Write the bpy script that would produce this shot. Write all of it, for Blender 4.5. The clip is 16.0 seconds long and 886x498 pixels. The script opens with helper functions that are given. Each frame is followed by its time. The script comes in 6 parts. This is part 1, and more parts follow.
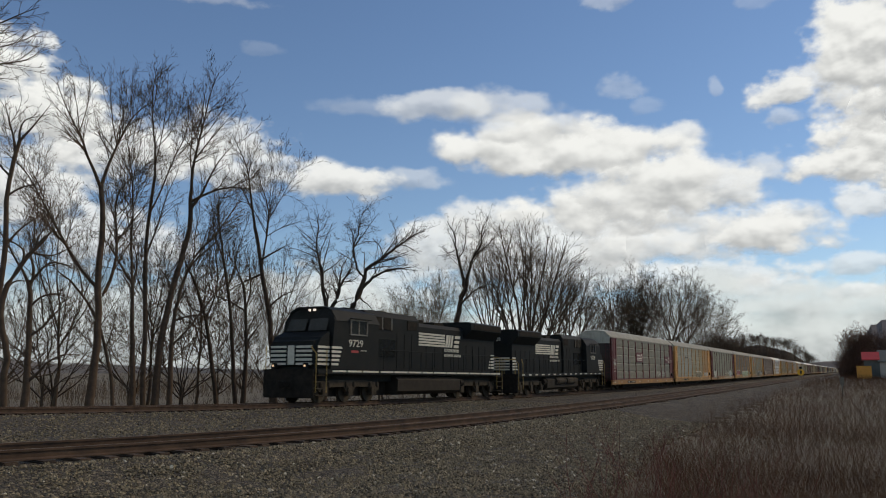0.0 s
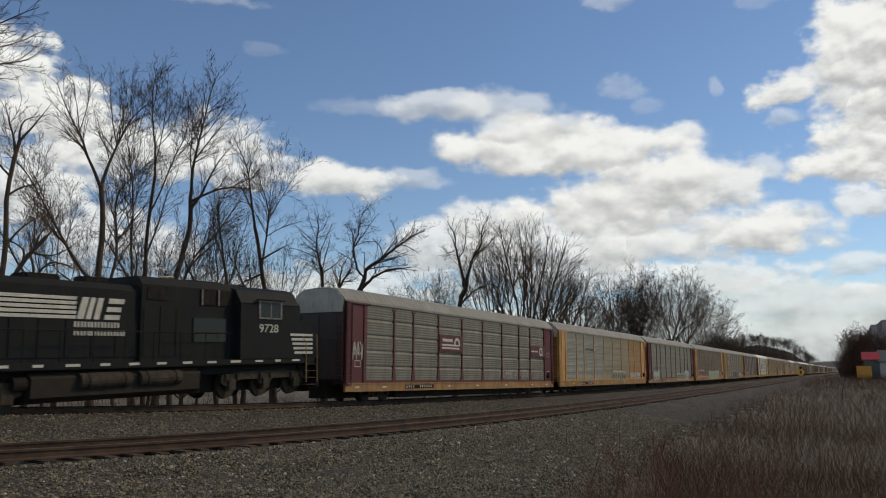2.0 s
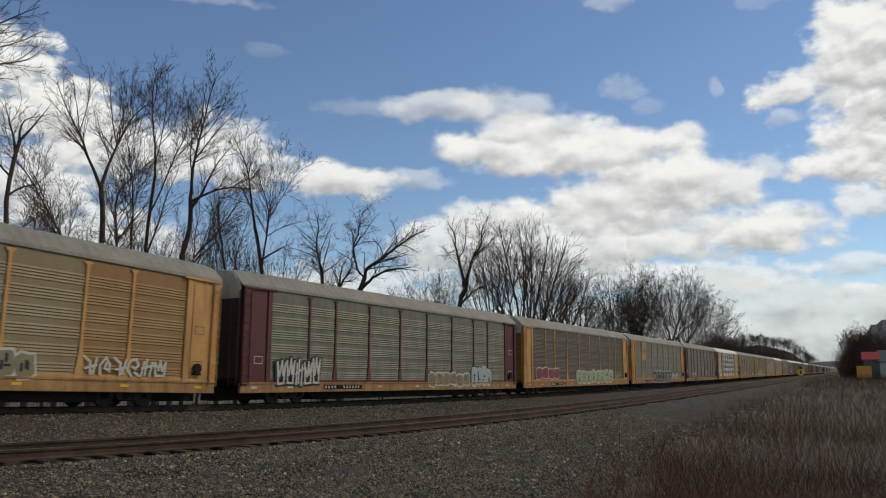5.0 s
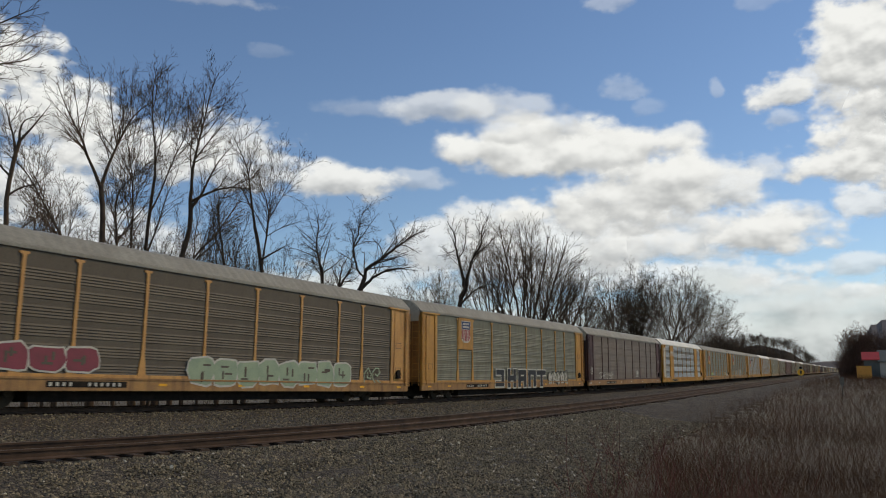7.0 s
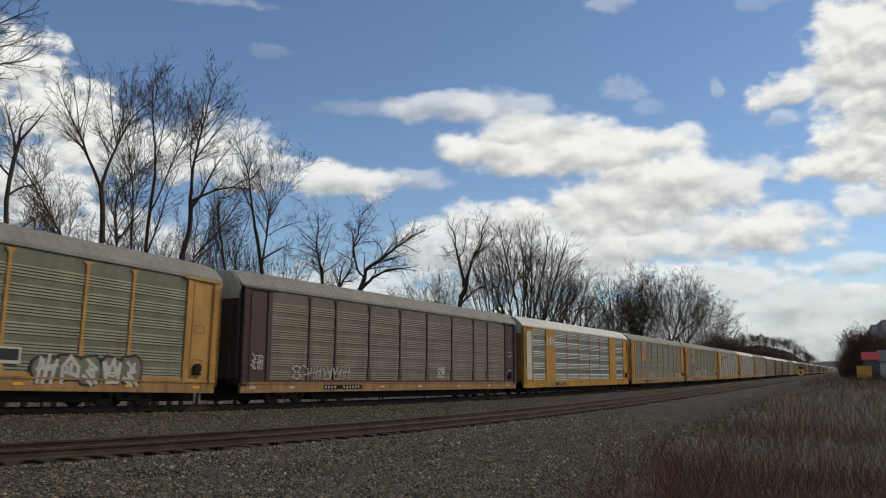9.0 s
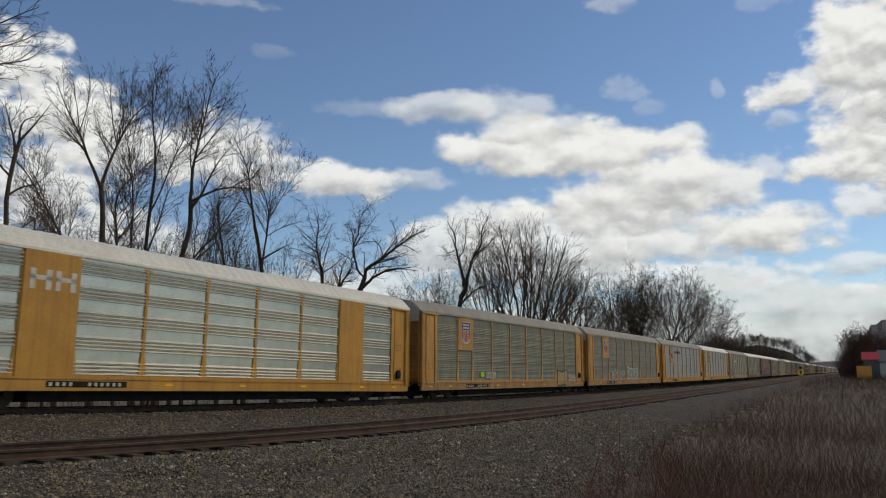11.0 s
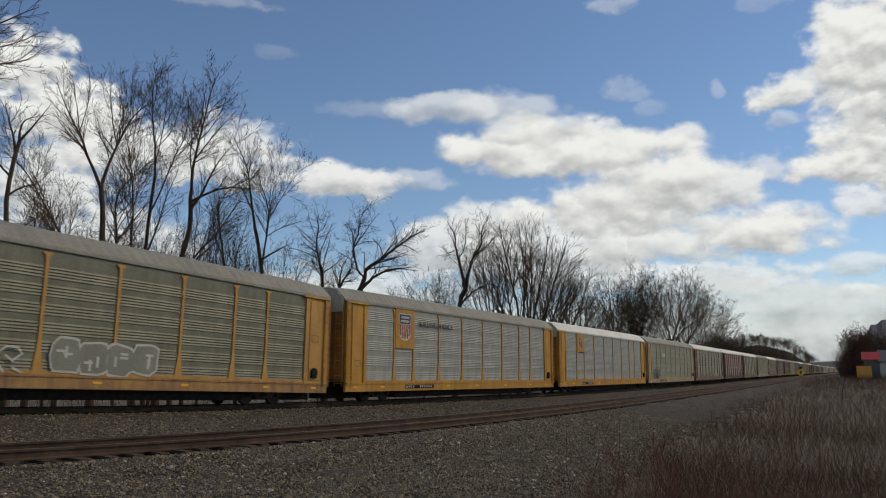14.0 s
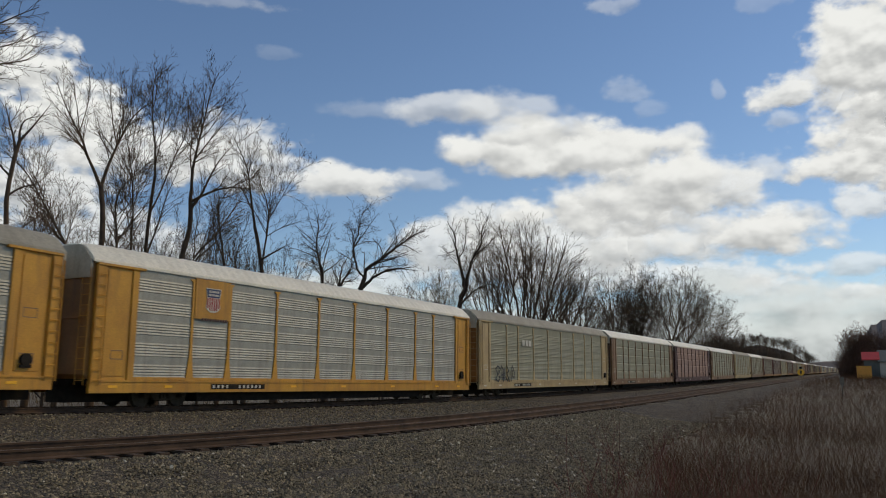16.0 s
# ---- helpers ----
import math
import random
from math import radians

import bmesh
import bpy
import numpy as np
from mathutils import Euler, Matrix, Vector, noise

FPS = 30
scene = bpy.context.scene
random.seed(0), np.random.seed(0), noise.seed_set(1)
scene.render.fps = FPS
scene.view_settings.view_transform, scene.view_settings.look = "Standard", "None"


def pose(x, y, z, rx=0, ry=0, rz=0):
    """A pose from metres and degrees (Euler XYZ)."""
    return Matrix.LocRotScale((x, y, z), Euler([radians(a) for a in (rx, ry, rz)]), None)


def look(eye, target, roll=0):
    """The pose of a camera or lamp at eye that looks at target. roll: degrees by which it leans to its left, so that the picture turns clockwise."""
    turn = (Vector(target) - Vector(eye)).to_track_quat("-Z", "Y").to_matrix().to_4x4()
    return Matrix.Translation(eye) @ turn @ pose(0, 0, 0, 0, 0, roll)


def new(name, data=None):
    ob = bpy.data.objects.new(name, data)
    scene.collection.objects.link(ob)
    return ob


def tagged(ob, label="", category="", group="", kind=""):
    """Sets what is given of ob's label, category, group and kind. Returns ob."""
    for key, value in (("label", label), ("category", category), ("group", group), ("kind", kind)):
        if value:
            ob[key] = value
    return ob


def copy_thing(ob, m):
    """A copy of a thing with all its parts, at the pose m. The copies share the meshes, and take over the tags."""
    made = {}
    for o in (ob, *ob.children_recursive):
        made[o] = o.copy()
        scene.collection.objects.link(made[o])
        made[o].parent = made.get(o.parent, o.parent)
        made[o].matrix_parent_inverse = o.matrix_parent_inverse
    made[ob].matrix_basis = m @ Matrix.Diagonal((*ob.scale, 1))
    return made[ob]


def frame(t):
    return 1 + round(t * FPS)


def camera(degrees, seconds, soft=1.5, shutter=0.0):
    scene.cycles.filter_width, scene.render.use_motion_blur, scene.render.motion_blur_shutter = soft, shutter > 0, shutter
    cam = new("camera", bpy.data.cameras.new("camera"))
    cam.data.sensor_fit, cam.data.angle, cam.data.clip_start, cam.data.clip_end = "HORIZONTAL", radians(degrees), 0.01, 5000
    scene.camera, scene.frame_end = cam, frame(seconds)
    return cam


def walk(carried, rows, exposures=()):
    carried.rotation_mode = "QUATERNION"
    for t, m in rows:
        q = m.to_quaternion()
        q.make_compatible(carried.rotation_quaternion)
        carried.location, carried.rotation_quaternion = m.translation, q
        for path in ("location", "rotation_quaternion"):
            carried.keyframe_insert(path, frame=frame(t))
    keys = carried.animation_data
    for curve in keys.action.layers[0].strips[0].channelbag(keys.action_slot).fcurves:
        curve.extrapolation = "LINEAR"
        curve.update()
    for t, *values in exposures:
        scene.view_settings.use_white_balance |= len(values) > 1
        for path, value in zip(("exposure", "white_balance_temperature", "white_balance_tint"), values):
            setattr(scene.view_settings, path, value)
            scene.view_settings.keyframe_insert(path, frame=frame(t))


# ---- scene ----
cam = camera(57.187, 16.0, soft=1.0, shutter=0.12)
EYE = Vector((0.0, 0.0, 1.7545))
YAW, TILT = 0.4647, 0.1491
AIM = Vector((math.cos(YAW) * math.cos(TILT), math.sin(YAW) * math.cos(TILT), math.sin(TILT)))
walk(cam, [(0.0, look(EYE, EYE + AIM)), (16.0, look(EYE, EYE + AIM))], exposures=[(0.0, 0.0, 6520, 7.5), (9.0, 0.0, 6520, 7.5), (12.0, -0.06, 6520, 7.5), (16.0, -0.06, 6520, 7.5)])

# ---- light ----
SUN_AZ, SUN_EL = radians(-42.0), radians(38.0)  # azimuth from +x towards +y
world = bpy.data.worlds.new("sky")
scene.world = world
world.use_nodes = True
wt = world.node_tree
sky = wt.nodes.new("ShaderNodeTexSky")
sky.sky_type = "NISHITA"
sky.sun_disc = False
sky.sun_elevation = SUN_EL
sky.sun_rotation = math.pi / 2 - SUN_AZ
sky.air_density, sky.dust_density, sky.ozone_density = 1.0, 0.12, 2.6
wt.nodes["Background"].inputs["Strength"].default_value = 0.095
cast = wt.nodes.new("ShaderNodeMix")
cast.data_type, cast.blend_type = "RGBA", "MULTIPLY"
cast.inputs[0].default_value = 1.0
cast.inputs[7].default_value = (0.98, 1.0, 1.07, 1)
wt.links.new(sky.outputs[0], cast.inputs[6])
wt.links.new(cast.outputs[2], wt.nodes["Background"].inputs["Color"])
sun = new("sun", bpy.data.lights.new("sun", "SUN"))
sun.data.energy, sun.data.angle, sun.data.color = 1.45, radians(8), (1.0, 0.77, 0.48)
SUN_DIR = Vector((math.cos(SUN_AZ) * math.cos(SUN_EL), math.sin(SUN_AZ) * math.cos(SUN_EL), math.sin(SUN_EL)))
sun.matrix_world = look(SUN_DIR * 100, (0, 0, 0))


# ---- materials ----
def mat(name, col, rough=0.7, metal=0.0, col2=None, scale=3.0, fine=40.0, bump=0.0, bump_scale=80.0, vary=0.0, island=0.0,
        streak=None, streak_amt=0.5, spec=0.5):
    """A surface with a large mottling towards col2, fine grain, bump, streaks running down and a change from piece to piece."""
    m = bpy.data.materials.new(name)
    m.use_nodes = True
    nt = m.node_tree
    b = nt.nodes["Principled BSDF"]
    b.inputs["Roughness"].default_value = rough
    b.inputs["Metallic"].default_value = metal
    b.inputs["Specular IOR Level"].default_value = spec
    tc = nt.nodes.new("ShaderNodeTexCoord")
    col2 = col2 or tuple(c * 0.72 for c in col)
    col, col2 = [(c[0] * 1.04, c[1], c[2] * 0.86) for c in (col, col2)]

    def tex(sc, det, vec=None, rough_=0.6):
        n = nt.nodes.new("ShaderNodeTexNoise")
        n.inputs["Scale"].default_value, n.inputs["Detail"].default_value, n.inputs["Roughness"].default_value = sc, det, rough_
        nt.links.new(vec or tc.outputs["Object"], n.inputs["Vector"])
        return n

    def ramp(src, lo, hi):
        r = nt.nodes.new("ShaderNodeMapRange")
        r.inputs[1].default_value, r.inputs[2].default_value = lo, hi
        nt.links.new(src, r.inputs[0])
        return r.outputs[0]

    def mix(fac, a, c, kind="MIX"):
        x = nt.nodes.new("ShaderNodeMix")
        x.data_type, x.blend_type = "RGBA", kind
        for sock, v in ((x.inputs[0], fac), (x.inputs[6], a), (x.inputs[7], c)):
            if isinstance(v, (int, float)):
                sock.default_value = v
            elif isinstance(v, tuple):
                sock.default_value = (*v, 1)
            else:
                nt.links.new(v, sock)
        return x.outputs[2]

    c = mix(ramp(tex(scale, 5).outputs[0], 0.35, 0.68), tuple(col), tuple(col2))
    g = ramp(tex(fine, 3).outputs[0], 0.25, 0.75)
    gv = nt.nodes.new("ShaderNodeMapRange")
    gv.inputs[3].default_value, gv.inputs[4].default_value = 0.82, 1.15
    nt.links.new(g, gv.inputs[0])
    c = mix(1.0, c, gv.outputs[0], "MULTIPLY")
    if streak:
        mp = nt.nodes.new("ShaderNodeMapping")
        mp.inputs["Scale"].default_value = (2.2, 2.2, 0.18)
        nt.links.new(tc.outputs["Object"], mp.inputs["Vector"])
        st = ramp(tex(1.6, 6, mp.outputs[0], 0.7).outputs[0], 0.48, 0.72)
        sm = nt.nodes.new("ShaderNodeMath")
        sm.operation = "MULTIPLY"
        sm.inputs[1].default_value = streak_amt
        nt.links.new(st, sm.inputs[0])
        c = mix(sm.outputs[0], c, tuple(streak))
    if vary or island:
        if island:
            src = nt.nodes.new("ShaderNodeNewGeometry").outputs["Random Per Island"]
        else:
            src = nt.nodes.new("ShaderNodeObjectInfo").outputs["Random"]
        v = nt.nodes.new("ShaderNodeMapRange")
        amt = vary or island
        v.inputs[3].default_value, v.inputs[4].default_value = 1 - amt, 1 + amt
        nt.links.new(src, v.inputs[0])
        c = mix(1.0, c, v.outputs[0], "MULTIPLY")
    nt.links.new(c, b.inputs["Base Color"])
    if bump:
        bp = nt.nodes.new("ShaderNodeBump")
        bp.inputs["Strength"].default_value, bp.inputs["Distance"].default_value = bump, 0.02
        nt.links.new(tex(bump_scale, 4).outputs[0], bp.inputs["Height"])
        nt.links.new(bp.outputs[0], b.inputs["Normal"])
    return m


def glow(name, col, strength):
    m = bpy.data.materials.new(name)
    m.use_nodes = True
    b = m.node_tree.nodes["Principled BSDF"]
    b.inputs["Base Color"].default_value = (*col, 1)
    b.inputs["Emission Color"].default_value = (*col, 1)
    b.inputs["Emission Strength"].default_value = strength
    return m


M = {}
M["ballast"] = mat("ballast", (0.115, 0.093, 0.066), 0.95, col2=(0.078, 0.062, 0.044), scale=0.5, fine=18)


def stone_cells(m, scale):
    """Adds the look of small packed stones to a material: each cell its own shade, gaps darkened like contact shadow,
    rounded relief.
    """
    nt = m.node_tree
    b = nt.nodes["Principled BSDF"]
    old = b.inputs["Base Color"].links[0].from_socket
    tc = nt.nodes.new("ShaderNodeTexCoord")
    cell, gap = nt.nodes.new("ShaderNodeTexVoronoi"), nt.nodes.new("ShaderNodeTexVoronoi")
    gap.feature = "DISTANCE_TO_EDGE"
    for v in (cell, gap):
        v.inputs["Scale"].default_value = scale
        nt.links.new(tc.outputs["Object"], v.inputs["Vector"])
    tone = nt.nodes.new("ShaderNodeSeparateColor")
    nt.links.new(cell.outputs["Color"], tone.inputs[0])
    lift = nt.nodes.new("ShaderNodeMapRange")
    lift.inputs[3].default_value, lift.inputs[4].default_value = 0.45, 2.0
    nt.links.new(tone.outputs[0], lift.inputs[0])
    # contact shadow between the stones, multiplied into the colour along cell edges
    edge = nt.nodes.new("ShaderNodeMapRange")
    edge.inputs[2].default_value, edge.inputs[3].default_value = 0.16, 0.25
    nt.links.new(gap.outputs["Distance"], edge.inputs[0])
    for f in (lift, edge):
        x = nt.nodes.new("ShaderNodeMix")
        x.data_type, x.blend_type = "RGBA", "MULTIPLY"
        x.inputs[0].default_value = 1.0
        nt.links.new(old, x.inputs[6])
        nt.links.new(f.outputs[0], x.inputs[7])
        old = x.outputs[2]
    nt.links.new(old, b.inputs["Base Color"])
    bp = nt.nodes.new("ShaderNodeBump")
    bp.inputs["Strength"].default_value, bp.inputs["Distance"].default_value = 1.0, 0.03
    nt.links.new(edge.outputs[0], bp.inputs["Height"])
    nt.links.new(bp.outputs[0], b.inputs["Normal"])


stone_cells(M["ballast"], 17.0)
M["stone"] = mat("stone", (0.225, 0.187, 0.128), 0.9, col2=(0.15, 0.122, 0.082), scale=2, fine=60, island=0.5)
M["pale_stone"] = mat("pale_stone", (0.5, 0.46, 0.38), 0.8, col2=(0.38, 0.34, 0.28), scale=8, fine=60, island=0.3)
M["earth"] = mat("earth", (0.11, 0.085, 0.06), 0.95, col2=(0.16, 0.14, 0.095), scale=0.12, fine=6, bump=0.6, bump_scale=8)
M["rail_side"] = mat("rail_side", (0.098, 0.06, 0.041), 0.95, col2=(0.04, 0.025, 0.017), scale=2, fine=60, bump=0.2)
M["rail_top"] = mat("rail_top", (0.3, 0.245, 0.19), 0.55, 0.2, col2=(0.15, 0.115, 0.085), scale=4, spec=0.2)
M["tie"] = mat("tie", (0.05, 0.033, 0.022), 0.9, col2=(0.09, 0.06, 0.042), scale=3, fine=70, bump=0.5, bump_scale=40, vary=0.35)
M["bark"] = mat("bark", (0.125, 0.09, 0.07), 0.9, col2=(0.075, 0.056, 0.045), scale=2.5, fine=30, bump=0.6, bump_scale=20, spec=0.1)
M["bark_pale"] = mat("bark_pale", (0.14, 0.108, 0.084), 0.9, col2=(0.09, 0.07, 0.055), scale=2.5, fine=30, bump=0.6, bump_scale=20, spec=0.1)
M["bark_dark"] = mat("bark_dark", (0.085, 0.064, 0.052), 0.9, col2=(0.055, 0.042, 0.035), scale=2.5, fine=30, bump=0.6, bump_scale=20, spec=0.1)
M["brush"] = mat("brush", (0.145, 0.07, 0.045), 1.0, col2=(0.075, 0.06, 0.046), scale=0.3, fine=30, island=0.2, spec=0.0)
M["shoot"] = mat("shoot", (0.17, 0.062, 0.05), 0.9, col2=(0.11, 0.042, 0.034), scale=0.7, fine=30, island=0.3)
M["red_twig"] = mat("red_twig", (0.15, 0.085, 0.062), 0.9, col2=(0.09, 0.055, 0.042), scale=0.7, fine=30, island=0.4)
M["dry_grass"] = mat("dry_grass", (0.20, 0.155, 0.095), 0.9, col2=(0.13, 0.10, 0.06), scale=0.7, fine=30, island=0.4)
M["far_wood"] = mat("far_wood", (0.075, 0.066, 0.06), 1.0, col2=(0.05, 0.045, 0.042), scale=0.05, fine=2, island=0.3, spec=0.0)
# distance haze put into the base colour: paler and bluer than near woods
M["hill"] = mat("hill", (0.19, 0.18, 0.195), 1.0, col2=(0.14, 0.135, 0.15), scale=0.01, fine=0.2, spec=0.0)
M["black"] = mat("black", (0.0155, 0.018, 0.0195), 0.6, col2=(0.021, 0.022, 0.022), scale=1.2, fine=20, streak=(0.035, 0.03, 0.026), streak_amt=0.3, spec=0.1)
M["under"] = mat("under", (0.015, 0.013, 0.012), 0.9, col2=(0.03, 0.025, 0.021), scale=4, fine=30, spec=0.2)
M["dusty"] = mat("dusty", (0.075, 0.062, 0.05), 0.9, col2=(0.04, 0.033, 0.027), scale=4, fine=30, spec=0.2)
M["white"] = mat("white", (0.66, 0.65, 0.61), 0.6, col2=(0.52, 0.5, 0.46), scale=3, fine=30)
M["glass"] = mat("glass", (0.03, 0.04, 0.043), 0.15, col2=(0.024, 0.031, 0.034), spec=0.35)
M["side_glass"] = mat("side_glass", (0.012, 0.014, 0.016), 0.15, col2=(0.016, 0.018, 0.02), spec=0.2)
M["tank"] = mat("tank", (0.045, 0.038, 0.033), 0.85, col2=(0.028, 0.024, 0.021), scale=1.5, fine=30, spec=0.2)
M["gold"] = mat("gold", (0.42, 0.29, 0.08), 0.6, col2=(0.3, 0.2, 0.07), scale=5)
M["steel"] = mat("steel", (0.22, 0.21, 0.2), 0.5, 0.6, col2=(0.14, 0.12, 0.11), scale=5)
M["lamp"] = glow("lamp", (1.0, 0.82, 0.72), 0.9)
M["ditch_lamp"] = glow("ditch_lamp", (1.0, 0.62, 0.36), 0.8)


# ---- mesh helpers ----
def finish(name, bm, material, parent=None, label="", smooth=False):
    me = bpy.data.meshes.new(name)
    bm.normal_update()
    bm.to_mesh(me)
    bm.free()
    me.materials.append(material)
    if smooth:
        me.shade_smooth()
    ob = new(name, me)
    if parent:
        ob.parent = parent
    if label:
        tagged(ob, label)
    return ob


def part(name, bm, material, parent, label="", smooth=False):
    return finish(name, bm, material, parent, label, smooth)


def again(name, mesh, parent, m=None, label=""):
    """One more object on the mesh of an alike piece."""
    ob = new(name, mesh)
    ob.parent = parent
    if m is not None:
        ob.matrix_basis = m
    if label:
        tagged(ob, label)
    return ob


def from_arrays(name, verts, faces, material, parent=None, smooth=False):
    """A mesh object from numpy arrays; faces is (n, 3) or (n, 4)."""
    me = bpy.data.meshes.new(name)
    k = faces.shape[1]
    me.vertices.add(len(verts))
    me.vertices.foreach_set("co", np.ascontiguousarray(verts, dtype=np.float32).ravel())
    me.loops.add(faces.size)
    me.loops.foreach_set("vertex_index", np.ascontiguousarray(faces, dtype=np.int32).ravel())
    me.polygons.add(len(faces))
    me.polygons.foreach_set("loop_start", np.arange(0, faces.size, k, dtype=np.int32))
    me.polygons.foreach_set("loop_total", np.full(len(faces), k, dtype=np.int32))
    me.polygons.foreach_set("use_smooth", np.full(len(faces), smooth))
    me.update(calc_edges=True)
    me.materials.append(material)
    ob = new(name, me)
    if parent:
        ob.parent = parent
    return ob


def box(bm, x0, x1, y0, y1, z0, z1, bevel=0.0):
    r = bmesh.ops.create_cube(bm, size=1.0)
    for v in r["verts"]:
        v.co = Vector(((x0 + x1) / 2 + v.co.x * (x1 - x0), (y0 + y1) / 2 + v.co.y * (y1 - y0), (z0 + z1) / 2 + v.co.z * (z1 - z0)))
    if bevel:
        ed = list({e for v in r["verts"] for e in v.link_edges})
        bmesh.ops.bevel(bm, geom=ed, offset=bevel, segments=2, affect="EDGES")
    return bm


def boxed(*a, bevel=0.0):
    return box(bmesh.new(), *a, bevel=bevel)


def rod(bm, p, q, r, sides=8, r2=None):
    """A round bar from p to q."""
    p, q = Vector(p), Vector(q)
    t = (q - p).to_track_quat("Z", "Y").to_matrix().to_4x4()
    bmesh.ops.create_cone(bm, cap_ends=True, segments=sides, radius1=r, radius2=r if r2 is None else r2, depth=(q - p).length,
                          matrix=Matrix.Translation((p + q) / 2) @ t)
    return bm


def prism(bm, outline, y0, y1):
    """A solid with the outline (x, z) in the side view, from y0 to y1."""
    a = [bm.verts.new((x, y0, z)) for x, z in outline]
    b = [bm.verts.new((x, y1, z)) for x, z in outline]
    n = len(outline)
    bm.faces.new(a)
    bm.faces.new(b[::-1])
    for i in range(n):
        bm.faces.new((a[i], b[i], b[(i + 1) % n], a[(i + 1) % n]))
    bmesh.ops.recalc_face_normals(bm, faces=bm.faces[:])
    return bm


def sweep_x(bm, profile, x0, x1):
    """A solid with the closed outline (y, z) in the end view, from x0 to x1."""
    a = [bm.verts.new((x0, y, z)) for y, z in profile]
    b = [bm.verts.new((x1, y, z)) for y, z in profile]
    n = len(profile)
    bm.faces.new(a)
    bm.faces.new(b[::-1])
    for i in range(n):
        bm.faces.new((a[i], b[i], b[(i + 1) % n], a[(i + 1) % n]))
    bmesh.ops.recalc_face_normals(bm, faces=bm.faces[:])
    return bm


def tubes(lines, radii, sides):
    """Vertices and faces of many tapered tubes: lines (n, k, 3), radii (n, k)."""
    n, k, _ = lines.shape
    d = np.gradient(lines, axis=1)
    d /= np.linalg.norm(d, axis=2, keepdims=True) + 1e-9
    ref = np.where(np.abs(d[..., 2:3]) > 0.9, np.array([1.0, 0, 0]), np.array([0, 0, 1.0]))
    u = np.cross(d, ref)
    u /= np.linalg.norm(u, axis=2, keepdims=True) + 1e-9
    w = np.cross(d, u)
    ang = np.arange(sides) * 2 * np.pi / sides
    ring = u[:, :, None, :] * np.cos(ang)[:, None] + w[:, :, None, :] * np.sin(ang)[:, None]
    v = (lines[:, :, None, :] + ring * radii[:, :, None, None]).reshape(-1, 3)
    i = np.arange(n)[:, None, None] * k * sides + np.arange(k - 1)[None, :, None] * sides
    j = np.arange(sides)[None, None, :]
    j2 = (j + 1) % sides
    f = np.stack([i + j, i + j2, i + j2 + sides, i + j + sides], -1).reshape(-1, 4)
    return v, f


# ---- the two tracks ----
STEP = 0.5
S_GRID = np.arange(-420.0, 2400.0, STEP)
DECAY = np.array([14.0, 45.0, 150.0])


def easing(s):
    return np.exp(-np.maximum(s, 6.0)[..., None] / DECAY)


def line_of(bends, rises, side):
    """A track's centre line: its plan, the height of its rail tops and its heading by the length along it."""
    head = easing(S_GRID) @ np.array(bends)
    x, y = np.cumsum(np.cos(head)) * STEP, np.cumsum(np.sin(head)) * STEP
    zero = int(420 / STEP)
    return x - x[zero], y - y[zero] + side, easing(S_GRID) @ np.array(rises), head


FAR_LINE = line_of((0.3053, -0.2136, 0.0268), (1.0344, 0.8878, -0.3399), 24.3897)
NEAR_LINE = line_of((-0.2217, -0.0616, 0.0187), (1.017, -1.1062, 0.9683), 14.0607)


def on_line(line, s, off=0.0):
    x, y, z, h = (np.interp(s, S_GRID, c) for c in line)
    return x - off * np.sin(h), y + off * np.cos(h), z, h


def by_x(line, x):
    return np.interp(x, line[0], line[1]), np.interp(x, line[0], line[2])


def ground_z(x, y, drop=0.0):
    """The height of the ground: two ballast beds on a shelf, a bank behind them and lower land beyond."""
    x, y = np.asarray(x, float), np.asarray(y, float)
    yn, zn = by_x(NEAR_LINE, x)
    yf, zf = by_x(FAR_LINE, x)
    keys = [(yn - 14, zn - 0.9), (yn - 8, zn - 0.8), (yn - 3.4, zn - 0.55), (yn - 1.55, zn - 0.222), (yn + 1.55, zn - 0.222),
            (yn * 0.62 + yf * 0.38, zn * 0.6 + zf * 0.4 - 0.42), (yn * 0.35 + yf * 0.65, zn * 0.35 + zf * 0.65 - 0.4),
            (yf - 1.55, zf - 0.225), (yf + 1.55, zf - 0.225), (yf + 3.4, zf - 0.8), (yf + 10, zf - 1.5), (yf + 45, zf * 0 - 3.0), (yf + 300, zf * 0 - 4.0)]
    out = np.where(y <= keys[0][0], keys[0][1], keys[-1][1])
    for (ya, za), (yb, zb) in zip(keys, keys[1:]):
        t = np.clip((y - ya) / (yb - ya), 0, 1)
        out = np.where((y > ya) & (y <= yb), za + (zb - za) * t, out)
    return out - drop


def sheet(name, xs, ys_of, material, drop=0.0, rough=0.0, seed=1, sink=0.0):
    """A ground strip: for each x a row of points across."""
    rows = []
    for x in xs:
        ys = ys_of(x)
        rows.append(np.stack([np.full(len(ys), x), ys, ground_z(np.full(len(ys), x), ys, drop)], -1))
    v = np.array(rows)
    v[:, 0, 2] -= sink
    if rough:
        rng = np.random.default_rng(seed)
        v[..., 2] += rng.normal(0, rough, v.shape[:2])
    a, b = v.shape[:2]
    i = np.arange(a - 1)[:, None] * b + np.arange(b - 1)[None, :]
    f = np.stack([i, i + b, i + b + 1, i + 1], -1).reshape(-1, 4)
    ob = from_arrays(name, v.reshape(-1, 3), f, material, smooth=True)
    return ob


far_x = np.concatenate([-np.geomspace(4000, 60, 14), np.arange(-50, 60, 2.0), np.arange(60, 300, 8.0), np.geomspace(300, 4500, 16)])


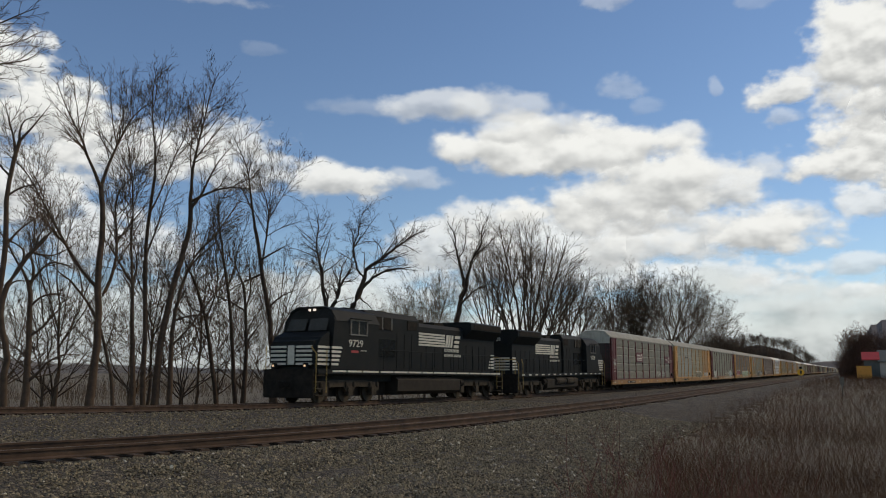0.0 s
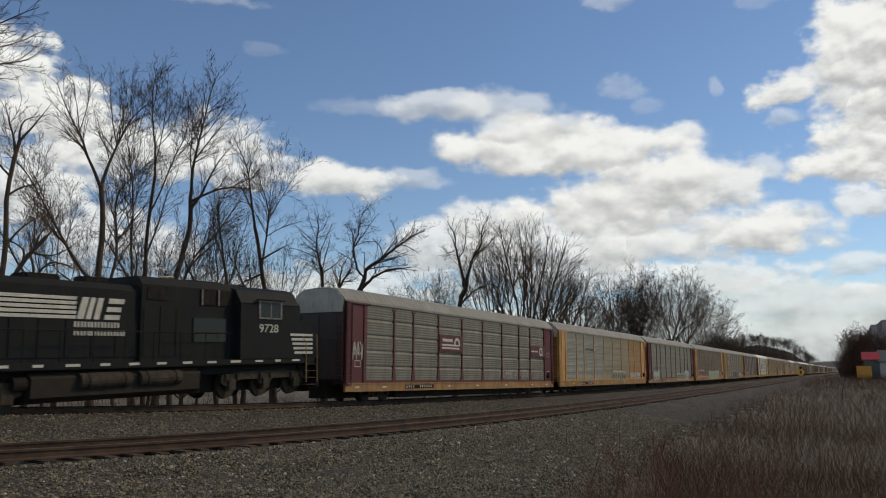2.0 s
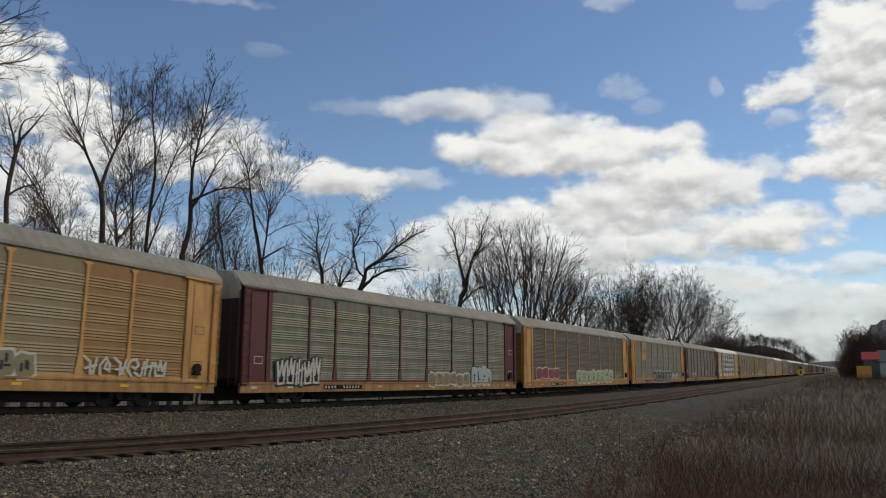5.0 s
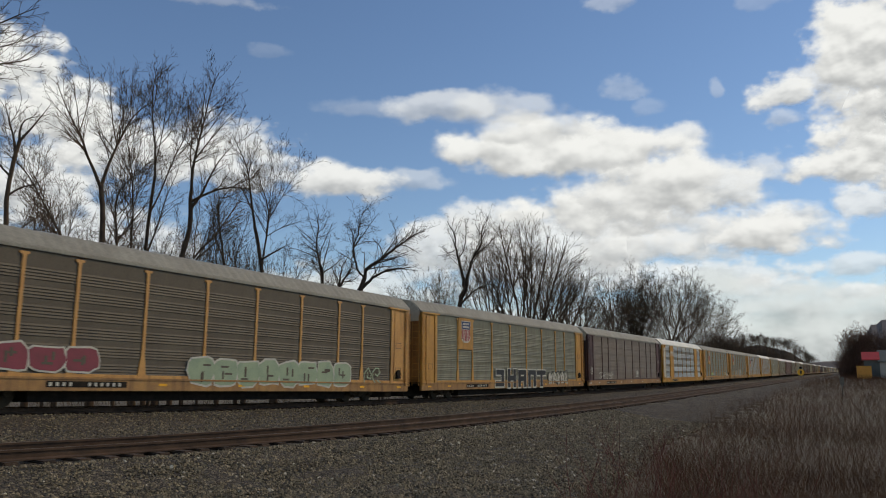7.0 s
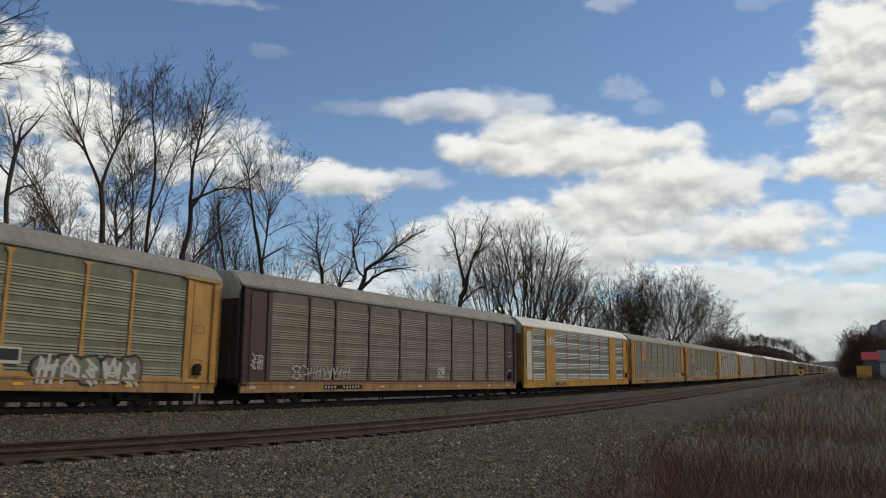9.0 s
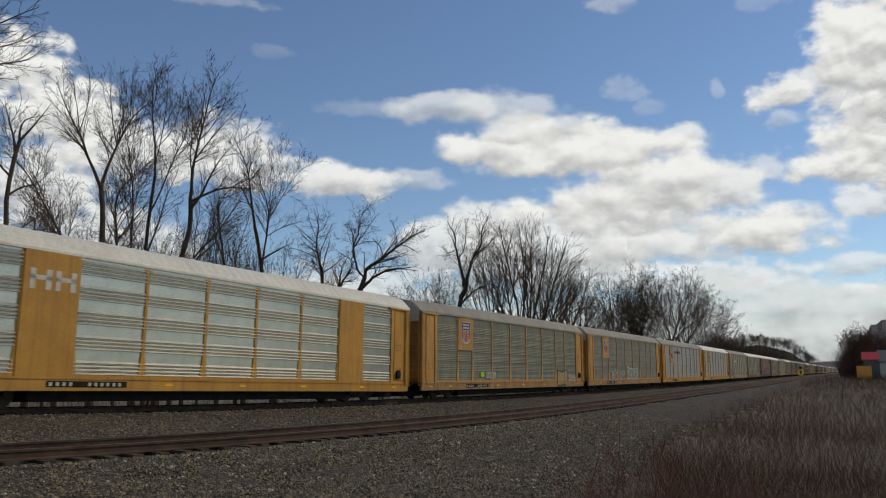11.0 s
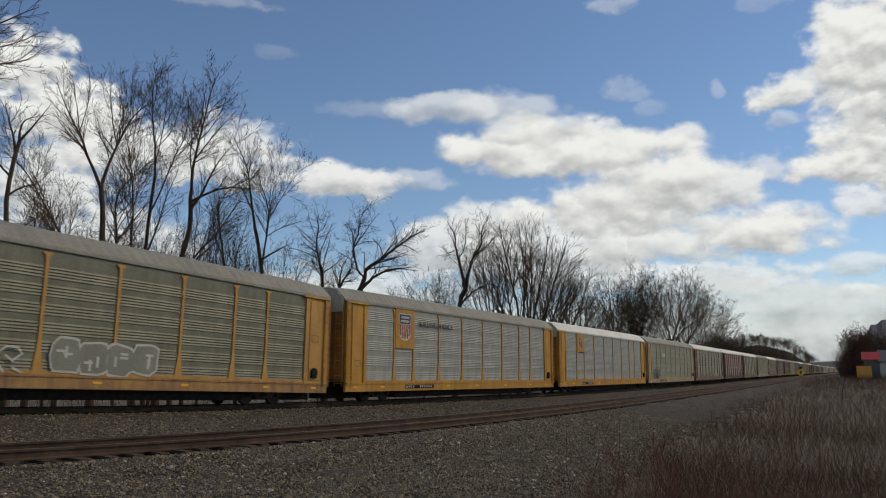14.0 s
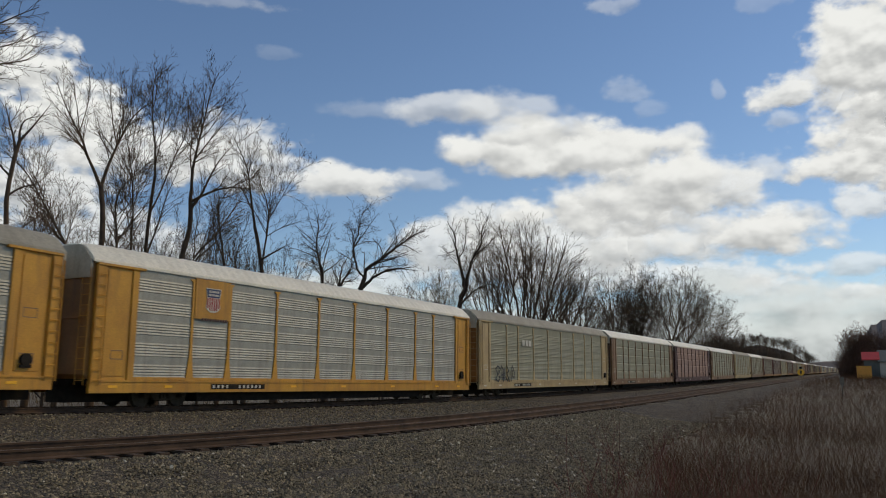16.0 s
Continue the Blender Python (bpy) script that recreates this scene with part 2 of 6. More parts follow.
def wide_rows(x):
    yn, yf = by_x(NEAR_LINE, x)[0], by_x(FAR_LINE, x)[0]
    return np.concatenate([np.linspace(-3000, -30, 8), np.linspace(-24, yn - 8, 14), np.linspace(yn - 7.5, yf + 4, 40), np.linspace(yf + 5, yf + 45, 16),
                           np.geomspace(yf + 55, 4500, 12)])


tagged(sheet("ground", far_x, wide_rows, M["earth"], drop=0.05, rough=0.012), "brown winter earth and dead grass around the railway", "ground", kind="structure")
bed_x = np.concatenate([np.linspace(-400, -62, 18), np.arange(-60, 60, 0.5), np.arange(60, 200, 2.0), np.geomspace(200, 2300, 30)])


def bed_rows(x):
    yn, yf = by_x(NEAR_LINE, x)[0], by_x(FAR_LINE, x)[0]
    edge = np.interp(x, [-400, -60, 5, 9, 24, 60, 90, 2300], [60.0, 12.0, 2.0, 3.3, 5.0, 5.6, 6.2, 7.5])
    edge = edge + (0.3 * math.sin(1.7 * x) + 0.25 * math.sin(4.1 * x + 1)) * float(np.interp(x, [2, 8, 90, 140], [0, 1, 1, 0]))
    return np.concatenate([np.linspace(edge, yn - 1.8, 16), np.linspace(yn - 1.6, yf + 1.8, 26), [yf + 2.6, yf + 3.4]])


tagged(sheet("ballast", bed_x, bed_rows, M["ballast"], drop=0.0, rough=0.014, seed=4, sink=0.14), "grey crushed-stone ballast under and beside the two tracks", "ballast", kind="structure")


def rail_strip(line, s, off, name, parent):
    """A rail: its foot, web and head along the line, and the shiny running band as a part of it."""
    prof = [(-0.07, -0.17), (0.07, -0.17), (0.07, -0.155), (0.012, -0.13), (0.012, -0.045), (0.036, -0.038), (0.036, -0.006), (0.026, 0.0), (-0.026, 0.0), (-0.036, -0.006),
            (-0.036, -0.038), (-0.012, -0.045), (-0.012, -0.13), (-0.07, -0.155)]
    x, y, z, h = on_line(line, s, off)
    p = np.array(prof)
    v = np.stack([x[:, None] - p[:, 0] * np.sin(h)[:, None], y[:, None] + p[:, 0] * np.cos(h)[:, None], z[:, None] + p[:, 1]], -1)
    n, k = v.shape[:2]
    i = np.arange(n - 1)[:, None] * k
    j = np.arange(k)[None, :]
    f = np.stack([i + j, i + (j + 1) % k, i + (j + 1) % k + k, i + j + k], -1).reshape(-1, 4)
    rail = from_arrays("rail", v.reshape(-1, 3), f, M["rail_side"], parent)
    b = np.array([(-0.022, 0.002), (0.022, 0.002)])
    v = np.stack([x[:, None] - b[:, 0] * np.sin(h)[:, None], y[:, None] + b[:, 0] * np.cos(h)[:, None], z[:, None] + b[:, 1]], -1)
    i = np.arange(n - 1) * 2
    f = np.stack([i, i + 1, i + 3, i + 2], -1)
    tagged(from_arrays("running_band", v.reshape(-1, 3), f, M["rail_top"], rail), "worn bright running surface of the rail")
    return rail


tie_bm = boxed(-0.115, 0.115, -1.06, 1.06, -0.18, 0.0, bevel=0.02)
tie_mesh = bpy.data.meshes.new("tie")
tie_bm.to_mesh(tie_mesh)
tie_mesh.materials.append(M["tie"])


def track(line, label, s0, s1, s_stuff):
    t = tagged(new("railway_track"), label, "railway track", "railway tracks", "structure")
    s = np.concatenate([np.linspace(-400, -84, 12), np.arange(-80, 100, 1.0), np.arange(100, 300, 4.0), np.arange(300, 2301, 25.0)])
    for off in (-0.75, 0.75):
        rail_strip(line, s, off, "rail", t)
    rng = random.Random(5)
    q = s0
    while q < s1:
        x, y, z, h = on_line(line, np.array(q))
        again("tie", tie_mesh, t, Matrix.Translation((x, y, z - 0.172)) @ pose(0, rng.uniform(-0.12, 0.12), 0, 0, rng.uniform(-0.6, 0.6), math.degrees(h) + rng.uniform(-2, 2)))
        q += 0.52
    # the ties further on, too small to tell apart
    bm = bmesh.new()
    while q < s_stuff:
        x, y, z, h = on_line(line, np.array(q))
        r = bmesh.ops.create_cube(bm, size=1.0, matrix=Matrix.Translation((x, y, z - 0.25)) @ pose(0, 0, 0, 0, 0, math.degrees(h)) @ Matrix.Diagonal((0.23, 2.6, 0.16, 1)))
        q += 0.52
    tagged(part("ties", bm, M["tie"], t), kind="stuff")
    return t


track(NEAR_LINE, "rusty empty track on dark wooden ties in ballast", 2.0, 60.0, 150.0)
track(FAR_LINE, "main track that carries the freight train", 4.0, 70.0, 150.0)


# ---- clouds and distance ----
def cloud_material():
    """Fair-weather cloud: a warped, ragged body, clear round it; sunlit upper edges and grey shaded undersides are
    painted into its glow.
    """
    m = bpy.data.materials.new("cloud")
    m.use_nodes = True
    nt = m.node_tree
    nt.nodes.clear()
    N, L = nt.nodes.new, nt.links.new
    out, mixs, tr, em = N("ShaderNodeOutputMaterial"), N("ShaderNodeMixShader"), N("ShaderNodeBsdfTransparent"), N("ShaderNodeEmission")
    tc, oi = N("ShaderNodeTexCoord"), N("ShaderNodeObjectInfo")

    def math_(op, a, b=None, clamp=False):
        n = N("ShaderNodeMath")
        n.operation, n.use_clamp = op, clamp
        for s, v in zip(n.inputs, (a, b)):
            if v is None:
                continue
            if isinstance(v, (int, float)):
                s.default_value = v
            else:
                L(v, s)
        return n.outputs[0]

    def smooth(v, lo, hi, a=0.0, b=1.0):
        r = N("ShaderNodeMapRange")
        r.interpolation_type = "SMOOTHSTEP"
        for i, x in ((1, lo), (2, hi), (3, a), (4, b)):
            r.inputs[i].default_value = x
        L(v, r.inputs[0])
        return r.outputs[0]

    comb = N("ShaderNodeCombineXYZ")
    L(math_("MULTIPLY", oi.outputs["Random"], 9000.0), comb.inputs[2])
    squash = N("ShaderNodeMapping")
    squash.inputs["Scale"].default_value = (0.75, 1.1, 1.0)
    L(tc.outputs["Object"], squash.inputs["Vector"])

    def shifted(x, y):
        n = N("ShaderNodeVectorMath")
        n.operation = "ADD"
        L(squash.outputs[0], n.inputs[0])
        L(comb.outputs[0], n.inputs[1])
        k = N("ShaderNodeVectorMath")
        k.operation = "ADD"
        k.inputs[1].default_value = (x, y, 0)
        L(n.outputs[0], k.inputs[0])
        return k.outputs[0]

    def tex(vec, scale, det, rough):
        n = N("ShaderNodeTexNoise")
        n.inputs["Scale"].default_value, n.inputs["Detail"].default_value, n.inputs["Roughness"].default_value = scale, det, rough
        L(vec, n.inputs["Vector"])
        return n.outputs[0]

    here, above = shifted(0, 0), shifted(12, 40)
    puff, soft, soft_up = tex(here, 0.0085, 8, 0.52), tex(here, 0.0085, 3, 0.5), tex(above, 0.0085, 3, 0.5)
    warp_x, warp_y = tex(shifted(700, 0), 0.006, 4, 0.55), tex(shifted(0, 900), 0.008, 4, 0.55)
    sep = N("ShaderNodeSeparateXYZ")
    L(tc.outputs["Generated"], sep.inputs[0])
    px = math_("SUBTRACT", math_("MULTIPLY", sep.outputs[0], 2.0), 1.0)
    py = math_("SUBTRACT", math_("MULTIPLY", sep.outputs[1], 2.0), 1.0)
    wx = math_("ADD", px, math_("MULTIPLY", math_("SUBTRACT", warp_x, 0.5), 0.9))
    wy = math_("ADD", py, math_("MULTIPLY", math_("SUBTRACT", warp_y, 0.5), 0.9))
    low = math_("MULTIPLY", math_("MINIMUM", wy, 0.0), 1.25)
    r2 = math_("ADD", math_("POWER", math_("ABSOLUTE", wx), 2.0), math_("ADD", math_("POWER", math_("MAXIMUM", wy, 0.0), 2.0), math_("POWER", math_("ABSOLUTE", low), 2.0)))
    body = math_("SUBTRACT", 0.74, math_("SQRT", r2))
    edge = math_("SUBTRACT", 1.0, math_("MAXIMUM", math_("ABSOLUTE", px), math_("ABSOLUTE", py)))
    dens = math_("ADD", body, math_("MULTIPLY", math_("SUBTRACT", puff, 0.5), 1.5))
    alpha = math_("MULTIPLY", smooth(dens, -0.06, 0.36), smooth(edge, 0.0, 0.2))
    L(math_("MULTIPLY", alpha, oi.outputs["Alpha"]), mixs.inputs[0])
    # light from above put into the emission colour: bright tops, grey undersides
    relief = math_("MULTIPLY", math_("SUBTRACT", soft, soft_up), 2.2)
    light = math_("ADD", math_("ADD", relief, math_("MULTIPLY", wy, 0.95)), math_("MULTIPLY", dens, -0.1))
    ramp = N("ShaderNodeMix")
    ramp.data_type = "RGBA"
    ramp.inputs[6].default_value = (0.47, 0.475, 0.48, 1)
    ramp.inputs[7].default_value = (0.96, 0.95, 0.925, 1)
    L(smooth(light, -0.85, 0.42), ramp.inputs[0])
    tint = N("ShaderNodeMix")
    tint.data_type, tint.blend_type = "RGBA", "MULTIPLY"
    tint.inputs[0].default_value = 1.0
    L(ramp.outputs[2], tint.inputs[6])
    L(oi.outputs["Color"], tint.inputs[7])
    L(tint.outputs[2], em.inputs["Color"])
    em.inputs["Strength"].default_value = 0.94
    L(tr.outputs[0], mixs.inputs[1])
    L(em.outputs[0], mixs.inputs[2])
    L(mixs.outputs[0], out.inputs["Surface"])
    return m


M["cloud"] = cloud_material()
RIGHT = Vector((math.sin(YAW), -math.cos(YAW), 0))
UP = RIGHT.cross(AIM)
CLOUDS = []


def cloud(azimuth, height, width, tall, far, dense=1.0, shade=(1, 1, 1), label="white cumulus cloud with a grey underside"):
    """A bank of cloud: tangents of its angle right of and above the aim, its angular half-sizes, its distance."""
    w, h = width * far, tall * far
    n = 6
    xs, ys = np.linspace(-w, w, n * 2), np.linspace(-h, h, n)
    gx, gy = np.meshgrid(xs, ys)
    gz = -0.015 * w * ((gx / w) ** 2 + (gy / h) ** 2)
    v = np.stack([gx, gy, gz], -1).reshape(-1, 3)
    i = np.arange(n - 1)[:, None] * (2 * n) + np.arange(2 * n - 1)[None, :]
    f = np.stack([i, i + 1, i + 2 * n + 1, i + 2 * n], -1).reshape(-1, 4)
    ob = from_arrays("cloud", v, f, M["cloud"], smooth=True)
    tagged(ob, label, "cloud", "clouds in the sky", "structure")
    ob.color = (*shade, dense)
    place = EYE + (AIM + RIGHT * azimuth + UP * height) * far
    # the drift, seen from below: faster overhead, slower towards the vanishing point on the right
    drift = (1.0 - 1.55 * (azimuth + 0.2)) * min(1.0, max(0.25, (height + 0.1) * 3.2))
    CLOUDS.append((ob, place, drift * 0.0011, 0.0003 * min(1.0, max(0.2, height * 4))))
    ob.matrix_world = look(place, EYE) @ pose(0, 0, 0, 0, 180, 0)
    return ob


CLOUD_PLAN = (  # azimuth, height, half-width, half-height, density; thousandths of the aim's distance
    (5, 172, 110, 30, 0.6), (80, 176, 90, 34, 0.5), (-90, 172, 80, 20, 0.2), (115, 148, 90, 30, 0.7),
    (65, 118, 100, 46, 1.0), (130, 122, 130, 60, 1.0), (215, 122, 120, 52, 1.0), (260, 78, 155, 66, 1.0), (340, 70, 90, 46, 0.9), (300, 135, 40, 26, 0.8),
    (170, 44, 150, 46, 1.0), (250, 36, 120, 36, 0.8), (380, 18, 135, 46, 1.0), (430, 34, 60, 30, 0.8), (290, 8, 160, 36, 0.8), (60, 36, 100, 34, 0.8), (160, 4, 260, 56, 0.85), (20, 0, 130, 50, 0.8),
    (-125, 80, 100, 36, 0.95), (-40, 84, 80, 22, 0.4), (385, -46, 90, 28, 0.75), (510, -52, 110, 22, 0.8), (525, -20, 70, 22, 0.6), (450, -70, 110, 18, 0.5),
    (525, 250, 105, 130, 1.0), (545, 190, 100, 90, 1.0), (420, 190, 70, 34, 0.95), (480, 205, 60, 60, 0.8), (505, 115, 95, 66, 1.0), (545, 120, 70, 90, 1.0), (530, 60, 60, 46, 0.8),
    (338, 198, 13, 22, 0.25), (225, 196, 40, 24, 0.22), (255, 176, 26, 18, 0.15), (398, 102, 42, 26, 0.5), (415, 158, 34, 20, 0.4), (200, 302, 56, 20, 0.3), (390, 306, 44, 18, 0.15), (-205, 240, 44, 14, 0.1),
    (-300, 310, 120, 14, 0.2), (-520, 225, 90, 70, 1.0), (-470, 160, 110, 80, 1.0), (-370, 118, 160, 66, 0.95), (-270, 130, 110, 50, 0.8), (-240, 95, 120, 44, 0.8), (-500, 70, 130, 90, 0.9), (-420, 10, 160, 70, 0.8),
    (120, -30, 230, 48, 0.8), (310, -36, 180, 36, 0.7), (-240, -60, 200, 44, 0.5), (-100, -50, 180, 50, 0.6))
for k, (a, h, w, t, d) in enumerate(CLOUD_PLAN):
    cloud(a / 1000, h / 1000, w / 1000, t / 1000, 2300 + 40 * k, d)
for a, h, w, t, d in ((0.35, -0.1, 0.6, 0.09, 0.8), (-0.3, -0.1, 0.6, 0.1, 0.8), (0.5, -0.13, 0.5, 0.07, 0.9), (0.0, -0.13, 0.6, 0.08, 0.9), (-0.5, -0.12, 0.5, 0.08, 0.9)):
    cloud(a, h, w, t, 2250 - 100 * a, d, (0.79, 0.83, 0.845), "low pale haze along the horizon")


# unseen glowing clouds added over the rest of the sky, to whiten the ambient light
rng = random.Random(8)
for k in range(26):
    az = YAW + math.pi + rng.uniform(-2.35, 2.35)
    el = rng.uniform(0.12, 0.75)
    if abs((az - SUN_AZ + math.pi) % math.tau - math.pi) < 0.6 and el > 0.3:
        continue
    d = Vector((math.cos(az) * math.cos(el), math.sin(az) * math.cos(el), math.sin(el)))
    ob = cloud(0, 0, rng.uniform(0.25, 0.5), rng.uniform(0.1, 0.22), 2600 + 30 * k, 0.45)
    CLOUDS.pop()
    ob.matrix_world = look(EYE + d * (2600 + 30 * k), EYE) @ pose(0, 0, 0, 0, 180, 0)


def ridge(name, label, pts, material, far, seed, rough=0.05, deep=300.0):
    """A wooded ridge: a rounded bank whose crest follows the heights given by azimuth."""
    rng = random.Random(seed)
    az = [p[0] for p in pts]
    hs = [p[1] for p in pts]
    n = 120
    v = []
    for i in range(n):
        a = az[0] + (az[-1] - az[0]) * i / (n - 1)
        h = float(np.interp(a, az, hs)) * (1 + rng.uniform(-rough, rough))
        w = Vector((math.cos(a), math.sin(a), 0))
        for q, k in ((0.0, -6.0), (0.45, h * 0.6), (1.0, h), (1.6, h * 0.7), (2.6, -6.0)):
            p = w * (far + deep * q)
            v.append((p.x, p.y, k * (1 if k < 0 else 1)))
    i = np.arange(n - 1)[:, None] * 5 + np.arange(4)[None, :]
    f = np.stack([i, i + 5, i + 6, i + 1], -1).reshape(-1, 4)
    return tagged(from_arrays(name, np.array(v), f, material), label, "hill", "", "structure")


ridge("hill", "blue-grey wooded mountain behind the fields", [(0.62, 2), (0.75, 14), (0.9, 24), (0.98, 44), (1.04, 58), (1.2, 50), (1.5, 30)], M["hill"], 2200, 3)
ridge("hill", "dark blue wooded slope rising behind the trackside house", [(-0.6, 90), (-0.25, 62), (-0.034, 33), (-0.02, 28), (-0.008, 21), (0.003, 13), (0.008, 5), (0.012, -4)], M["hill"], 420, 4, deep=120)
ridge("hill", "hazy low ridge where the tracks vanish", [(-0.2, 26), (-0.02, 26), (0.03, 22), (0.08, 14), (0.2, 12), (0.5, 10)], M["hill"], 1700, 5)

RISE = [(0.03, -6), (0.0392, 4), (0.0529, 15), (0.0639, 23), (0.0935, 32), (0.1214, 28), (0.16, 22), (0.25, 12)]
ridge("hill", "dark bare wooded rise beyond the far end of the train", RISE, M["far_wood"], 900, 6, rough=0.03, deep=120)


# ---- bare trees ----
def branches(rng, line, rad, gap, ratio, start, k, angle=0.65, rise=0.25, wander=0.09, thin=0.009, least=0.1, most=9.0):
    """Side branches on many parent branches at once: spaced by gap, a share of the parent's length, shorter towards its tip."""
    n, m, _ = line.shape
    length = np.linalg.norm(np.diff(line, axis=1), axis=2).sum(1)
    count = np.maximum(1, np.round(length * (1 - start) / gap)).astype(int)
    idx = np.repeat(np.arange(n), count)
    step = np.arange(len(idx)) - np.repeat(np.cumsum(count) - count, count)
    t = start + (0.985 - start) * (step + rng.random(len(idx))) / count[idx]
    i = np.minimum(m - 2, (t * (m - 1)).astype(int))
    f = (t * (m - 1) - i)[:, None]
    p = line[idx, i] * (1 - f) + line[idx, i + 1] * f
    r = rad[idx, i] * (1 - f[:, 0]) + rad[idx, i + 1] * f[:, 0]
    d = line[idx, i + 1] - line[idx, i]
    d /= np.linalg.norm(d, axis=1, keepdims=True) + 1e-9
    across = rng.normal(0, 1, d.shape)
    across -= d * (across * d).sum(1, keepdims=True)
    across /= np.linalg.norm(across, axis=1, keepdims=True) + 1e-9
    a = np.clip(rng.normal(angle, 0.16, len(idx)), 0.25, 1.3)[:, None]
    way = d * np.cos(a) + across * np.sin(a)
    ln = np.clip(length[idx] * ratio * (1.15 - 0.75 * t) * rng.uniform(0.55, 1.2, len(idx)), least, most)
    pts = [p]
    for _ in range(k - 1):
        way = way + rng.normal(0, wander, way.shape) + np.array([0, 0, rise / (k - 1)])
        way /= np.linalg.norm(way, axis=1, keepdims=True)
        p = p + way * (ln / (k - 1))[:, None]
        pts.append(p)
    r0 = np.maximum(thin, np.minimum(r * 0.6, 0.006 + ln * 0.016))
    return np.stack(pts, 1), r0[:, None] + (np.maximum(thin * 0.7, r0 * 0.25) - r0)[:, None] * np.linspace(0, 1, k)[None] ** 0.8


def bare_tree(x, y, seed, material, label, limbs, girth=0.2, wander=0.035, thin=0.0074, fine=1.0, rise=0.2, angle=0.66, start=0.2, deep=0.25, dense=0.7, taper=0.5, vines=0, lead=1.7):
    """A bare tree from its main limbs, each (parent, place on it, length, leans in degrees along it); the finer branches grow by rule."""
    rng = np.random.default_rng(seed)
    az = math.atan2(y, x)
    side, away, up = np.array([math.sin(az), -math.cos(az), 0]), np.array([math.cos(az), math.sin(az), 0]), np.array([0, 0, 1.0])
    n = 15 if fine < 2 else 8
    made = []
    for parent, at, length, *leans in limbs:
        if parent < 0:
            p, r, tip, depth = np.zeros(3), girth, girth * taper, rng.uniform(-0.04, 0.04)
        else:
            pp, pr = made[parent][0], made[parent][1]
            k = min(n - 2, int(at * (n - 1)))
            f = at * (n - 1) - k
            p, r = pp[k] * (1 - f) + pp[k + 1] * f, (pr[k] * (1 - f) + pr[k + 1] * f) * (0.85 if at > 0.93 else 0.62)
            r = min(r, 0.025 + length * 0.026)
            tip, depth = max(thin * 1.2, r * 0.14), rng.uniform(-deep, deep)
            length = length * 0.95
        pts = [p]
        for k in range(1, n):
            u = np.clip((k - 0.5) / (n - 1) * len(leans) - 0.5, 0, len(leans) - 1)
            a = math.radians(np.interp(u, np.arange(len(leans)), leans)) + rng.normal(0, wander)
            p = p + (side * math.sin(a) + up * math.cos(a) + away * (depth + rng.normal(0, wander))) * (length / (n - 1))
            pts.append(p)
        rr = r + (tip - r) * np.linspace(0, 1, n) ** 0.8
        if parent < 0:
            rr = rr + girth * 0.35 * np.exp(-np.linspace(0, length, n) / 0.5)
        made.append((np.array(pts), rr, parent))
    tree = tagged(new("bare_tree"), label, "tree", "bare trees behind the track")
    tree.matrix_basis = pose(x, y, float(ground_z(x, y)) - 0.15)
    for pts, rr, parent in made:
        v, f = tubes(pts[None], rr[None], 8 if parent <= 0 else 6)
        from_arrays("trunk" if parent < 0 else "limb", v, f, material, tree, smooth=True)
    line, rad = np.array([m[0] for m in made if m[2] >= 0]), np.array([m[1] for m in made if m[2] >= 0])
    w = dict(rise=rise, angle=angle, thin=thin)
    leader = branches(rng, line, rad, lead * fine, 0.6, start * 0.6, 8, 0.42, rise * 1.3, 0.06, thin, 0.8 * fine, 5.0 * fine)
    side_bough = branches(rng, line, rad, 0.95 * fine * dense, 0.44, start, 7, wander=0.07, least=0.6 * fine, **w)
    bough = [np.concatenate([fit[:, :7], more]) for fit, more in zip(leader, side_bough)]
    both = [branches(rng, a, b, 0.5 * fine * dense, 0.42, c, 5, wander=0.07, least=0.5 * fine, most=2.4 * fine, **w) for a, b, c in ((line, rad, start + 0.1), (*bough, 0.15))]
    branch = [np.concatenate(c) for c in zip(*both)]
    twig = branches(rng, *branch, 0.28 * fine * dense, 0.5, 0.15, 3, wander=0.08, least=0.25 * fine, **w)
    tips = branches(rng, *twig, 0.3 * fine * dense, 0.65, 0.2, 2, wander=0.1, least=0.16 * fine, **w)
    vs, fs, total = [], [], 0
    for some, sides in ((bough, 4), (branch, 3), (twig, 3), (tips, 3)):
        v, f = tubes(*some, sides)
        vs.append(v)
        fs.append(f + total)
        total += len(v)
    tagged(from_arrays("crown", np.concatenate(vs), np.concatenate(fs), material, tree, smooth=True), kind="stuff")
    if vines:
        stem = branches(rng, line[:, :5], rad[:, :5], 0.24, 0.2, 0.0, 4, 1.1, -0.2, 0.3, 0.03, 0.6, 1.6)
        leaf = branches(rng, *stem, 0.14, 0.5, 0.1, 2, 1.0, -0.1, 0.2, 0.05, 0.2, 0.6)
        for a, b in ((stem, "vine"), (leaf, "vine_leaves")):
            v, f = tubes(*a, 3)
            tagged(from_arrays(b, v, f, material, tree, smooth=True), kind="stuff")
    return tree


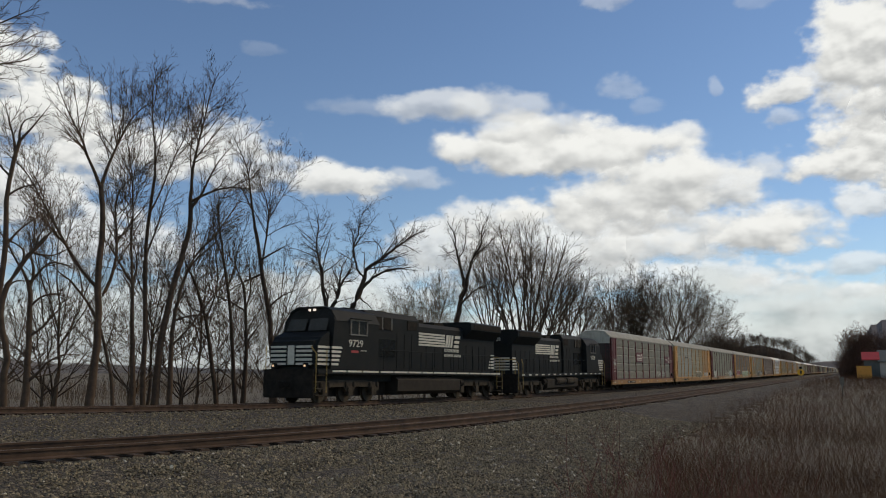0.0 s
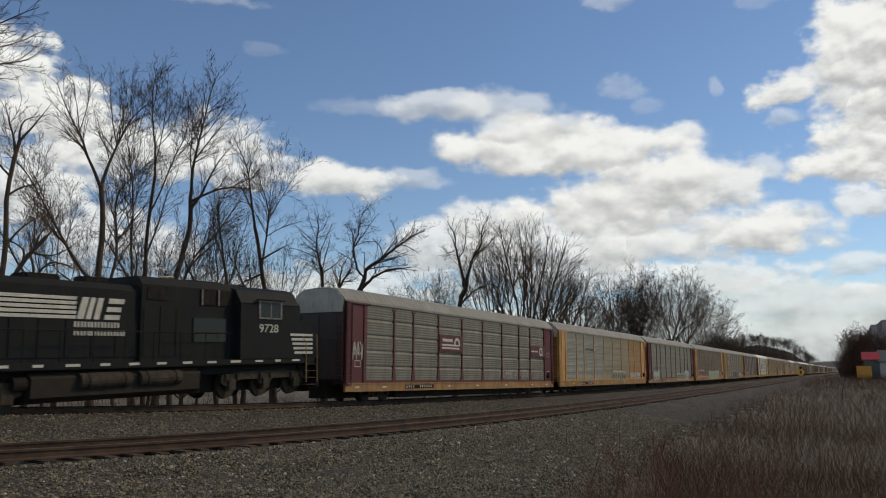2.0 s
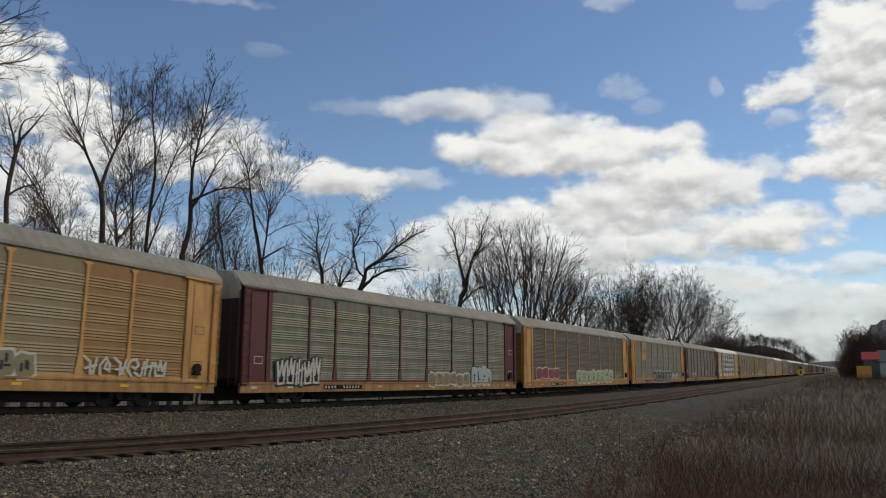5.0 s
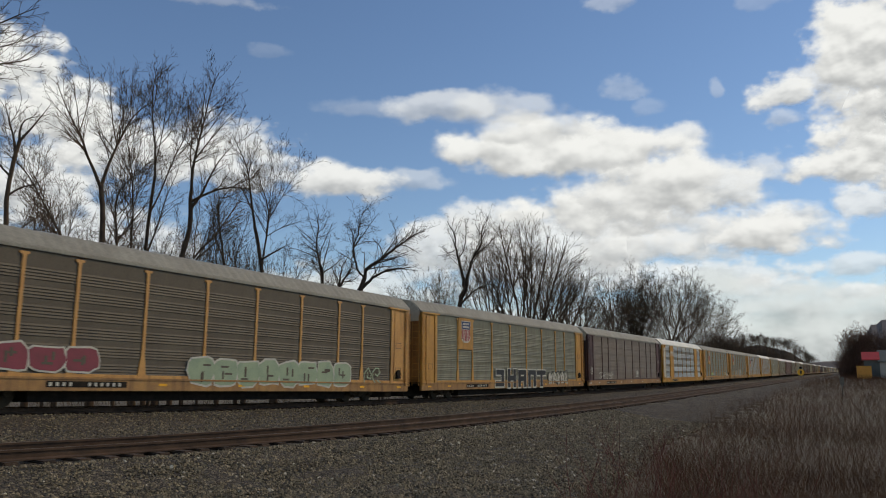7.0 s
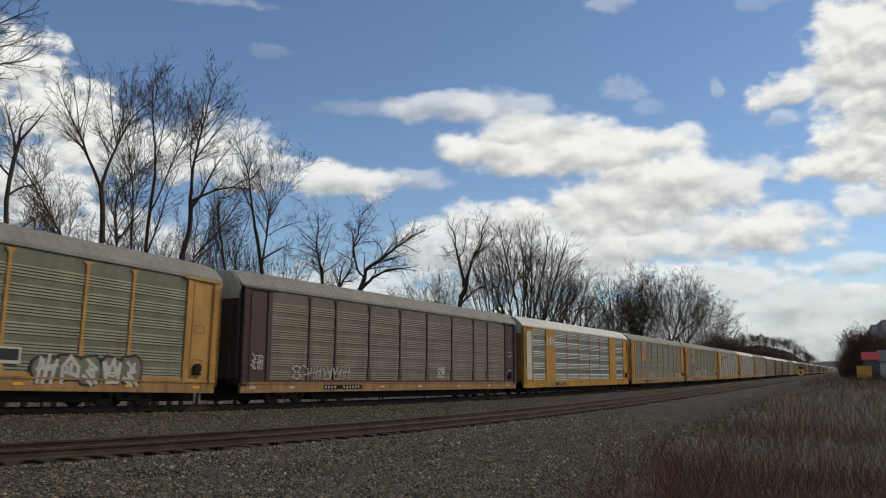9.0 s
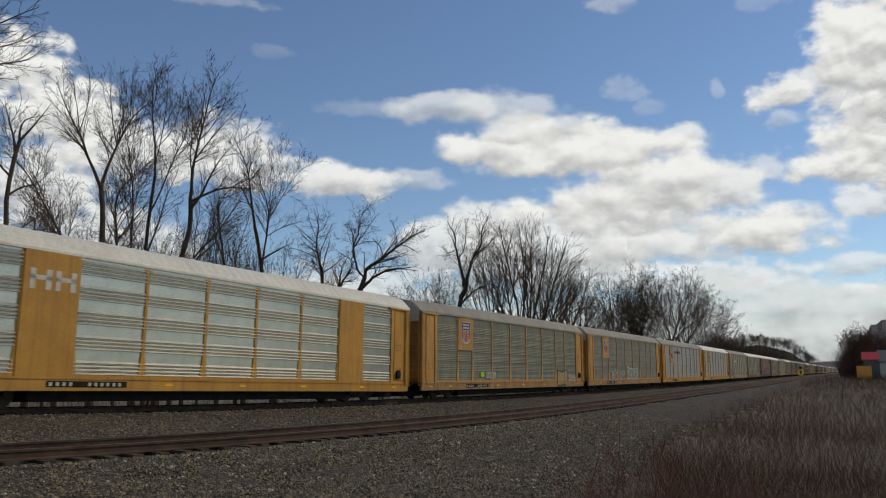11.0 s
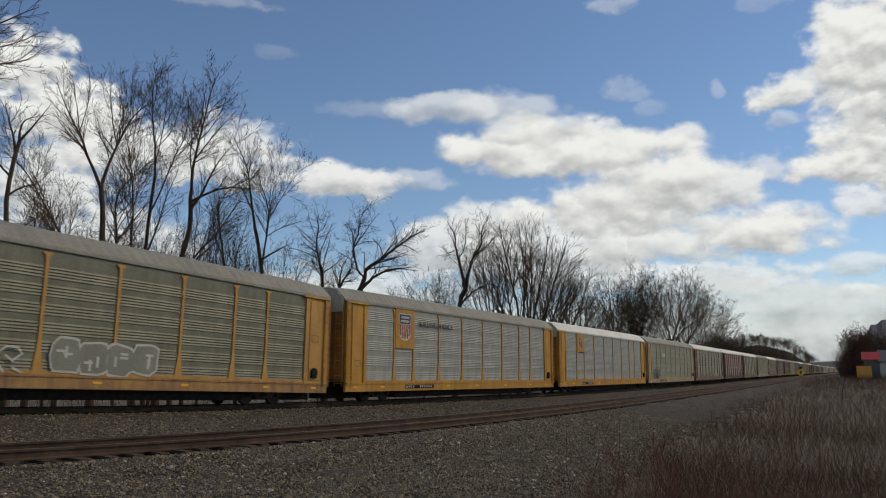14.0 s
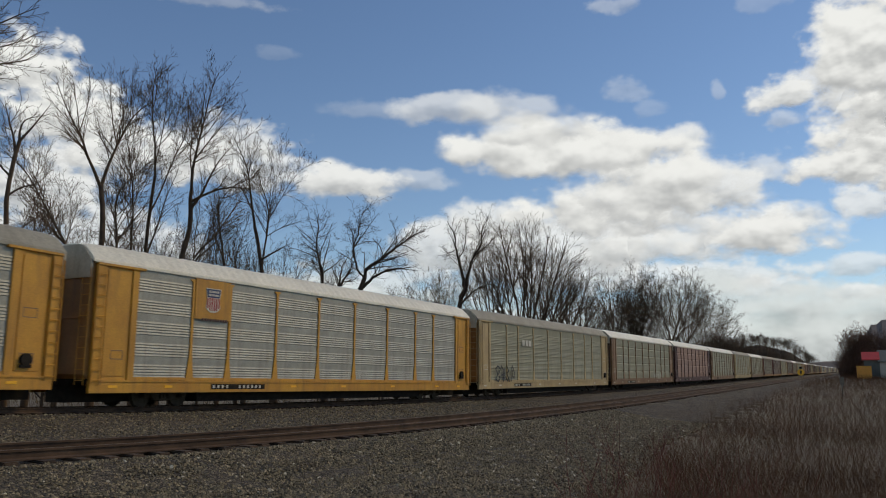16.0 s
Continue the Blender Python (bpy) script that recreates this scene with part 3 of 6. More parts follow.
def fan(seed, n, lo, hi, low, tall, curve=0.8, split=2):
    """Main limbs of a rounded tree that divides low: a short bole, n rising limbs and their forks."""
    rng = random.Random(seed)
    out = [(-1, 0, low, 0, 0)]
    for i in range(n):
        a = lo + (hi - lo) * (i + rng.uniform(0.25, 0.75)) / n
        ln = (tall - low) * (1.0 - 0.28 * (abs(a) / max(hi, -lo)) ** 2) * rng.uniform(0.88, 1.0)
        out.append((0, rng.uniform(0.7, 1.0), ln, a + rng.uniform(-5, 5), a, a * 0.95 + rng.uniform(-6, 6), a * curve))
    for i in range(1, n + 1):
        a, ln = out[i][4], out[i][2]
        for k in range(split):
            turn = rng.uniform(9, 26) * (1 if (i + k) % 2 else -1)
            at = rng.uniform(0.25, 0.65)
            out.append((i, at, ln * (1 - at) * rng.uniform(0.75, 1.0), a + turn, a + turn * 0.9, a + turn * 0.7))
    return out


B, BP, BD = M["bark"], M["bark_pale"], M["bark_dark"]
GNARL = "crooked black-barked bare tree with twisting limbs"
bare_tree(15.7, 27.0, 1, B, "bare tree with a wide fine crown at the bend", (
    (-1, 0.00, 12.7, -3, -3, -1), (0, 0.83, 5.5, 41, 47, 57, 69, 34), (0, 0.92, 4.7, 57, 58, 63, 48), (0, 0.98, 4.2, 65, 63, 54, 56), (0, 1.00, 5.3, 42, 42, 47, 52),
    (0, 1.00, 5.8, 15, 30, 48), (0, 0.95, 3.5, -32, -34), (1, 0.70, 1.2, 49, 30)), girth=0.172, fine=0.8, dense=1.15)
bare_tree(24.5, 33.0, 2, B, "low crooked bare tree with spreading boughs", (
    (-1, 0.00, 6.8, 0, 1, 1, -5), (0, 1.00, 2.6, 34, 38, 98, 117), (0, 1.00, 3.0, -24, -29, -30, -35), (0, 0.85, 2.1, 44, 82, 106), (0, 0.65, 2.6, 55, 35, 39, 62),
    (0, 0.35, 2.7, 43, 33, 69, 91), (0, 0.50, 1.7, -38, -59, -46), (1, 0.50, 2.1, 13, -24, -20), (0, 0.98, 3.6, 13, -17, 15, -9)), girth=0.189, wander=0.07)
bare_tree(22.9, 32.0, 3, B, "crooked bare tree bent towards the track", (
    (-1, 0.00, 9.0, -1, -1, -7, -14, 10, 26, 37), (0, 0.70, 1.0, 47, 87), (0, 0.83, 1.8, 7, -59, -54), (0, 0.92, 2.3, 10, 45, 26), (0, 0.90, 2.1, 104, 63, 50),
    (0, 1.00, 1.0, 39, 6), (0, 0.93, 2.6, -16, 7, -9)), girth=0.172, wander=0.07)
bare_tree(23.4, 33.5, 4, B, "bare tree with crooked upper limbs at the bend", (
    (-1, 0.00, 13.4, -3, -3, -1, -1, -2, 12), (0, 1.00, 2.3, 35, 32, 30), (0, 0.95, 2.6, -10, -19, -15), (0, 1.00, 1.7, -2, 18, 75), (0, 0.87, 2.0, -41, -22),
    (0, 0.80, 2.2, 47, 73, 36), (0, 0.63, 3.0, 29, 46, 46), (2, 0.60, 1.5, 27, 7)), girth=0.172)
bare_tree(28.7, 34.0, 5, B, "tall bare tree whose trunk parts into long limbs", (
    (-1, 0.00, 12.5, 2, 5, 1, -5, 3, 2, -8), (0, 1.00, 5.7, -23, -26, -20, -29, -29, -22), (0, 1.00, 6.5, 11, 18, 19, 23, 38, 53), (0, 0.58, 8.7, -44, -29, -29, -29, -29, -36, -50), (0, 0.52, 9.7, 22, 12, -3, -9, 10, 46, 34),
    (1, 0.33, 2.5, -38, -55, -63), (1, 0.50, 3.6, -9, -12, -11), (1, 0.52, 3.5, 13, 5, -7), (2, 0.40, 4.3, -13, -7, -5), (2, 0.65, 3.1, 2, -1),
    (2, 0.30, 2.8, -34, -26, -8), (2, 0.80, 2.1, 14, 27), (3, 0.65, 4.8, -27, -40, -19, -14), (3, 0.73, 2.9, 15, -8, 0)), girth=0.232)
bare_tree(30.8, 34.5, 6, B, "slender bare tree leaning over beside taller ones", (
    (-1, 0.00, 8.4, -7, -9, -16, -25, -37), (0, 1.00, 1.7, -57, -28), (0, 0.88, 4.8, -9, -32, -25, -26), (0, 0.52, 2.3, 18, 8), (2, 0.60, 3.7, 10, -2, -21)), girth=0.112)
bare_tree(31.6, 34.0, 7, B, "tall bare tree forking at half height", (
    (-1, 0.00, 7.8, -3, -3, -3, -2), (0, 1.00, 3.9, -34, -29, -34, -61), (0, 0.98, 10.2, -3, -4, 2, -2, -9, -13, -16), (2, 0.62, 3.2, -33, -36, -33, -43), (2, 0.72, 3.9, 9, 2, 3),
    (2, 0.48, 1.7, -41, -68), (0, 0.92, 1.4, -19, -39), (0, 1.00, 3.2, 13, -12, -27), (2, 0.83, 3.3, 2, -12), (2, 1.00, 2.3, 6, -12)), girth=0.172)
bare_tree(32.3, 34.0, 8, B, "tall straight bare tree with upswept limbs", (
    (-1, 0.00, 13.8, -2, -2, -2, -6, -3, 3, 5), (0, 1.00, 6.8, -1, -7, -6, 0, 17), (0, 0.85, 7.5, 24, 18, 18, 21, 10, -7), (1, 0.12, 5.4, 12, 6, 3, 0), (0, 0.68, 5.5, 17, 13, 15, 20),
    (0, 0.68, 1.6, -170, -187), (1, 0.23, 4.1, 37, 16, 3), (2, 0.48, 1.9, 49, 26), (1, 0.52, 2.7, 7, -8), (2, 0.63, 3.0, -5, 2)), girth=0.155)
bare_tree(32.7, 33.8, 9, B, "tall bare tree leaning, with long rising limbs", (
    (-1, 0.00, 13.0, 2, 2, 5, 6, 11, 11, -1), (0, 1.00, 7.5, 2, 7, 11, 13, 10, 19), (0, 0.95, 4.4, 34, 19, 28, 39), (2, 1.00, 2.7, 12, 14), (2, 0.98, 2.3, 55, 38),
    (1, 0.12, 5.6, -5, 3, -1), (1, 0.45, 4.1, 39, 23, 5), (0, 0.98, 3.8, 58, 74, 95), (1, 0.27, 1.7, 51, 66), (1, 0.50, 3.0, 0, 7),
    (0, 0.58, 2.0, -20, -42), (1, 0.60, 2.2, 25, 37)), girth=0.232)
bare_tree(33.3, 33.2, 10, B, "bare tree with long limbs slanting across others", (
    (-1, 0.00, 8.1, -1, -1, 4, 12), (0, 1.00, 8.0, 20, 40, 34, 27, 24), (0, 0.55, 6.6, 45, 35, 35, 36, 53, 68), (0, 1.00, 4.8, 24, 45, 45, 54), (0, 0.82, 1.4, 141, 117),
    (1, 0.33, 2.9, 13, 17), (0, 0.72, 3.0, 69, 97, 126), (1, 0.18, 4.3, -1, 11, -11)), girth=0.172)
bare_tree(38.2, 34.2, 11, BD, "low dark bare tree that forks at half height", (
    (-1, 0.00, 8.9, -6, -7, -9, -12, -18), (0, 1.00, 3.3, -29, -16, 9), (0, 0.72, 6.8, 20, 10, -11, -14, 4), (0, 0.77, 1.5, -79, -25), (0, 0.57, 2.3, -39, -67),
    (2, 0.50, 4.2, 15, -9, -16)), girth=0.155)
bare_tree(39.5, 34.0, 12, BD, "slender dark bare tree under taller crowns", (
    (-1, 0.00, 10.2, -3, -4, -7, -8, -9), (0, 1.00, 3.6, -23, -17, 10), (0, 0.83, 5.0, 18, 6, 17, 16), (0, 1.00, 7.4, -10, -10, 37, 56), (0, 0.70, 1.6, 43, 51)), girth=0.155)
bare_tree(39.8, 33.6, 13, BD, "bare tree with a crossing, bent main limb", (
    (-1, 0.00, 8.5, 1, 1, 0, -9), (0, 1.00, 3.8, -24, -12, 9), (0, 0.83, 4.4, 14, -10, 9), (0, 0.82, 3.9, -57, -68, -66, -76), (0, 0.58, 3.3, 31, 38, -6),
    (0, 0.63, 2.4, 17, 36), (1, 0.30, 2.4, -34, -2)), girth=0.163)
bare_tree(44.8, 35.0, 14, BD, "dark bare tree with a dense rounded crown", (
    (-1, 0.00, 13.5, -3, -3, -8, -12, -10, -10), (0, 1.00, 6.9, -9, -6, -9, -25, -27), (0, 0.78, 8.7, 7, 7, 3, -14, -20, -11), (2, 0.43, 5.9, 27, 26, 26, 35, 56), (3, 0.20, 4.9, -6, -6, -19),
    (4, 0.48, 3.1, 20, 18), (2, 0.28, 3.0, 59, 75), (0, 0.75, 3.3, -115, -119, -123), (1, 0.23, 2.0, -78, -71), (1, 0.53, 3.0, 11, 24),
    (3, 0.68, 2.2, 12, 23), (3, 0.38, 1.8, 99, 131), (0, 0.82, 2.6, 57, 61), (4, 0.65, 2.2, 27, 0), (0, 0.57, 2.5, 46, 69)), girth=0.224)
bare_tree(51.8, 36.0, 15, BD, GNARL, (
    (-1, 0.00, 7.9, -1, -2), (0, 1.00, 8.6, -16, -9, -7, 1), (0, 1.00, 3.6, -4, -17), (0, 1.00, 5.9, 7, 23, 24, 9), (3, 0.98, 3.4, -13, -20, 10),
    (1, 0.78, 2.1, 38, 19), (1, 0.75, 1.8, 73, 39), (3, 0.50, 1.9, 80, 53), (0, 1.00, 5.4, 23, -3, 23), (1, 0.83, 1.2, -55, -97)), girth=0.27, wander=0.16, fine=0.85, dense=0.85, taper=0.75, rise=0.05, angle=0.85)
bare_tree(53.6, 36.0, 16, BD, GNARL, (
    (-1, 0.00, 10.3, 0, 1, 5, 30), (0, 1.00, 8.0, 9, 43, 49, 40, 50, 76), (1, 0.13, 7.0, -40, -17, 12, 14, 15, 38), (0, 1.00, 4.9, 47, 68, 84, 78), (1, 0.62, 2.5, 6, -27),
    (1, 0.77, 1.8, 38, -2), (1, 0.43, 2.0, -9, -46), (2, 0.33, 3.8, -5, 24, 25), (2, 0.67, 1.7, 74, 113), (3, 0.35, 2.5, -12, 79),
    (1, 0.68, 1.7, 104, 123), (0, 0.95, 2.1, 139, 144)), girth=0.32, wander=0.16, fine=0.9, dense=0.85, taper=0.75, rise=0.05, angle=0.85)
bare_tree(78.7, 38.0, 17, BD, GNARL, (
    (-1, 0.00, 12.6, -1, -1, 12), (0, 1.00, 8.0, -13, -8, -18, 6, -35), (0, 1.00, 8.6, 15, 16, 17, -1, 27), (1, 0.45, 4.7, 33, -9, -2), (0, 0.75, 6.6, 21, 55, 86),
    (2, 0.43, 4.6, 45, 34), (2, 0.75, 2.3, -45, 6), (1, 0.58, 2.1, -124, -27), (0, 0.60, 3.3, 55, 62)), girth=0.36, wander=0.16, fine=1.2, thin=0.0105, dense=0.85, taper=0.75, rise=0.05, angle=0.85)
LOW = "low crooked bare tree under the taller ones"
for k, (x, y, top) in enumerate(((26.5, 38.0, 10.0), (30.5, 39.0, 11.5), (35.5, 38.5, 12.5), (40.0, 39.0, 13.5), (44.0, 39.5, 12.5), (48.5, 38.5, 12.0), (57.5, 38.0, 11.0), (64.5, 38.5, 11.0), (24.5, 35.5, 7.0), (28.0, 36.5, 8.0), (33.5, 36.0, 8.5), (37.5, 36.5, 9.0), (42.5, 36.0, 9.5), (47.0, 37.0, 9.5), (53.0, 37.5, 9.5))):
    bare_tree(x, y, 60 + k, (B, BD)[k % 2], LOW, fan(60 + k, 6, -58, 58, 2.4, top, 0.75), girth=0.12, wander=0.13, fine=1.1, dense=1.0, lead=6.0)
for k, (x, y, top, lo, hi) in enumerate(((30.2, 38.5, 15.0, -24, 30), (35.4, 37.0, 14.5, -25, 34), (40.8, 38.5, 14.5, -34, 30), (47.0, 37.0, 15.0, -30, 32))):
    bare_tree(x, y, 100 + k, (B, BD)[k % 2], "slender bare tree crowded among taller trunks", fan(100 + k, 6, lo, hi, 6.0, top, 0.8), girth=0.12, wander=0.08, fine=1.15, dense=0.9, start=0.35, lead=3.0)
bare_tree(71.8, 38, 70, BP, "small pale bare tree with fine twigs", fan(70, 9, -34, 34, 3.0, 14.6, 0.8), girth=0.17, fine=1.25, thin=0.008)
bare_tree(66.5, 40, 71, BP, "small pale bare tree with fine twigs", fan(71, 7, -34, 34, 3.0, 11.0, 0.8), girth=0.15, fine=1.3, thin=0.008)
OAK = dict(dense=0.95, wander=0.04, fine=1.6, thin=0.0095, angle=0.55, start=0.45, rise=0.12, lead=4.0)
bare_tree(83.5, 35.5, 72, B, "slender bare tree with many rising limbs", fan(72, 8, -20, 17, 5.0, 19.8, 0.8), girth=0.36, **OAK)
bare_tree(90.0, 34, 73, B, "broad bare oak with a rounded crown", fan(73, 13, -25, 33, 3.0, 22.6, 0.9), girth=0.56, **OAK)
bare_tree(101.5, 34, 74, B, "bare tree with limbs arching over the line", fan(74, 9, -28, 44, 4.0, 17.6, 1.1), girth=0.44, **OAK)
bare_tree(110.5, 35.5, 75, BD, "bare tree with limbs arching over the line", fan(75, 9, -40, 46, 4.0, 18.6, 1.1), girth=0.34, **OAK)
ROW = dict(lead=3.0, dense=0.82, wander=0.075, angle=0.85, start=0.42, rise=0.05)
bare_tree(136.1, 36, 76, B, "bare tree with a small round crown", fan(76, 8, -46, 46, 10.0, 21.6, 0.5), girth=0.35, fine=1.9, thin=0.013, **ROW)
bare_tree(128.0, 38, 77, B, "bare tree with a small round crown", fan(77, 7, -38, 38, 6.0, 18.0, 0.9), girth=0.33, fine=1.9, thin=0.013, **ROW)
bare_tree(158.0, 37, 78, BD, "tall dark bare tree wrapped in dense climbing vines", fan(78, 6, -16, 14, 6.0, 27.0, 0.9), girth=0.4, fine=2.1, thin=0.0145, vines=1, **ROW)
bare_tree(153.0, 38.5, 79, BD, "dense dark bare tree hung with vines", fan(79, 7, -24, 24, 5.0, 21.5, 0.9), girth=0.4, fine=2.1, thin=0.0145, vines=1, **ROW)
broad = bare_tree(190.0, 37, 80, B, "dense dark bare tree with a broad round crown", fan(80, 12, -50, 48, 11.0, 30.0, 0.5), girth=0.38, fine=2.3, thin=0.017, **ROW)
bare_tree(212.0, 38, 81, B, "dense dark bare tree in the row", fan(81, 10, -48, 48, 11.0, 30.5, 0.5), girth=0.38, fine=2.5, thin=0.018, **ROW)
bare_tree(243.0, 38, 82, B, "dense dark bare tree in the row", fan(82, 10, -50, 56, 9.0, 29.0, 0.5), girth=0.36, fine=2.8, thin=0.022, **ROW)
bare_tree(262.0, 39, 83, B, "dense dark bare tree in the row", fan(83, 9, -52, 60, 7.0, 25.5, 0.6), girth=0.34, fine=2.8, thin=0.023, **ROW)
for x, y, turn, up in ((176, 42, 40, -5.0), (226, 43, 200, -3.0)):
    copy_thing(broad, pose(x, y, float(ground_z(x, y)) + up, 0, 0, turn))
far_tree = bare_tree(300, 42, 84, B, "distant dark bare tree along the line", fan(84, 9, -45, 45, 5.0, 19.5, 0.9), girth=0.45, fine=4.2, thin=0.04, **ROW)
# more of the same trees, far along the line
for k, (x, y, up) in enumerate(((282, 41, -1.0), (316, 43, -3.0), (332, 46, -2.5), (352, 44, -2.5), (375, 47, -2.0), (405, 46, -1.0), (440, 49, -1.0), (480, 50, 0.0), (530, 52, 0.5), (590, 52, 1.5), (650, 54, 2.0), (720, 55, 2.0),
                                (800, 57, 1.0), (360, 56, 1.0), (420, 60, 2.5), (500, 66, 4.5), (580, 70, 6.0), (1000, 46, 4.0))):
    copy_thing(far_tree, pose(x, y, float(ground_z(x, y)) + up, 0, 0, 67 * k))


def thicket(name, label, xs, ys, hs, count, seed, material, radius=0.03, lean=0.18, sides=3, category="thicket", twigs=4, ragged=0.0):
    """Countless thin stems in one mass: each stem curves up and carries a few side twigs."""
    rng = np.random.default_rng(seed)
    t = rng.random(count)
    x = np.interp(t, np.linspace(0, 1, len(xs)), xs) + rng.normal(0, 0.1, count)
    lo, hi = np.interp(t, np.linspace(0, 1, len(xs)), ys[0]), np.interp(t, np.linspace(0, 1, len(xs)), ys[1])
    y = lo + (hi - lo) * rng.random(count) + rng.normal(0, ragged, count)
    h = np.interp(t, np.linspace(0, 1, len(xs)), hs) * rng.uniform(0.45, 1.08, count)
    if ragged:
        h = h * (0.92 + 0.2 * np.sin(1.3 * x + 2.1 * y + 2.0 * np.sin(0.9 * y + seed)) + 0.2 * np.sin(3.1 * x - 1.7 * y + seed))
    z = ground_z(x, y) - 0.1
    d = rng.normal(0, lean, (count, 2))
    k = np.linspace(0, 1, 4)
    bend = rng.normal(0, lean * 0.7, (count, 2))
    line = np.stack([x[:, None] + h[:, None] * (d[:, :1] * k + bend[:, :1] * k ** 2), y[:, None] + h[:, None] * (d[:, 1:] * k + bend[:, 1:] * k ** 2), z[:, None] + h[:, None] * k], -1)
    rad = (radius * rng.uniform(0.6, 1.2, count))[:, None] * (1 - 0.8 * k)
    L_, R_ = [], []
    for s in range(twigs):
        at = rng.uniform(0.25, 0.9, count)
        i = np.minimum(2, (at * 3).astype(int))
        fr = (at * 3 - i)[:, None]
        idx = np.arange(count)
        p = line[idx, i] * (1 - fr) + line[idx, i + 1] * fr
        az = rng.uniform(0, 2 * np.pi, count)
        out = rng.uniform(0.4, 0.9, count)
        ln = h * rng.uniform(0.12, 0.35, count)
        dirs = np.stack([np.cos(az) * out, np.sin(az) * out, np.ones(count)], -1)
        dirs /= np.linalg.norm(dirs, axis=1, keepdims=True)
        ends = np.array([0.0, 1.0])
        L_.append(p[:, None, :] + dirs[:, None, :] * ln[:, None, None] * ends[None, :, None])
        R_.append((radius * 0.45 * rng.uniform(0.6, 1.2, count))[:, None] * (1 - 0.6 * ends))
    v, f = tubes(line, rad, sides)
    v2, f2 = tubes(np.concatenate(L_), np.concatenate(R_), sides)
    v, f = np.concatenate([v, v2]), np.concatenate([f, f2 + len(v)])
    return tagged(from_arrays(name, v, f, material, smooth=True), label, category, kind="stuff")


for k, (x, y, top) in enumerate(((317, 1.0, 18.0), (322, -2.0, 19.0), (330, -6.0, 18.5), (336, -11.0, 18.0))):
    bare_tree(x, y, 90 + k, M["red_twig"], "reddish bare tree by the trackside house", fan(90 + k, 12, -15, 15, 2.0, top, 0.5), girth=0.3, fine=2.6, thin=0.03, wander=0.06, dense=1.0, start=0.1)

rng = random.Random(12)
for k in range(34):
    a = 0.04 + 0.11 * (k + rng.random()) / 34
    r = rng.uniform(905, 1010)
    copy_thing(far_tree, pose(r * math.cos(a), r * math.sin(a), float(np.interp(a, [p[0] for p in RISE], [p[1] for p in RISE])) * (0.65 + 0.35 * (r - 905) / 105) - rng.uniform(1.0, 6.0), 0, 0, 53 * k))

# undergrowth along the bank behind the train and the woods further on
thicket("undergrowth", "bare brown undergrowth on the bank behind the track", [10, 60, 130, 230], ([33, 33, 33, 33], [48, 48, 42, 42]), [1.5, 2.0, 2.5, 4.0], 5200, 31, M["bark_dark"], 0.014, 0.35, twigs=2)
thicket("far_woods", "distant grey-brown bare woods along the line", [170, 300, 480, 800], ([32, 32, 34, 36], [60, 70, 90, 120]), [10, 12, 14, 14], 3200, 32, M["far_wood"], 0.07, 0.16, category="woods", twigs=2)
# the second, distant wood takes the pale bark to imitate haze in its colour
thicket("far_woods", "thin grey woods across the low fields", [40, 150, 300, 500], ([80, 120, 160, 180], [110, 170, 230, 270]), [4.0, 5.0, 7, 8], 3000, 33, M["bark_pale"], 0.05, 0.2, category="woods", twigs=2)
thicket("roadside_trees", "reddish bare saplings by the trackside house", [314, 319, 324, 330], ([-3.2, -3.2, -3.2, -3.2], [4.4, 4.5, 4.6, 4.7]), [9, 10, 10, 8], 1200, 34, M["red_twig"], 0.05, 0.2, category="trees")

# ---- brush beside the track ----
thicket("brush", "tangled reddish-brown bare brush beside the ballast", [7.5, 10, 14, 20, 34], ([-3.0, -3.5, -4, -4.5, -5], [1.4, 2.2, 3.1, 4.2, 4.8]), [0.6, 0.8, 0.95, 1.0, 1.1], 12000, 41, M["brush"], 0.0023, 0.33, category="brush", twigs=2, ragged=0.2)
thicket("brush", "low matted dead growth under the brush", [7.5, 10, 14, 20, 34], ([-3.0, -3.5, -4, -4.5, -5], [1.5, 2.4, 3.3, 4.4, 5.0]), [0.35, 0.45, 0.5, 0.55, 0.6], 12000, 47, M["brush"], 0.0026, 0.45, category="brush", twigs=1, ragged=0.3)
thicket("brush", "brown bare brush further down the line", [28, 50, 80, 125], ([-6, -7, -8, -9], [4.6, 5.2, 5.8, 6.4]), [1.0, 1.0, 1.1, 1.1], 10000, 42, M["brush"], 0.0042, 0.36, category="brush", twigs=1, ragged=0.4)
thicket("brush", "dark brown scrub in front of the house", [110, 170, 230, 290], ([-12, -16, -20, -22], [6.0, 6.6, 6.0, 2.0]), [1.3, 1.5, 1.6, 1.6], 4000, 46, M["brush"], 0.012, 0.35, category="brush")
thicket("dry_grass", "dry straw-coloured grass at the foot of the brush", [7.0, 10, 14, 22, 40], ([-3, -3, -2, -1, 1], [2.2, 3.2, 4.3, 5.2, 5.9]), [0.25, 0.3, 0.3, 0.3, 0.3], 3500, 43, M["dry_grass"], 0.002, 0.6, category="grass", twigs=1)
thicket("weeds", "sparse dead weeds along the edge of the ballast", [7.0, 10, 14, 22, 60], ([1.2, 1.8, 2.6, 3.8, 4.8], [2.8, 3.5, 4.4, 5.4, 6.4]), [0.4, 0.5, 0.5, 0.5, 0.6], 1500, 45, M["brush"], 0.003, 0.35, category="weeds", ragged=0.25)
thicket("sapling_stems", "taller bare shoots standing out of the brush", [8.6, 9.5, 11, 14], ([0.2, 0.6, 1.2, 1.8], [2.3, 3.0, 3.6, 4.0]), [1.1, 1.25, 1.4, 1.5], 150, 44, M["shoot"], 0.0065, 0.28, category="shoots")

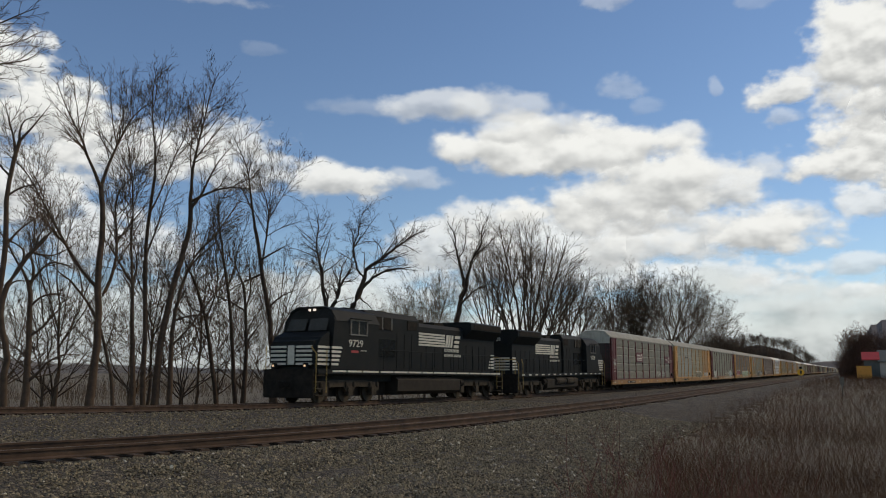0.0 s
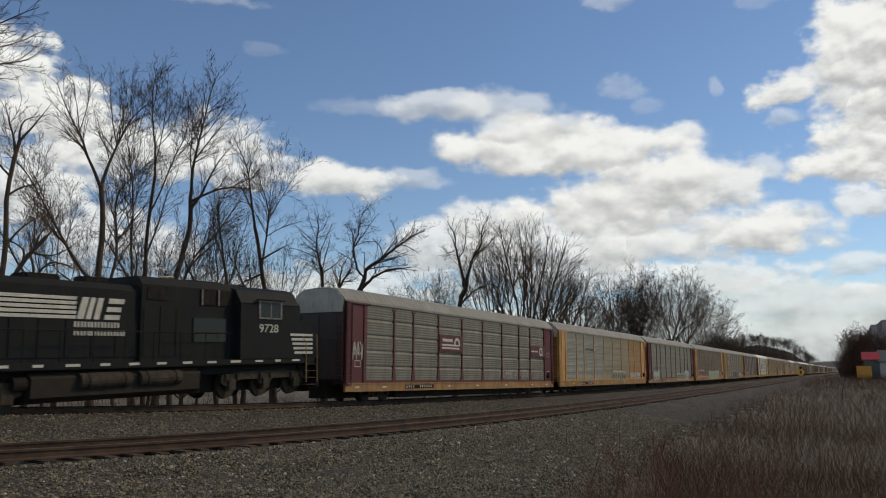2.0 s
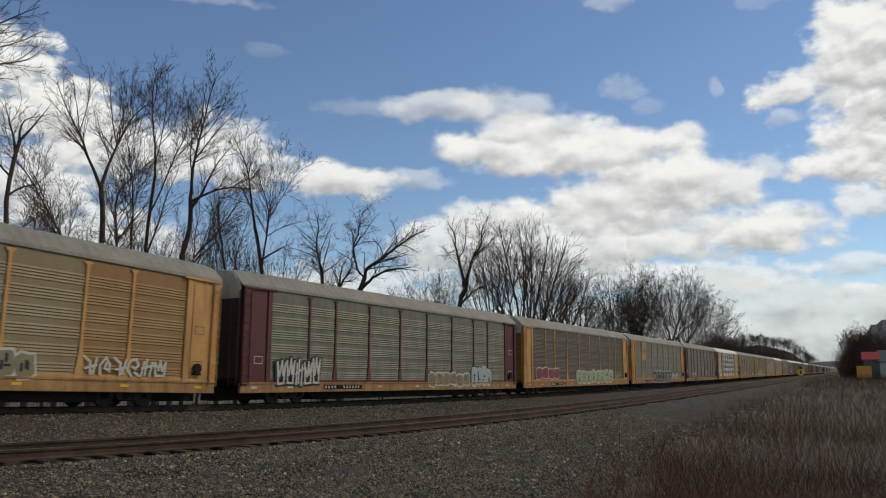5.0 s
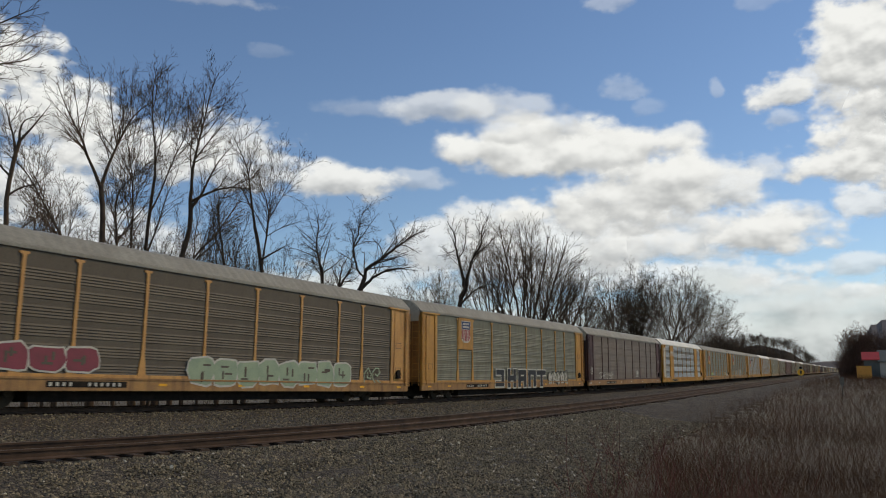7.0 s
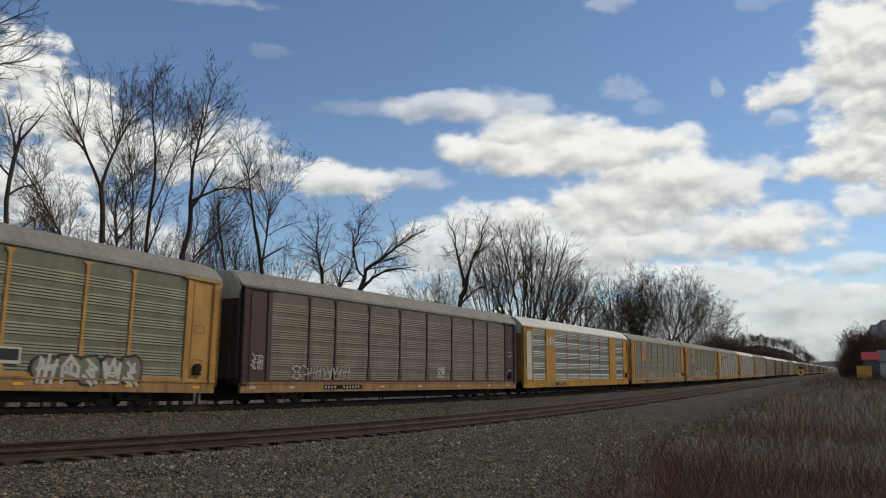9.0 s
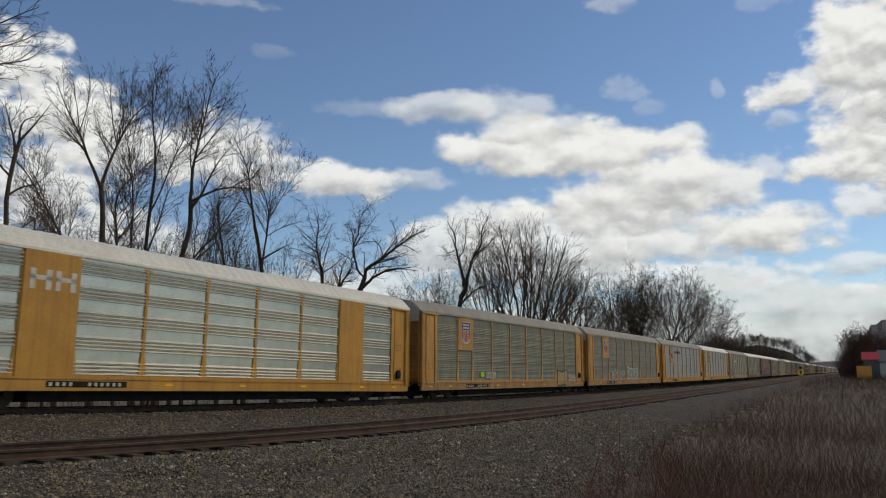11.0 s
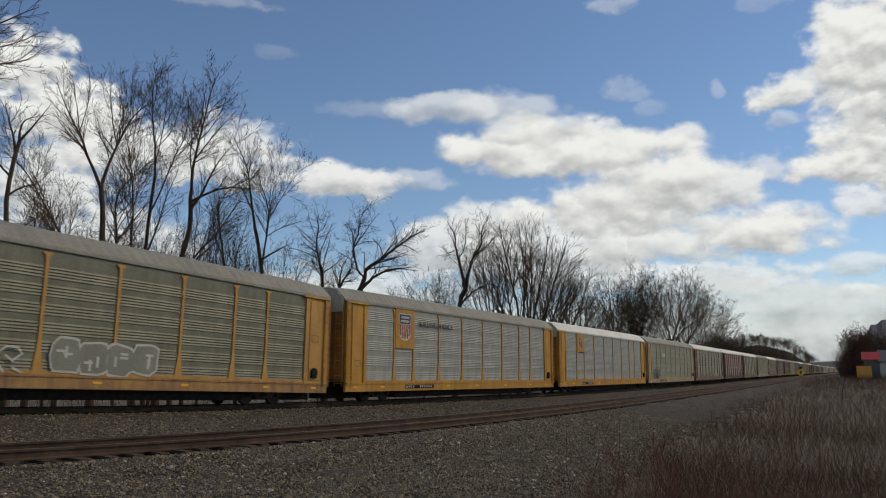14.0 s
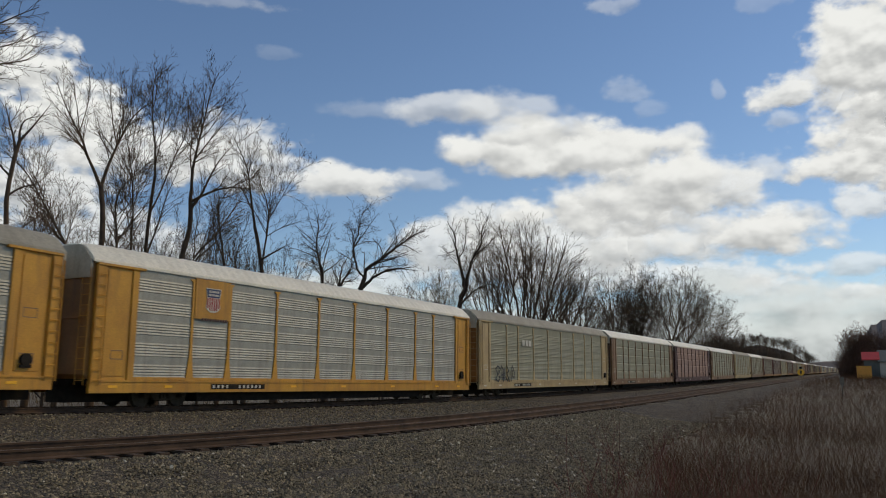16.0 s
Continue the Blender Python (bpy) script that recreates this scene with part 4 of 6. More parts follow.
# ---- loose ballast stones ----
LUMP_V = np.array([(1, 0, 0), (-1, 0, 0), (0, 1, 0), (0, -1, 0), (0.3, 0.2, 0.85), (-0.2, -0.3, 0.75), (0, 0, -0.8)], float)
LUMP_F = np.array([(0, 2, 4), (2, 1, 4), (1, 5, 4), (1, 3, 5), (3, 0, 5), (0, 4, 5), (2, 0, 6), (1, 2, 6), (3, 1, 6), (0, 3, 6)])


def stones(name, label, count, x0, x1, side, material, size, seed, reach=0.0):
    """Broken stones strewn over a strip, thinning out with the distance."""
    rng = np.random.default_rng(seed)
    x = -12 + (x0 + 12) * ((x1 + 12) / (x0 + 12)) ** rng.random(count)
    lo, hi = side(x)
    y = lo + (hi - lo) * rng.random(count)
    keep = np.hypot(x, y) > reach
    x, y = x[keep], y[keep]
    n = len(x)
    z = ground_z(x, y)
    r = size * rng.uniform(0.5, 1.3, n) * (1 + x / 50)
    v = LUMP_V[None] * rng.uniform(0.6, 1.25, (n, len(LUMP_V), 1)) * np.stack([np.ones(n), rng.uniform(0.6, 1, n), rng.uniform(0.6, 0.95, n)], -1)[:, None, :]
    a = rng.uniform(0, 6.28, n)
    c, s = np.cos(a)[:, None], np.sin(a)[:, None]
    v = np.stack([v[..., 0] * c - v[..., 1] * s, v[..., 0] * s + v[..., 1] * c, v[..., 2]], -1) * r[:, None, None]
    v += np.stack([x, y, z + r * 0.2], -1)[:, None, :]
    f = LUMP_F[None] + (np.arange(n) * len(LUMP_V))[:, None, None]
    return tagged(from_arrays(name, v.reshape(-1, 3), f.reshape(-1, 3), material), label, "stones", kind="stuff")


def near_side(x):
    yn = by_x(NEAR_LINE, x)[0]
    return np.interp(x, [0, 5, 9, 24, 60], [3.0, 2.5, 3.2, 5.0, 5.6]), yn - 1.2


def between(x):
    return by_x(NEAR_LINE, x)[0] + 1.0, by_x(FAR_LINE, x)[0] - 1.2


stones("ballast_stones", "grey crushed ballast stones beside the near track", 56000, 3.0, 34, near_side, M["stone"], 0.03, 51, 7.5)
stones("ballast_stones", "grey crushed ballast stones between the tracks", 15000, 6, 48, between, M["stone"], 0.034, 52)
stones("pale_stones", "scattered pale stones in the ballast", 700, 3.0, 34, near_side, M["pale_stone"], 0.036, 53, 7.5)

# ---- old snow lying in the low field ----
M["snow"] = mat("snow", (0.62, 0.64, 0.68), 0.7, col2=(0.45, 0.45, 0.46), scale=1.5, fine=12)


def snow_patch(x, y, w, d, seed):
    rng = random.Random(seed)
    bm = bmesh.new()
    z = float(ground_z(x, y))
    rim = [(x + w * math.cos(a) * rng.uniform(0.6, 1.1), y + d * math.sin(a) * rng.uniform(0.6, 1.1)) for a in [i * math.tau / 18 for i in range(18)]]
    low = [bm.verts.new((p, q, float(ground_z(p, q)) - 0.05)) for p, q in rim]
    mid = [bm.verts.new((x + (p - x) * 0.8, y + (q - y) * 0.8, float(ground_z(p, q)) + 0.1)) for p, q in rim]
    top = bm.verts.new((x, y, z + 0.16))
    for i in range(18):
        j = (i + 1) % 18
        bm.faces.new((low[i], low[j], mid[j], mid[i]))
        bm.faces.new((mid[i], mid[j], top))
    return tagged(finish("snow_patch", bm, M["snow"], smooth=True), "patch of old snow in the low field", "snow", "snow patches")


for k, (x, y, w, d) in enumerate(((58, 52, 4.0, 1.6), (52, 45, 3.0, 1.0), (33, 42, 2.4, 0.9), (44, 44, 2.0, 0.8), (66, 56, 3.5, 1.2), (28, 47, 4.0, 1.0))):
    snow_patch(x, y, w, d, 70 + k)


# ---- the freight train ----
# a wagon's own axes: x along the track, away from the engines; -y the side that faces the embankment; z from the rail tops
POSTS = (-11.95, -9.22, -7.23, -4.38, -1.43, 1.43, 4.38, 7.23, 9.22, 11.95)
MESHES = {}


def shared(key, build, material):
    """The mesh of an alike piece, built once for each material."""
    k = (key, material.name)
    if k not in MESHES:
        me = bpy.data.meshes.new(key if isinstance(key, str) else key[0])
        bm = build()
        bm.normal_update()
        bm.to_mesh(me)
        bm.free()
        me.materials.append(material)
        MESHES[k] = me
    return MESHES[k]


def corrugated(width, style):
    """A side panel of pressed steel: groups of ribs with flats between, facing -y."""
    bm = bmesh.new()
    z0, z1 = 0.99, 4.96
    prof = [(0.0, z0)]
    z = z0 + 0.06
    if style in ("ribbed", "fine", "deep"):
        proud, count, flat = {"ribbed": (-0.018, 5, 0.27), "fine": (-0.02, 4, 0.19), "deep": (-0.06, 4, 0.33)}[style]
        while z < z1 - (0.42 if style == "fine" else 0.5):
            for k in range(count):
                prof += [(0.0, z), (proud, z + 0.01), (proud, z + 0.022), (0.0, z + (0.1 if style == "deep" else 0.085))]
                z += 0.125 if style == "deep" else 0.1
            z += flat
    elif style == "rows":
        row = (z1 - z0) / 5
        for r in range(5):
            z = z0 + r * row
            prof += [(0.05, z + 0.004), (0.05, z + 0.045), (0.0, z + 0.05)]
            for k in range(5):
                q = z + 0.09 + k * 0.13
                prof += [(0.0, q), (-0.008, q + 0.03), (-0.008, q + 0.06), (0.0, q + 0.09)]
    prof.append((0.0, z1))
    a = [bm.verts.new((-width / 2, y, z)) for y, z in prof]
    b = [bm.verts.new((width / 2, y, z)) for y, z in prof]
    for i in range(len(prof) - 1):
        bm.faces.new((a[i], b[i], b[i + 1], a[i + 1]))
    # a flat back, so that the panel has depth
    c = [bm.verts.new(p) for p in ((-width / 2, 0.06, z0), (width / 2, 0.06, z0), (width / 2, 0.06, z1), (-width / 2, 0.06, z1))]
    bm.faces.new(c[::-1])
    bm.faces.new((a[0], c[0], c[1], b[0]))
    bm.faces.new((b[-1], c[2], c[3], a[-1]))
    return bm


def post_shape():
    bm = bmesh.new()
    prism(bm, [(-0.2, 0.95), (0.2, 0.95), (0.085, 1.75), (0.062, 2.2), (0.062, 4.66), (0.08, 4.74), (0.17, 4.77), (0.17, 4.84), (-0.17, 4.84), (-0.17, 4.77), (-0.08, 4.74), (-0.062, 4.66), (-0.062, 2.2), (-0.085, 1.75)], -0.05, 0.05)
    return bm


def roof_shape(x0=-13.75, x1=13.75, ribs=True):
    """A shallow curved roof with cross ribs; its ends slope down."""
    prof = [(-1.62, 4.98), (-1.6, 5.06), (-1.45, 5.24), (-1.22, 5.48), (-1.08, 5.6), (-0.9, 5.67), (0, 5.74)]
    prof = prof + [(-y, z) for y, z in prof[-2::-1]]
    xs = [x0, x0 + 0.12, x0 + 0.4, x0 + 0.75]
    n = 110 if ribs else 30
    xs += [x0 + 0.75 + (x1 - x0 - 1.5) * i / n for i in range(1, n)]
    xs += [x1 - 0.75, x1 - 0.4, x1 - 0.12, x1]
    bm = bmesh.new()
    rows = []
    for i, x in enumerate(xs):
        e = max(0.0, 1 - min(x - x0, x1 - x) / 0.4)
        up = 0.03 if (ribs and i % 2 and 4 < i < len(xs) - 4) else 0.0
        rows.append([bm.verts.new((x, y, z - e * e * 0.07 * max(0, (z - 5.0)) / 0.75 + up)) for y, z in prof])
    for a, b in zip(rows, rows[1:]):
        for i in range(len(prof) - 1):
            bm.faces.new((a[i], a[i + 1], b[i + 1], b[i]))
    for r in (rows[0], rows[-1][::-1]):
        bm.faces.new(r)
    bmesh.ops.recalc_face_normals(bm, faces=bm.faces[:])
    return bm


def wheel_shape(r):
    bm = bmesh.new()
    m = Matrix.Rotation(math.pi / 2, 4, "X")
    bmesh.ops.create_cone(bm, cap_ends=True, segments=24, radius1=r, radius2=r, depth=0.13, matrix=m)
    bmesh.ops.create_cone(bm, cap_ends=True, segments=24, radius1=r + 0.025, radius2=r + 0.025, depth=0.03, matrix=Matrix.Translation((0, 0.07, 0)) @ m)
    bmesh.ops.create_cone(bm, cap_ends=True, segments=12, radius1=0.14, radius2=0.11, depth=0.2, matrix=Matrix.Translation((0, -0.04, 0)) @ m)
    return bm


def truck_frame(base):
    """A cast side frame with its spring pocket, seen from the side."""
    h = base / 2
    bm = bmesh.new()
    prism(bm, [(-h - 0.22, 0.5), (-h + 0.2, 0.5), (-0.45, 0.24), (0.45, 0.24), (h - 0.2, 0.5), (h + 0.22, 0.5), (h + 0.2, 0.68), (0.5, 0.76), (-0.5, 0.76), (-h - 0.2, 0.68)], -0.07, 0.07)
    for k in (-0.16, 0.0, 0.16):
        rod(bm, (k, -0.08, 0.3), (k, -0.08, 0.58), 0.07, 8)
    for q in (-h, h):
        rod(bm, (q, -0.16, 0.46), (q, 0.1, 0.46), 0.13, 10)
    return bm


def ladder_shape():
    """Rungs up the end and up the side of a corner post, on thin stiles."""
    bm = bmesh.new()
    for i in range(11):
        z = 0.95 + 0.36 * i
        rod(bm, (-13.8, -1.55, z), (-13.8, -1.12, z), 0.016, 5)
        rod(bm, (-13.62, -1.72, z), (-13.24, -1.72, z), 0.016, 5)
    for p in ((-13.8, -1.55), (-13.8, -1.12), (-13.62, -1.72), (-13.24, -1.72)):
        rod(bm, (*p, 0.8), (*p, 4.75), 0.016, 5)
    return bm


def coupler_shape():
    bm = bmesh.new()
    box(bm, -0.55, 0.1, -0.12, 0.12, 0.74, 0.98, bevel=0.03)
    box(bm, -0.78, -0.5, -0.16, 0.14, 0.68, 1.02, bevel=0.06)
    return bm


def shield_half(w, t):
    """Half the width of a shield at the share t of its height."""
    if t > 0.22:
        return w / 2 * (0.93 + 0.07 * math.cos(6.6 * (t - 0.98)))
    return w / 2 * 0.95 * math.sin(min(1.0, 0.12 + 0.88 * t / 0.22) * math.pi / 2) ** 0.6


def shield_shape(w, h, lo, hi):
    """A slice of a shield between the shares lo and hi of its height."""
    ts = [max(0.004, lo + (hi - lo) * i / 10) for i in range(11)]
    return [(shield_half(w, t), h * (t - 0.5)) for t in ts] + [(-shield_half(w, t), h * (t - 0.5)) for t in ts[::-1]]


def plate(bm, outline, y, deep=0.012):
    return prism(bm, outline, y - deep, y)


def scrawl(bm, x0, x1, z0, z1, y, letters, seed, width=0.11):
    """Spray-painted strokes: overlapping bars in the manner of letters, which spell nothing."""
    rng = random.Random(seed)
    w = (x1 - x0) / letters
    for k in range(letters):
        tall = rng.uniform(0.8, 1.0)
        for line in rng.choice(STROKES):
            pts = [(x0 + k * w + w * (0.1 + 0.82 * a + rng.uniform(-0.05, 0.05)), z0 + (z1 - z0) * tall * (b + rng.uniform(-0.04, 0.04))) for a, b in line]
            for p, q in zip(pts, pts[1:]):
                d = Vector((q[0] - p[0], 0, q[1] - p[1]))
                if d.length < 0.05:
                    continue
                nrm = Vector((-d.z, 0, d.x)).normalized() * width / 2
                e = d.normalized() * width * 0.45
                P, Q = Vector((p[0], 0, p[1])) - e, Vector((q[0], 0, q[1])) + e
                prism(bm, [(v.x, v.z) for v in (P - nrm, Q - nrm, Q + nrm, P + nrm)], y - 0.004 - 0.0012 * rng.random(), y)
    return bm


STROKES = (
    [[(0.2, 1), (0.75, 0.62), (0.25, 0.5), (0.85, 0.0)], [(0.0, 0.3), (0.5, 0.0)]],
    [[(0.3, 0), (0, 0.3), (0, 0.75), (0.35, 1), (0.75, 1), (1, 0.7), (0.6, 0.45), (0.3, 0.6)], [(0.6, 0.2), (1, 0.0)]],
    [[(0, 0), (0.15, 0.9)], [(0.35, 0.05), (0.5, 1)], [(0.75, 0), (0.9, 0.85)], [(0.0, 0.45), (1.0, 0.65)]],
    [[(0, 0.9), (0.3, 0.4), (0.5, 1), (0.7, 0.4), (1, 0.9), (0.85, 0.05), (0.15, 0.05), (0, 0.9)]],
    [[(0.1, 0), (0.1, 0.6), (0.5, 1.0), (0.9, 0.6), (0.9, 0.25), (0.5, 0.35), (0.55, 0.7)]],
    [[(0, 0.15), (0.5, 0.0), (1, 0.2), (0.6, 0.5), (1, 0.85), (0.45, 1), (0, 0.8), (0.35, 0.5), (0, 0.15)]],
    [[(0.0, 1), (0.55, 0.75), (0.55, 0.0)], [(0.2, 0.35), (1.0, 0.5)], [(0.75, 0.1), (1, 0.9)]],
)


def lettering(text, size, material, parent, m, label=""):
    cu = bpy.data.curves.new("letters", "FONT")
    cu.body, cu.size, cu.extrude = text, size, 0.004
    tmp = bpy.data.objects.new("letters", cu)
    scene.collection.objects.link(tmp)
    me = bpy.data.meshes.new_from_object(tmp.evaluated_get(bpy.context.evaluated_depsgraph_get()))
    bpy.data.objects.remove(tmp)
    me.materials.clear()
    me.materials.append(material)
    return again("lettering", me, parent, m, label)


def paint(name, col, col2, **k):
    return mat(name, col, k.pop("rough", 0.55), col2=col2, scale=k.pop("scale", 0.9), fine=25, **k)


RUST = (0.13, 0.065, 0.03)
DIRT = (0.07, 0.06, 0.048)
M["yellow"] = paint("yellow", (0.58, 0.315, 0.07), (0.44, 0.225, 0.05), streak=RUST, streak_amt=0.45)
# yellow wagons' end doors: shade put into a darker tan, plus real dirt streaks
M["end_tan_shaded"] = paint("end_tan_shaded", (0.4, 0.205, 0.06), (0.22, 0.115, 0.04), streak=DIRT, streak_amt=0.45)
M["end_soot"] = paint("end_soot", (0.06, 0.036, 0.034), (0.04, 0.03, 0.028), streak=DIRT, streak_amt=0.4)
M["yellow_new"] = paint("yellow_new", (0.58, 0.305, 0.034), (0.45, 0.22, 0.028), streak=RUST, streak_amt=0.45)
M["yellow_old"] = paint("yellow_old", (0.64, 0.36, 0.115), (0.5, 0.255, 0.08), streak=RUST, streak_amt=0.55)
M["yellow_pale"] = paint("yellow_pale", (0.46, 0.36, 0.2), (0.36, 0.27, 0.15), streak=RUST, streak_amt=0.4)
M["sill_rusty"] = paint("sill_rusty", (0.46, 0.26, 0.085), (0.27, 0.145, 0.06), streak=RUST, streak_amt=0.75, scale=1.6)
M["galv_grey"] = mat("galv_grey", (0.215, 0.212, 0.185), 0.65, 0.1, col2=(0.15, 0.146, 0.122), scale=1.1, fine=14, streak=(0.12, 0.1, 0.08), streak_amt=0.5)
M["rust_frame"] = paint("rust_frame", (0.24, 0.15, 0.08), (0.16, 0.09, 0.05), streak=RUST, streak_amt=0.5)
M["galv_green"] = mat("galv_green", (0.29, 0.30, 0.24), 0.6, 0.2, col2=(0.22, 0.22, 0.17), scale=0.7, fine=14, streak=(0.15, 0.12, 0.085), streak_amt=0.4)
M["maroon"] = paint("maroon", (0.13, 0.022, 0.024), (0.085, 0.02, 0.02), streak=DIRT, streak_amt=0.4)
M["brown"] = paint("brown", (0.085, 0.035, 0.032), (0.06, 0.03, 0.028), streak=DIRT, streak_amt=0.4)
M["galv_bright"] = mat("galv_bright", (0.375, 0.385, 0.375), 0.55, 0.15, col2=(0.27, 0.28, 0.27), scale=1.3, fine=14, streak=(0.2, 0.18, 0.145), streak_amt=0.45)
M["galv_new"] = mat("galv_new", (0.54, 0.545, 0.52), 0.3, 0.8, col2=(0.43, 0.435, 0.415), scale=1.3, fine=14)
M["galv_dull"] = mat("galv_dull", (0.215, 0.222, 0.172), 0.6, 0.15, col2=(0.135, 0.137, 0.1), scale=1.1, fine=14, streak=(0.16, 0.12, 0.085), streak_amt=0.5)
M["galv_dark"] = mat("galv_dark", (0.135, 0.118, 0.094), 0.7, 0.15, col2=(0.098, 0.083, 0.066), scale=0.7, fine=14, streak=(0.09, 0.075, 0.06), streak_amt=0.5)
M["galv_brown"] = mat("galv_brown", (0.21, 0.18, 0.155), 0.65, 0.2, col2=(0.15, 0.125, 0.105), scale=0.7, fine=14, streak=(0.10, 0.075, 0.06), streak_amt=0.5)
M["pink_panel"] = mat("pink_panel", (0.30, 0.20, 0.17), 0.65, 0.1, col2=(0.23, 0.15, 0.13), scale=0.7, fine=14, streak=(0.12, 0.08, 0.06), streak_amt=0.5)
M["roof_grey"] = mat("roof_grey", (0.33, 0.328, 0.305), 0.75, 0.05, col2=(0.26, 0.255, 0.235), scale=0.7, fine=12, streak=(0.17, 0.14, 0.12), streak_amt=0.25)
M["gable"] = mat("gable", (0.46, 0.455, 0.42), 0.6, 0.1, col2=(0.33, 0.32, 0.29), scale=1.2, fine=14, streak=(0.16, 0.12, 0.09), streak_amt=0.4)
M["roof_white"] = mat("roof_white", (0.82, 0.81, 0.76), 0.45, 0.0, col2=(0.7, 0.69, 0.65), scale=0.7, fine=12)
M["spray_white"] = mat("spray_white", (0.6, 0.6, 0.57), 0.6, col2=(0.5, 0.5, 0.48))
M["spray_black"] = mat("spray_black", (0.02, 0.02, 0.022), 0.5)
M["spray_green"] = mat("spray_green", (0.36, 0.46, 0.33), 0.6, col2=(0.28, 0.37, 0.28), scale=2)
M["spray_red"] = mat("spray_red", (0.26, 0.05, 0.08), 0.6, col2=(0.2, 0.05, 0.07), scale=2)
M["spray_blue"] = mat("spray_blue", (0.40, 0.48, 0.50), 0.6, col2=(0.32, 0.4, 0.44), scale=2)
M["blue"] = mat("blue", (0.03, 0.05, 0.16), 0.5)
M["red"] = mat("red", (0.38, 0.04, 0.04), 0.5)
M["lime"] = mat("lime", (0.5, 0.75, 0.05), 0.5)
M["marker"] = mat("marker", (0.9, 0.5, 0.02), 0.4, col2=(0.85, 0.45, 0.02))

KINDS = {
    "maroon_rows": dict(frame="maroon", panel="galv_grey", roof="roof_grey", sill="sill_rusty", style="rows", label="maroon-framed autorack wagon with dirty grey side panels and a grey roof"),
    "yellow_faded": dict(frame="yellow_old", panel="galv_dull", roof="roof_grey", sill="sill_rusty", style="fine", label="faded yellow autorack wagon with grey-green ribbed panels"),
    "maroon_grey": dict(frame="maroon", panel="galv_dull", roof="roof_grey", sill="sill_rusty", style="fine", label="maroon autorack wagon with weathered grey panels"),
    "yellow_dark": dict(frame="yellow_old", panel="galv_dark", roof="roof_grey", sill="sill_rusty", style="fine", label="yellow autorack wagon with very dark dirty panels"),
    "yellow_grey": dict(frame="yellow", panel="galv_dull", roof="roof_grey", sill="sill_rusty", style="fine", label="yellow autorack wagon with grey ribbed panels and a shield emblem"),
    "brown_old": dict(frame="brown", panel="galv_brown", roof="roof_grey", sill="sill_rusty", style="fine", label="brown autorack wagon with rust-stained grey panels"),
    "yellow_silver": dict(frame="yellow_new", panel="galv_new", roof="roof_white", sill="yellow_new", style="deep", label="bright yellow autorack wagon with shiny silver ribbed panels and white roof"),
    "yellow_bright": dict(frame="yellow_new", panel="galv_bright", roof="roof_grey", sill="yellow_new", style="ribbed", label="yellow autorack wagon with clean silver ribbed panels"),
    "yellow_white_roof": dict(frame="yellow_new", panel="galv_bright", roof="roof_white", sill="yellow_new", style="ribbed", label="yellow autorack wagon with silver panels and a white roof"),
    "pale_dusty": dict(frame="yellow_pale", panel="galv_green", roof="roof_grey", sill="yellow_pale", style="fine", label="pale dusty autorack wagon with thin cream posts"),
    "grey_white_roof": dict(frame="rust_frame", panel="galv_green", roof="roof_white", sill="rust_frame", style="rows", label="light grey autorack wagon with a white roof"),
    "pink": dict(frame="brown", panel="pink_panel", roof="roof_white", sill="brown", style="rows", label="faded reddish autorack wagon with a white roof"),
}
SIDE = -1.58
END_PIECES = (("end_panel", (-13.6, -11.9, -1.6, -1.52, 0.95, 4.96)), ("corner_post", (-13.62, -13.25, -1.66, -1.58, 0.8, 4.9)), ("door_post", (-12.12, -11.84, -1.65, -1.58, 0.95, 4.9)),
              ("door_leaf", (-13.15, -12.2, -1.625, -1.58, 1.1, 4.75)), ("door_rail", (-13.62, -11.6, -1.70, -1.58, 4.86, 4.95)))


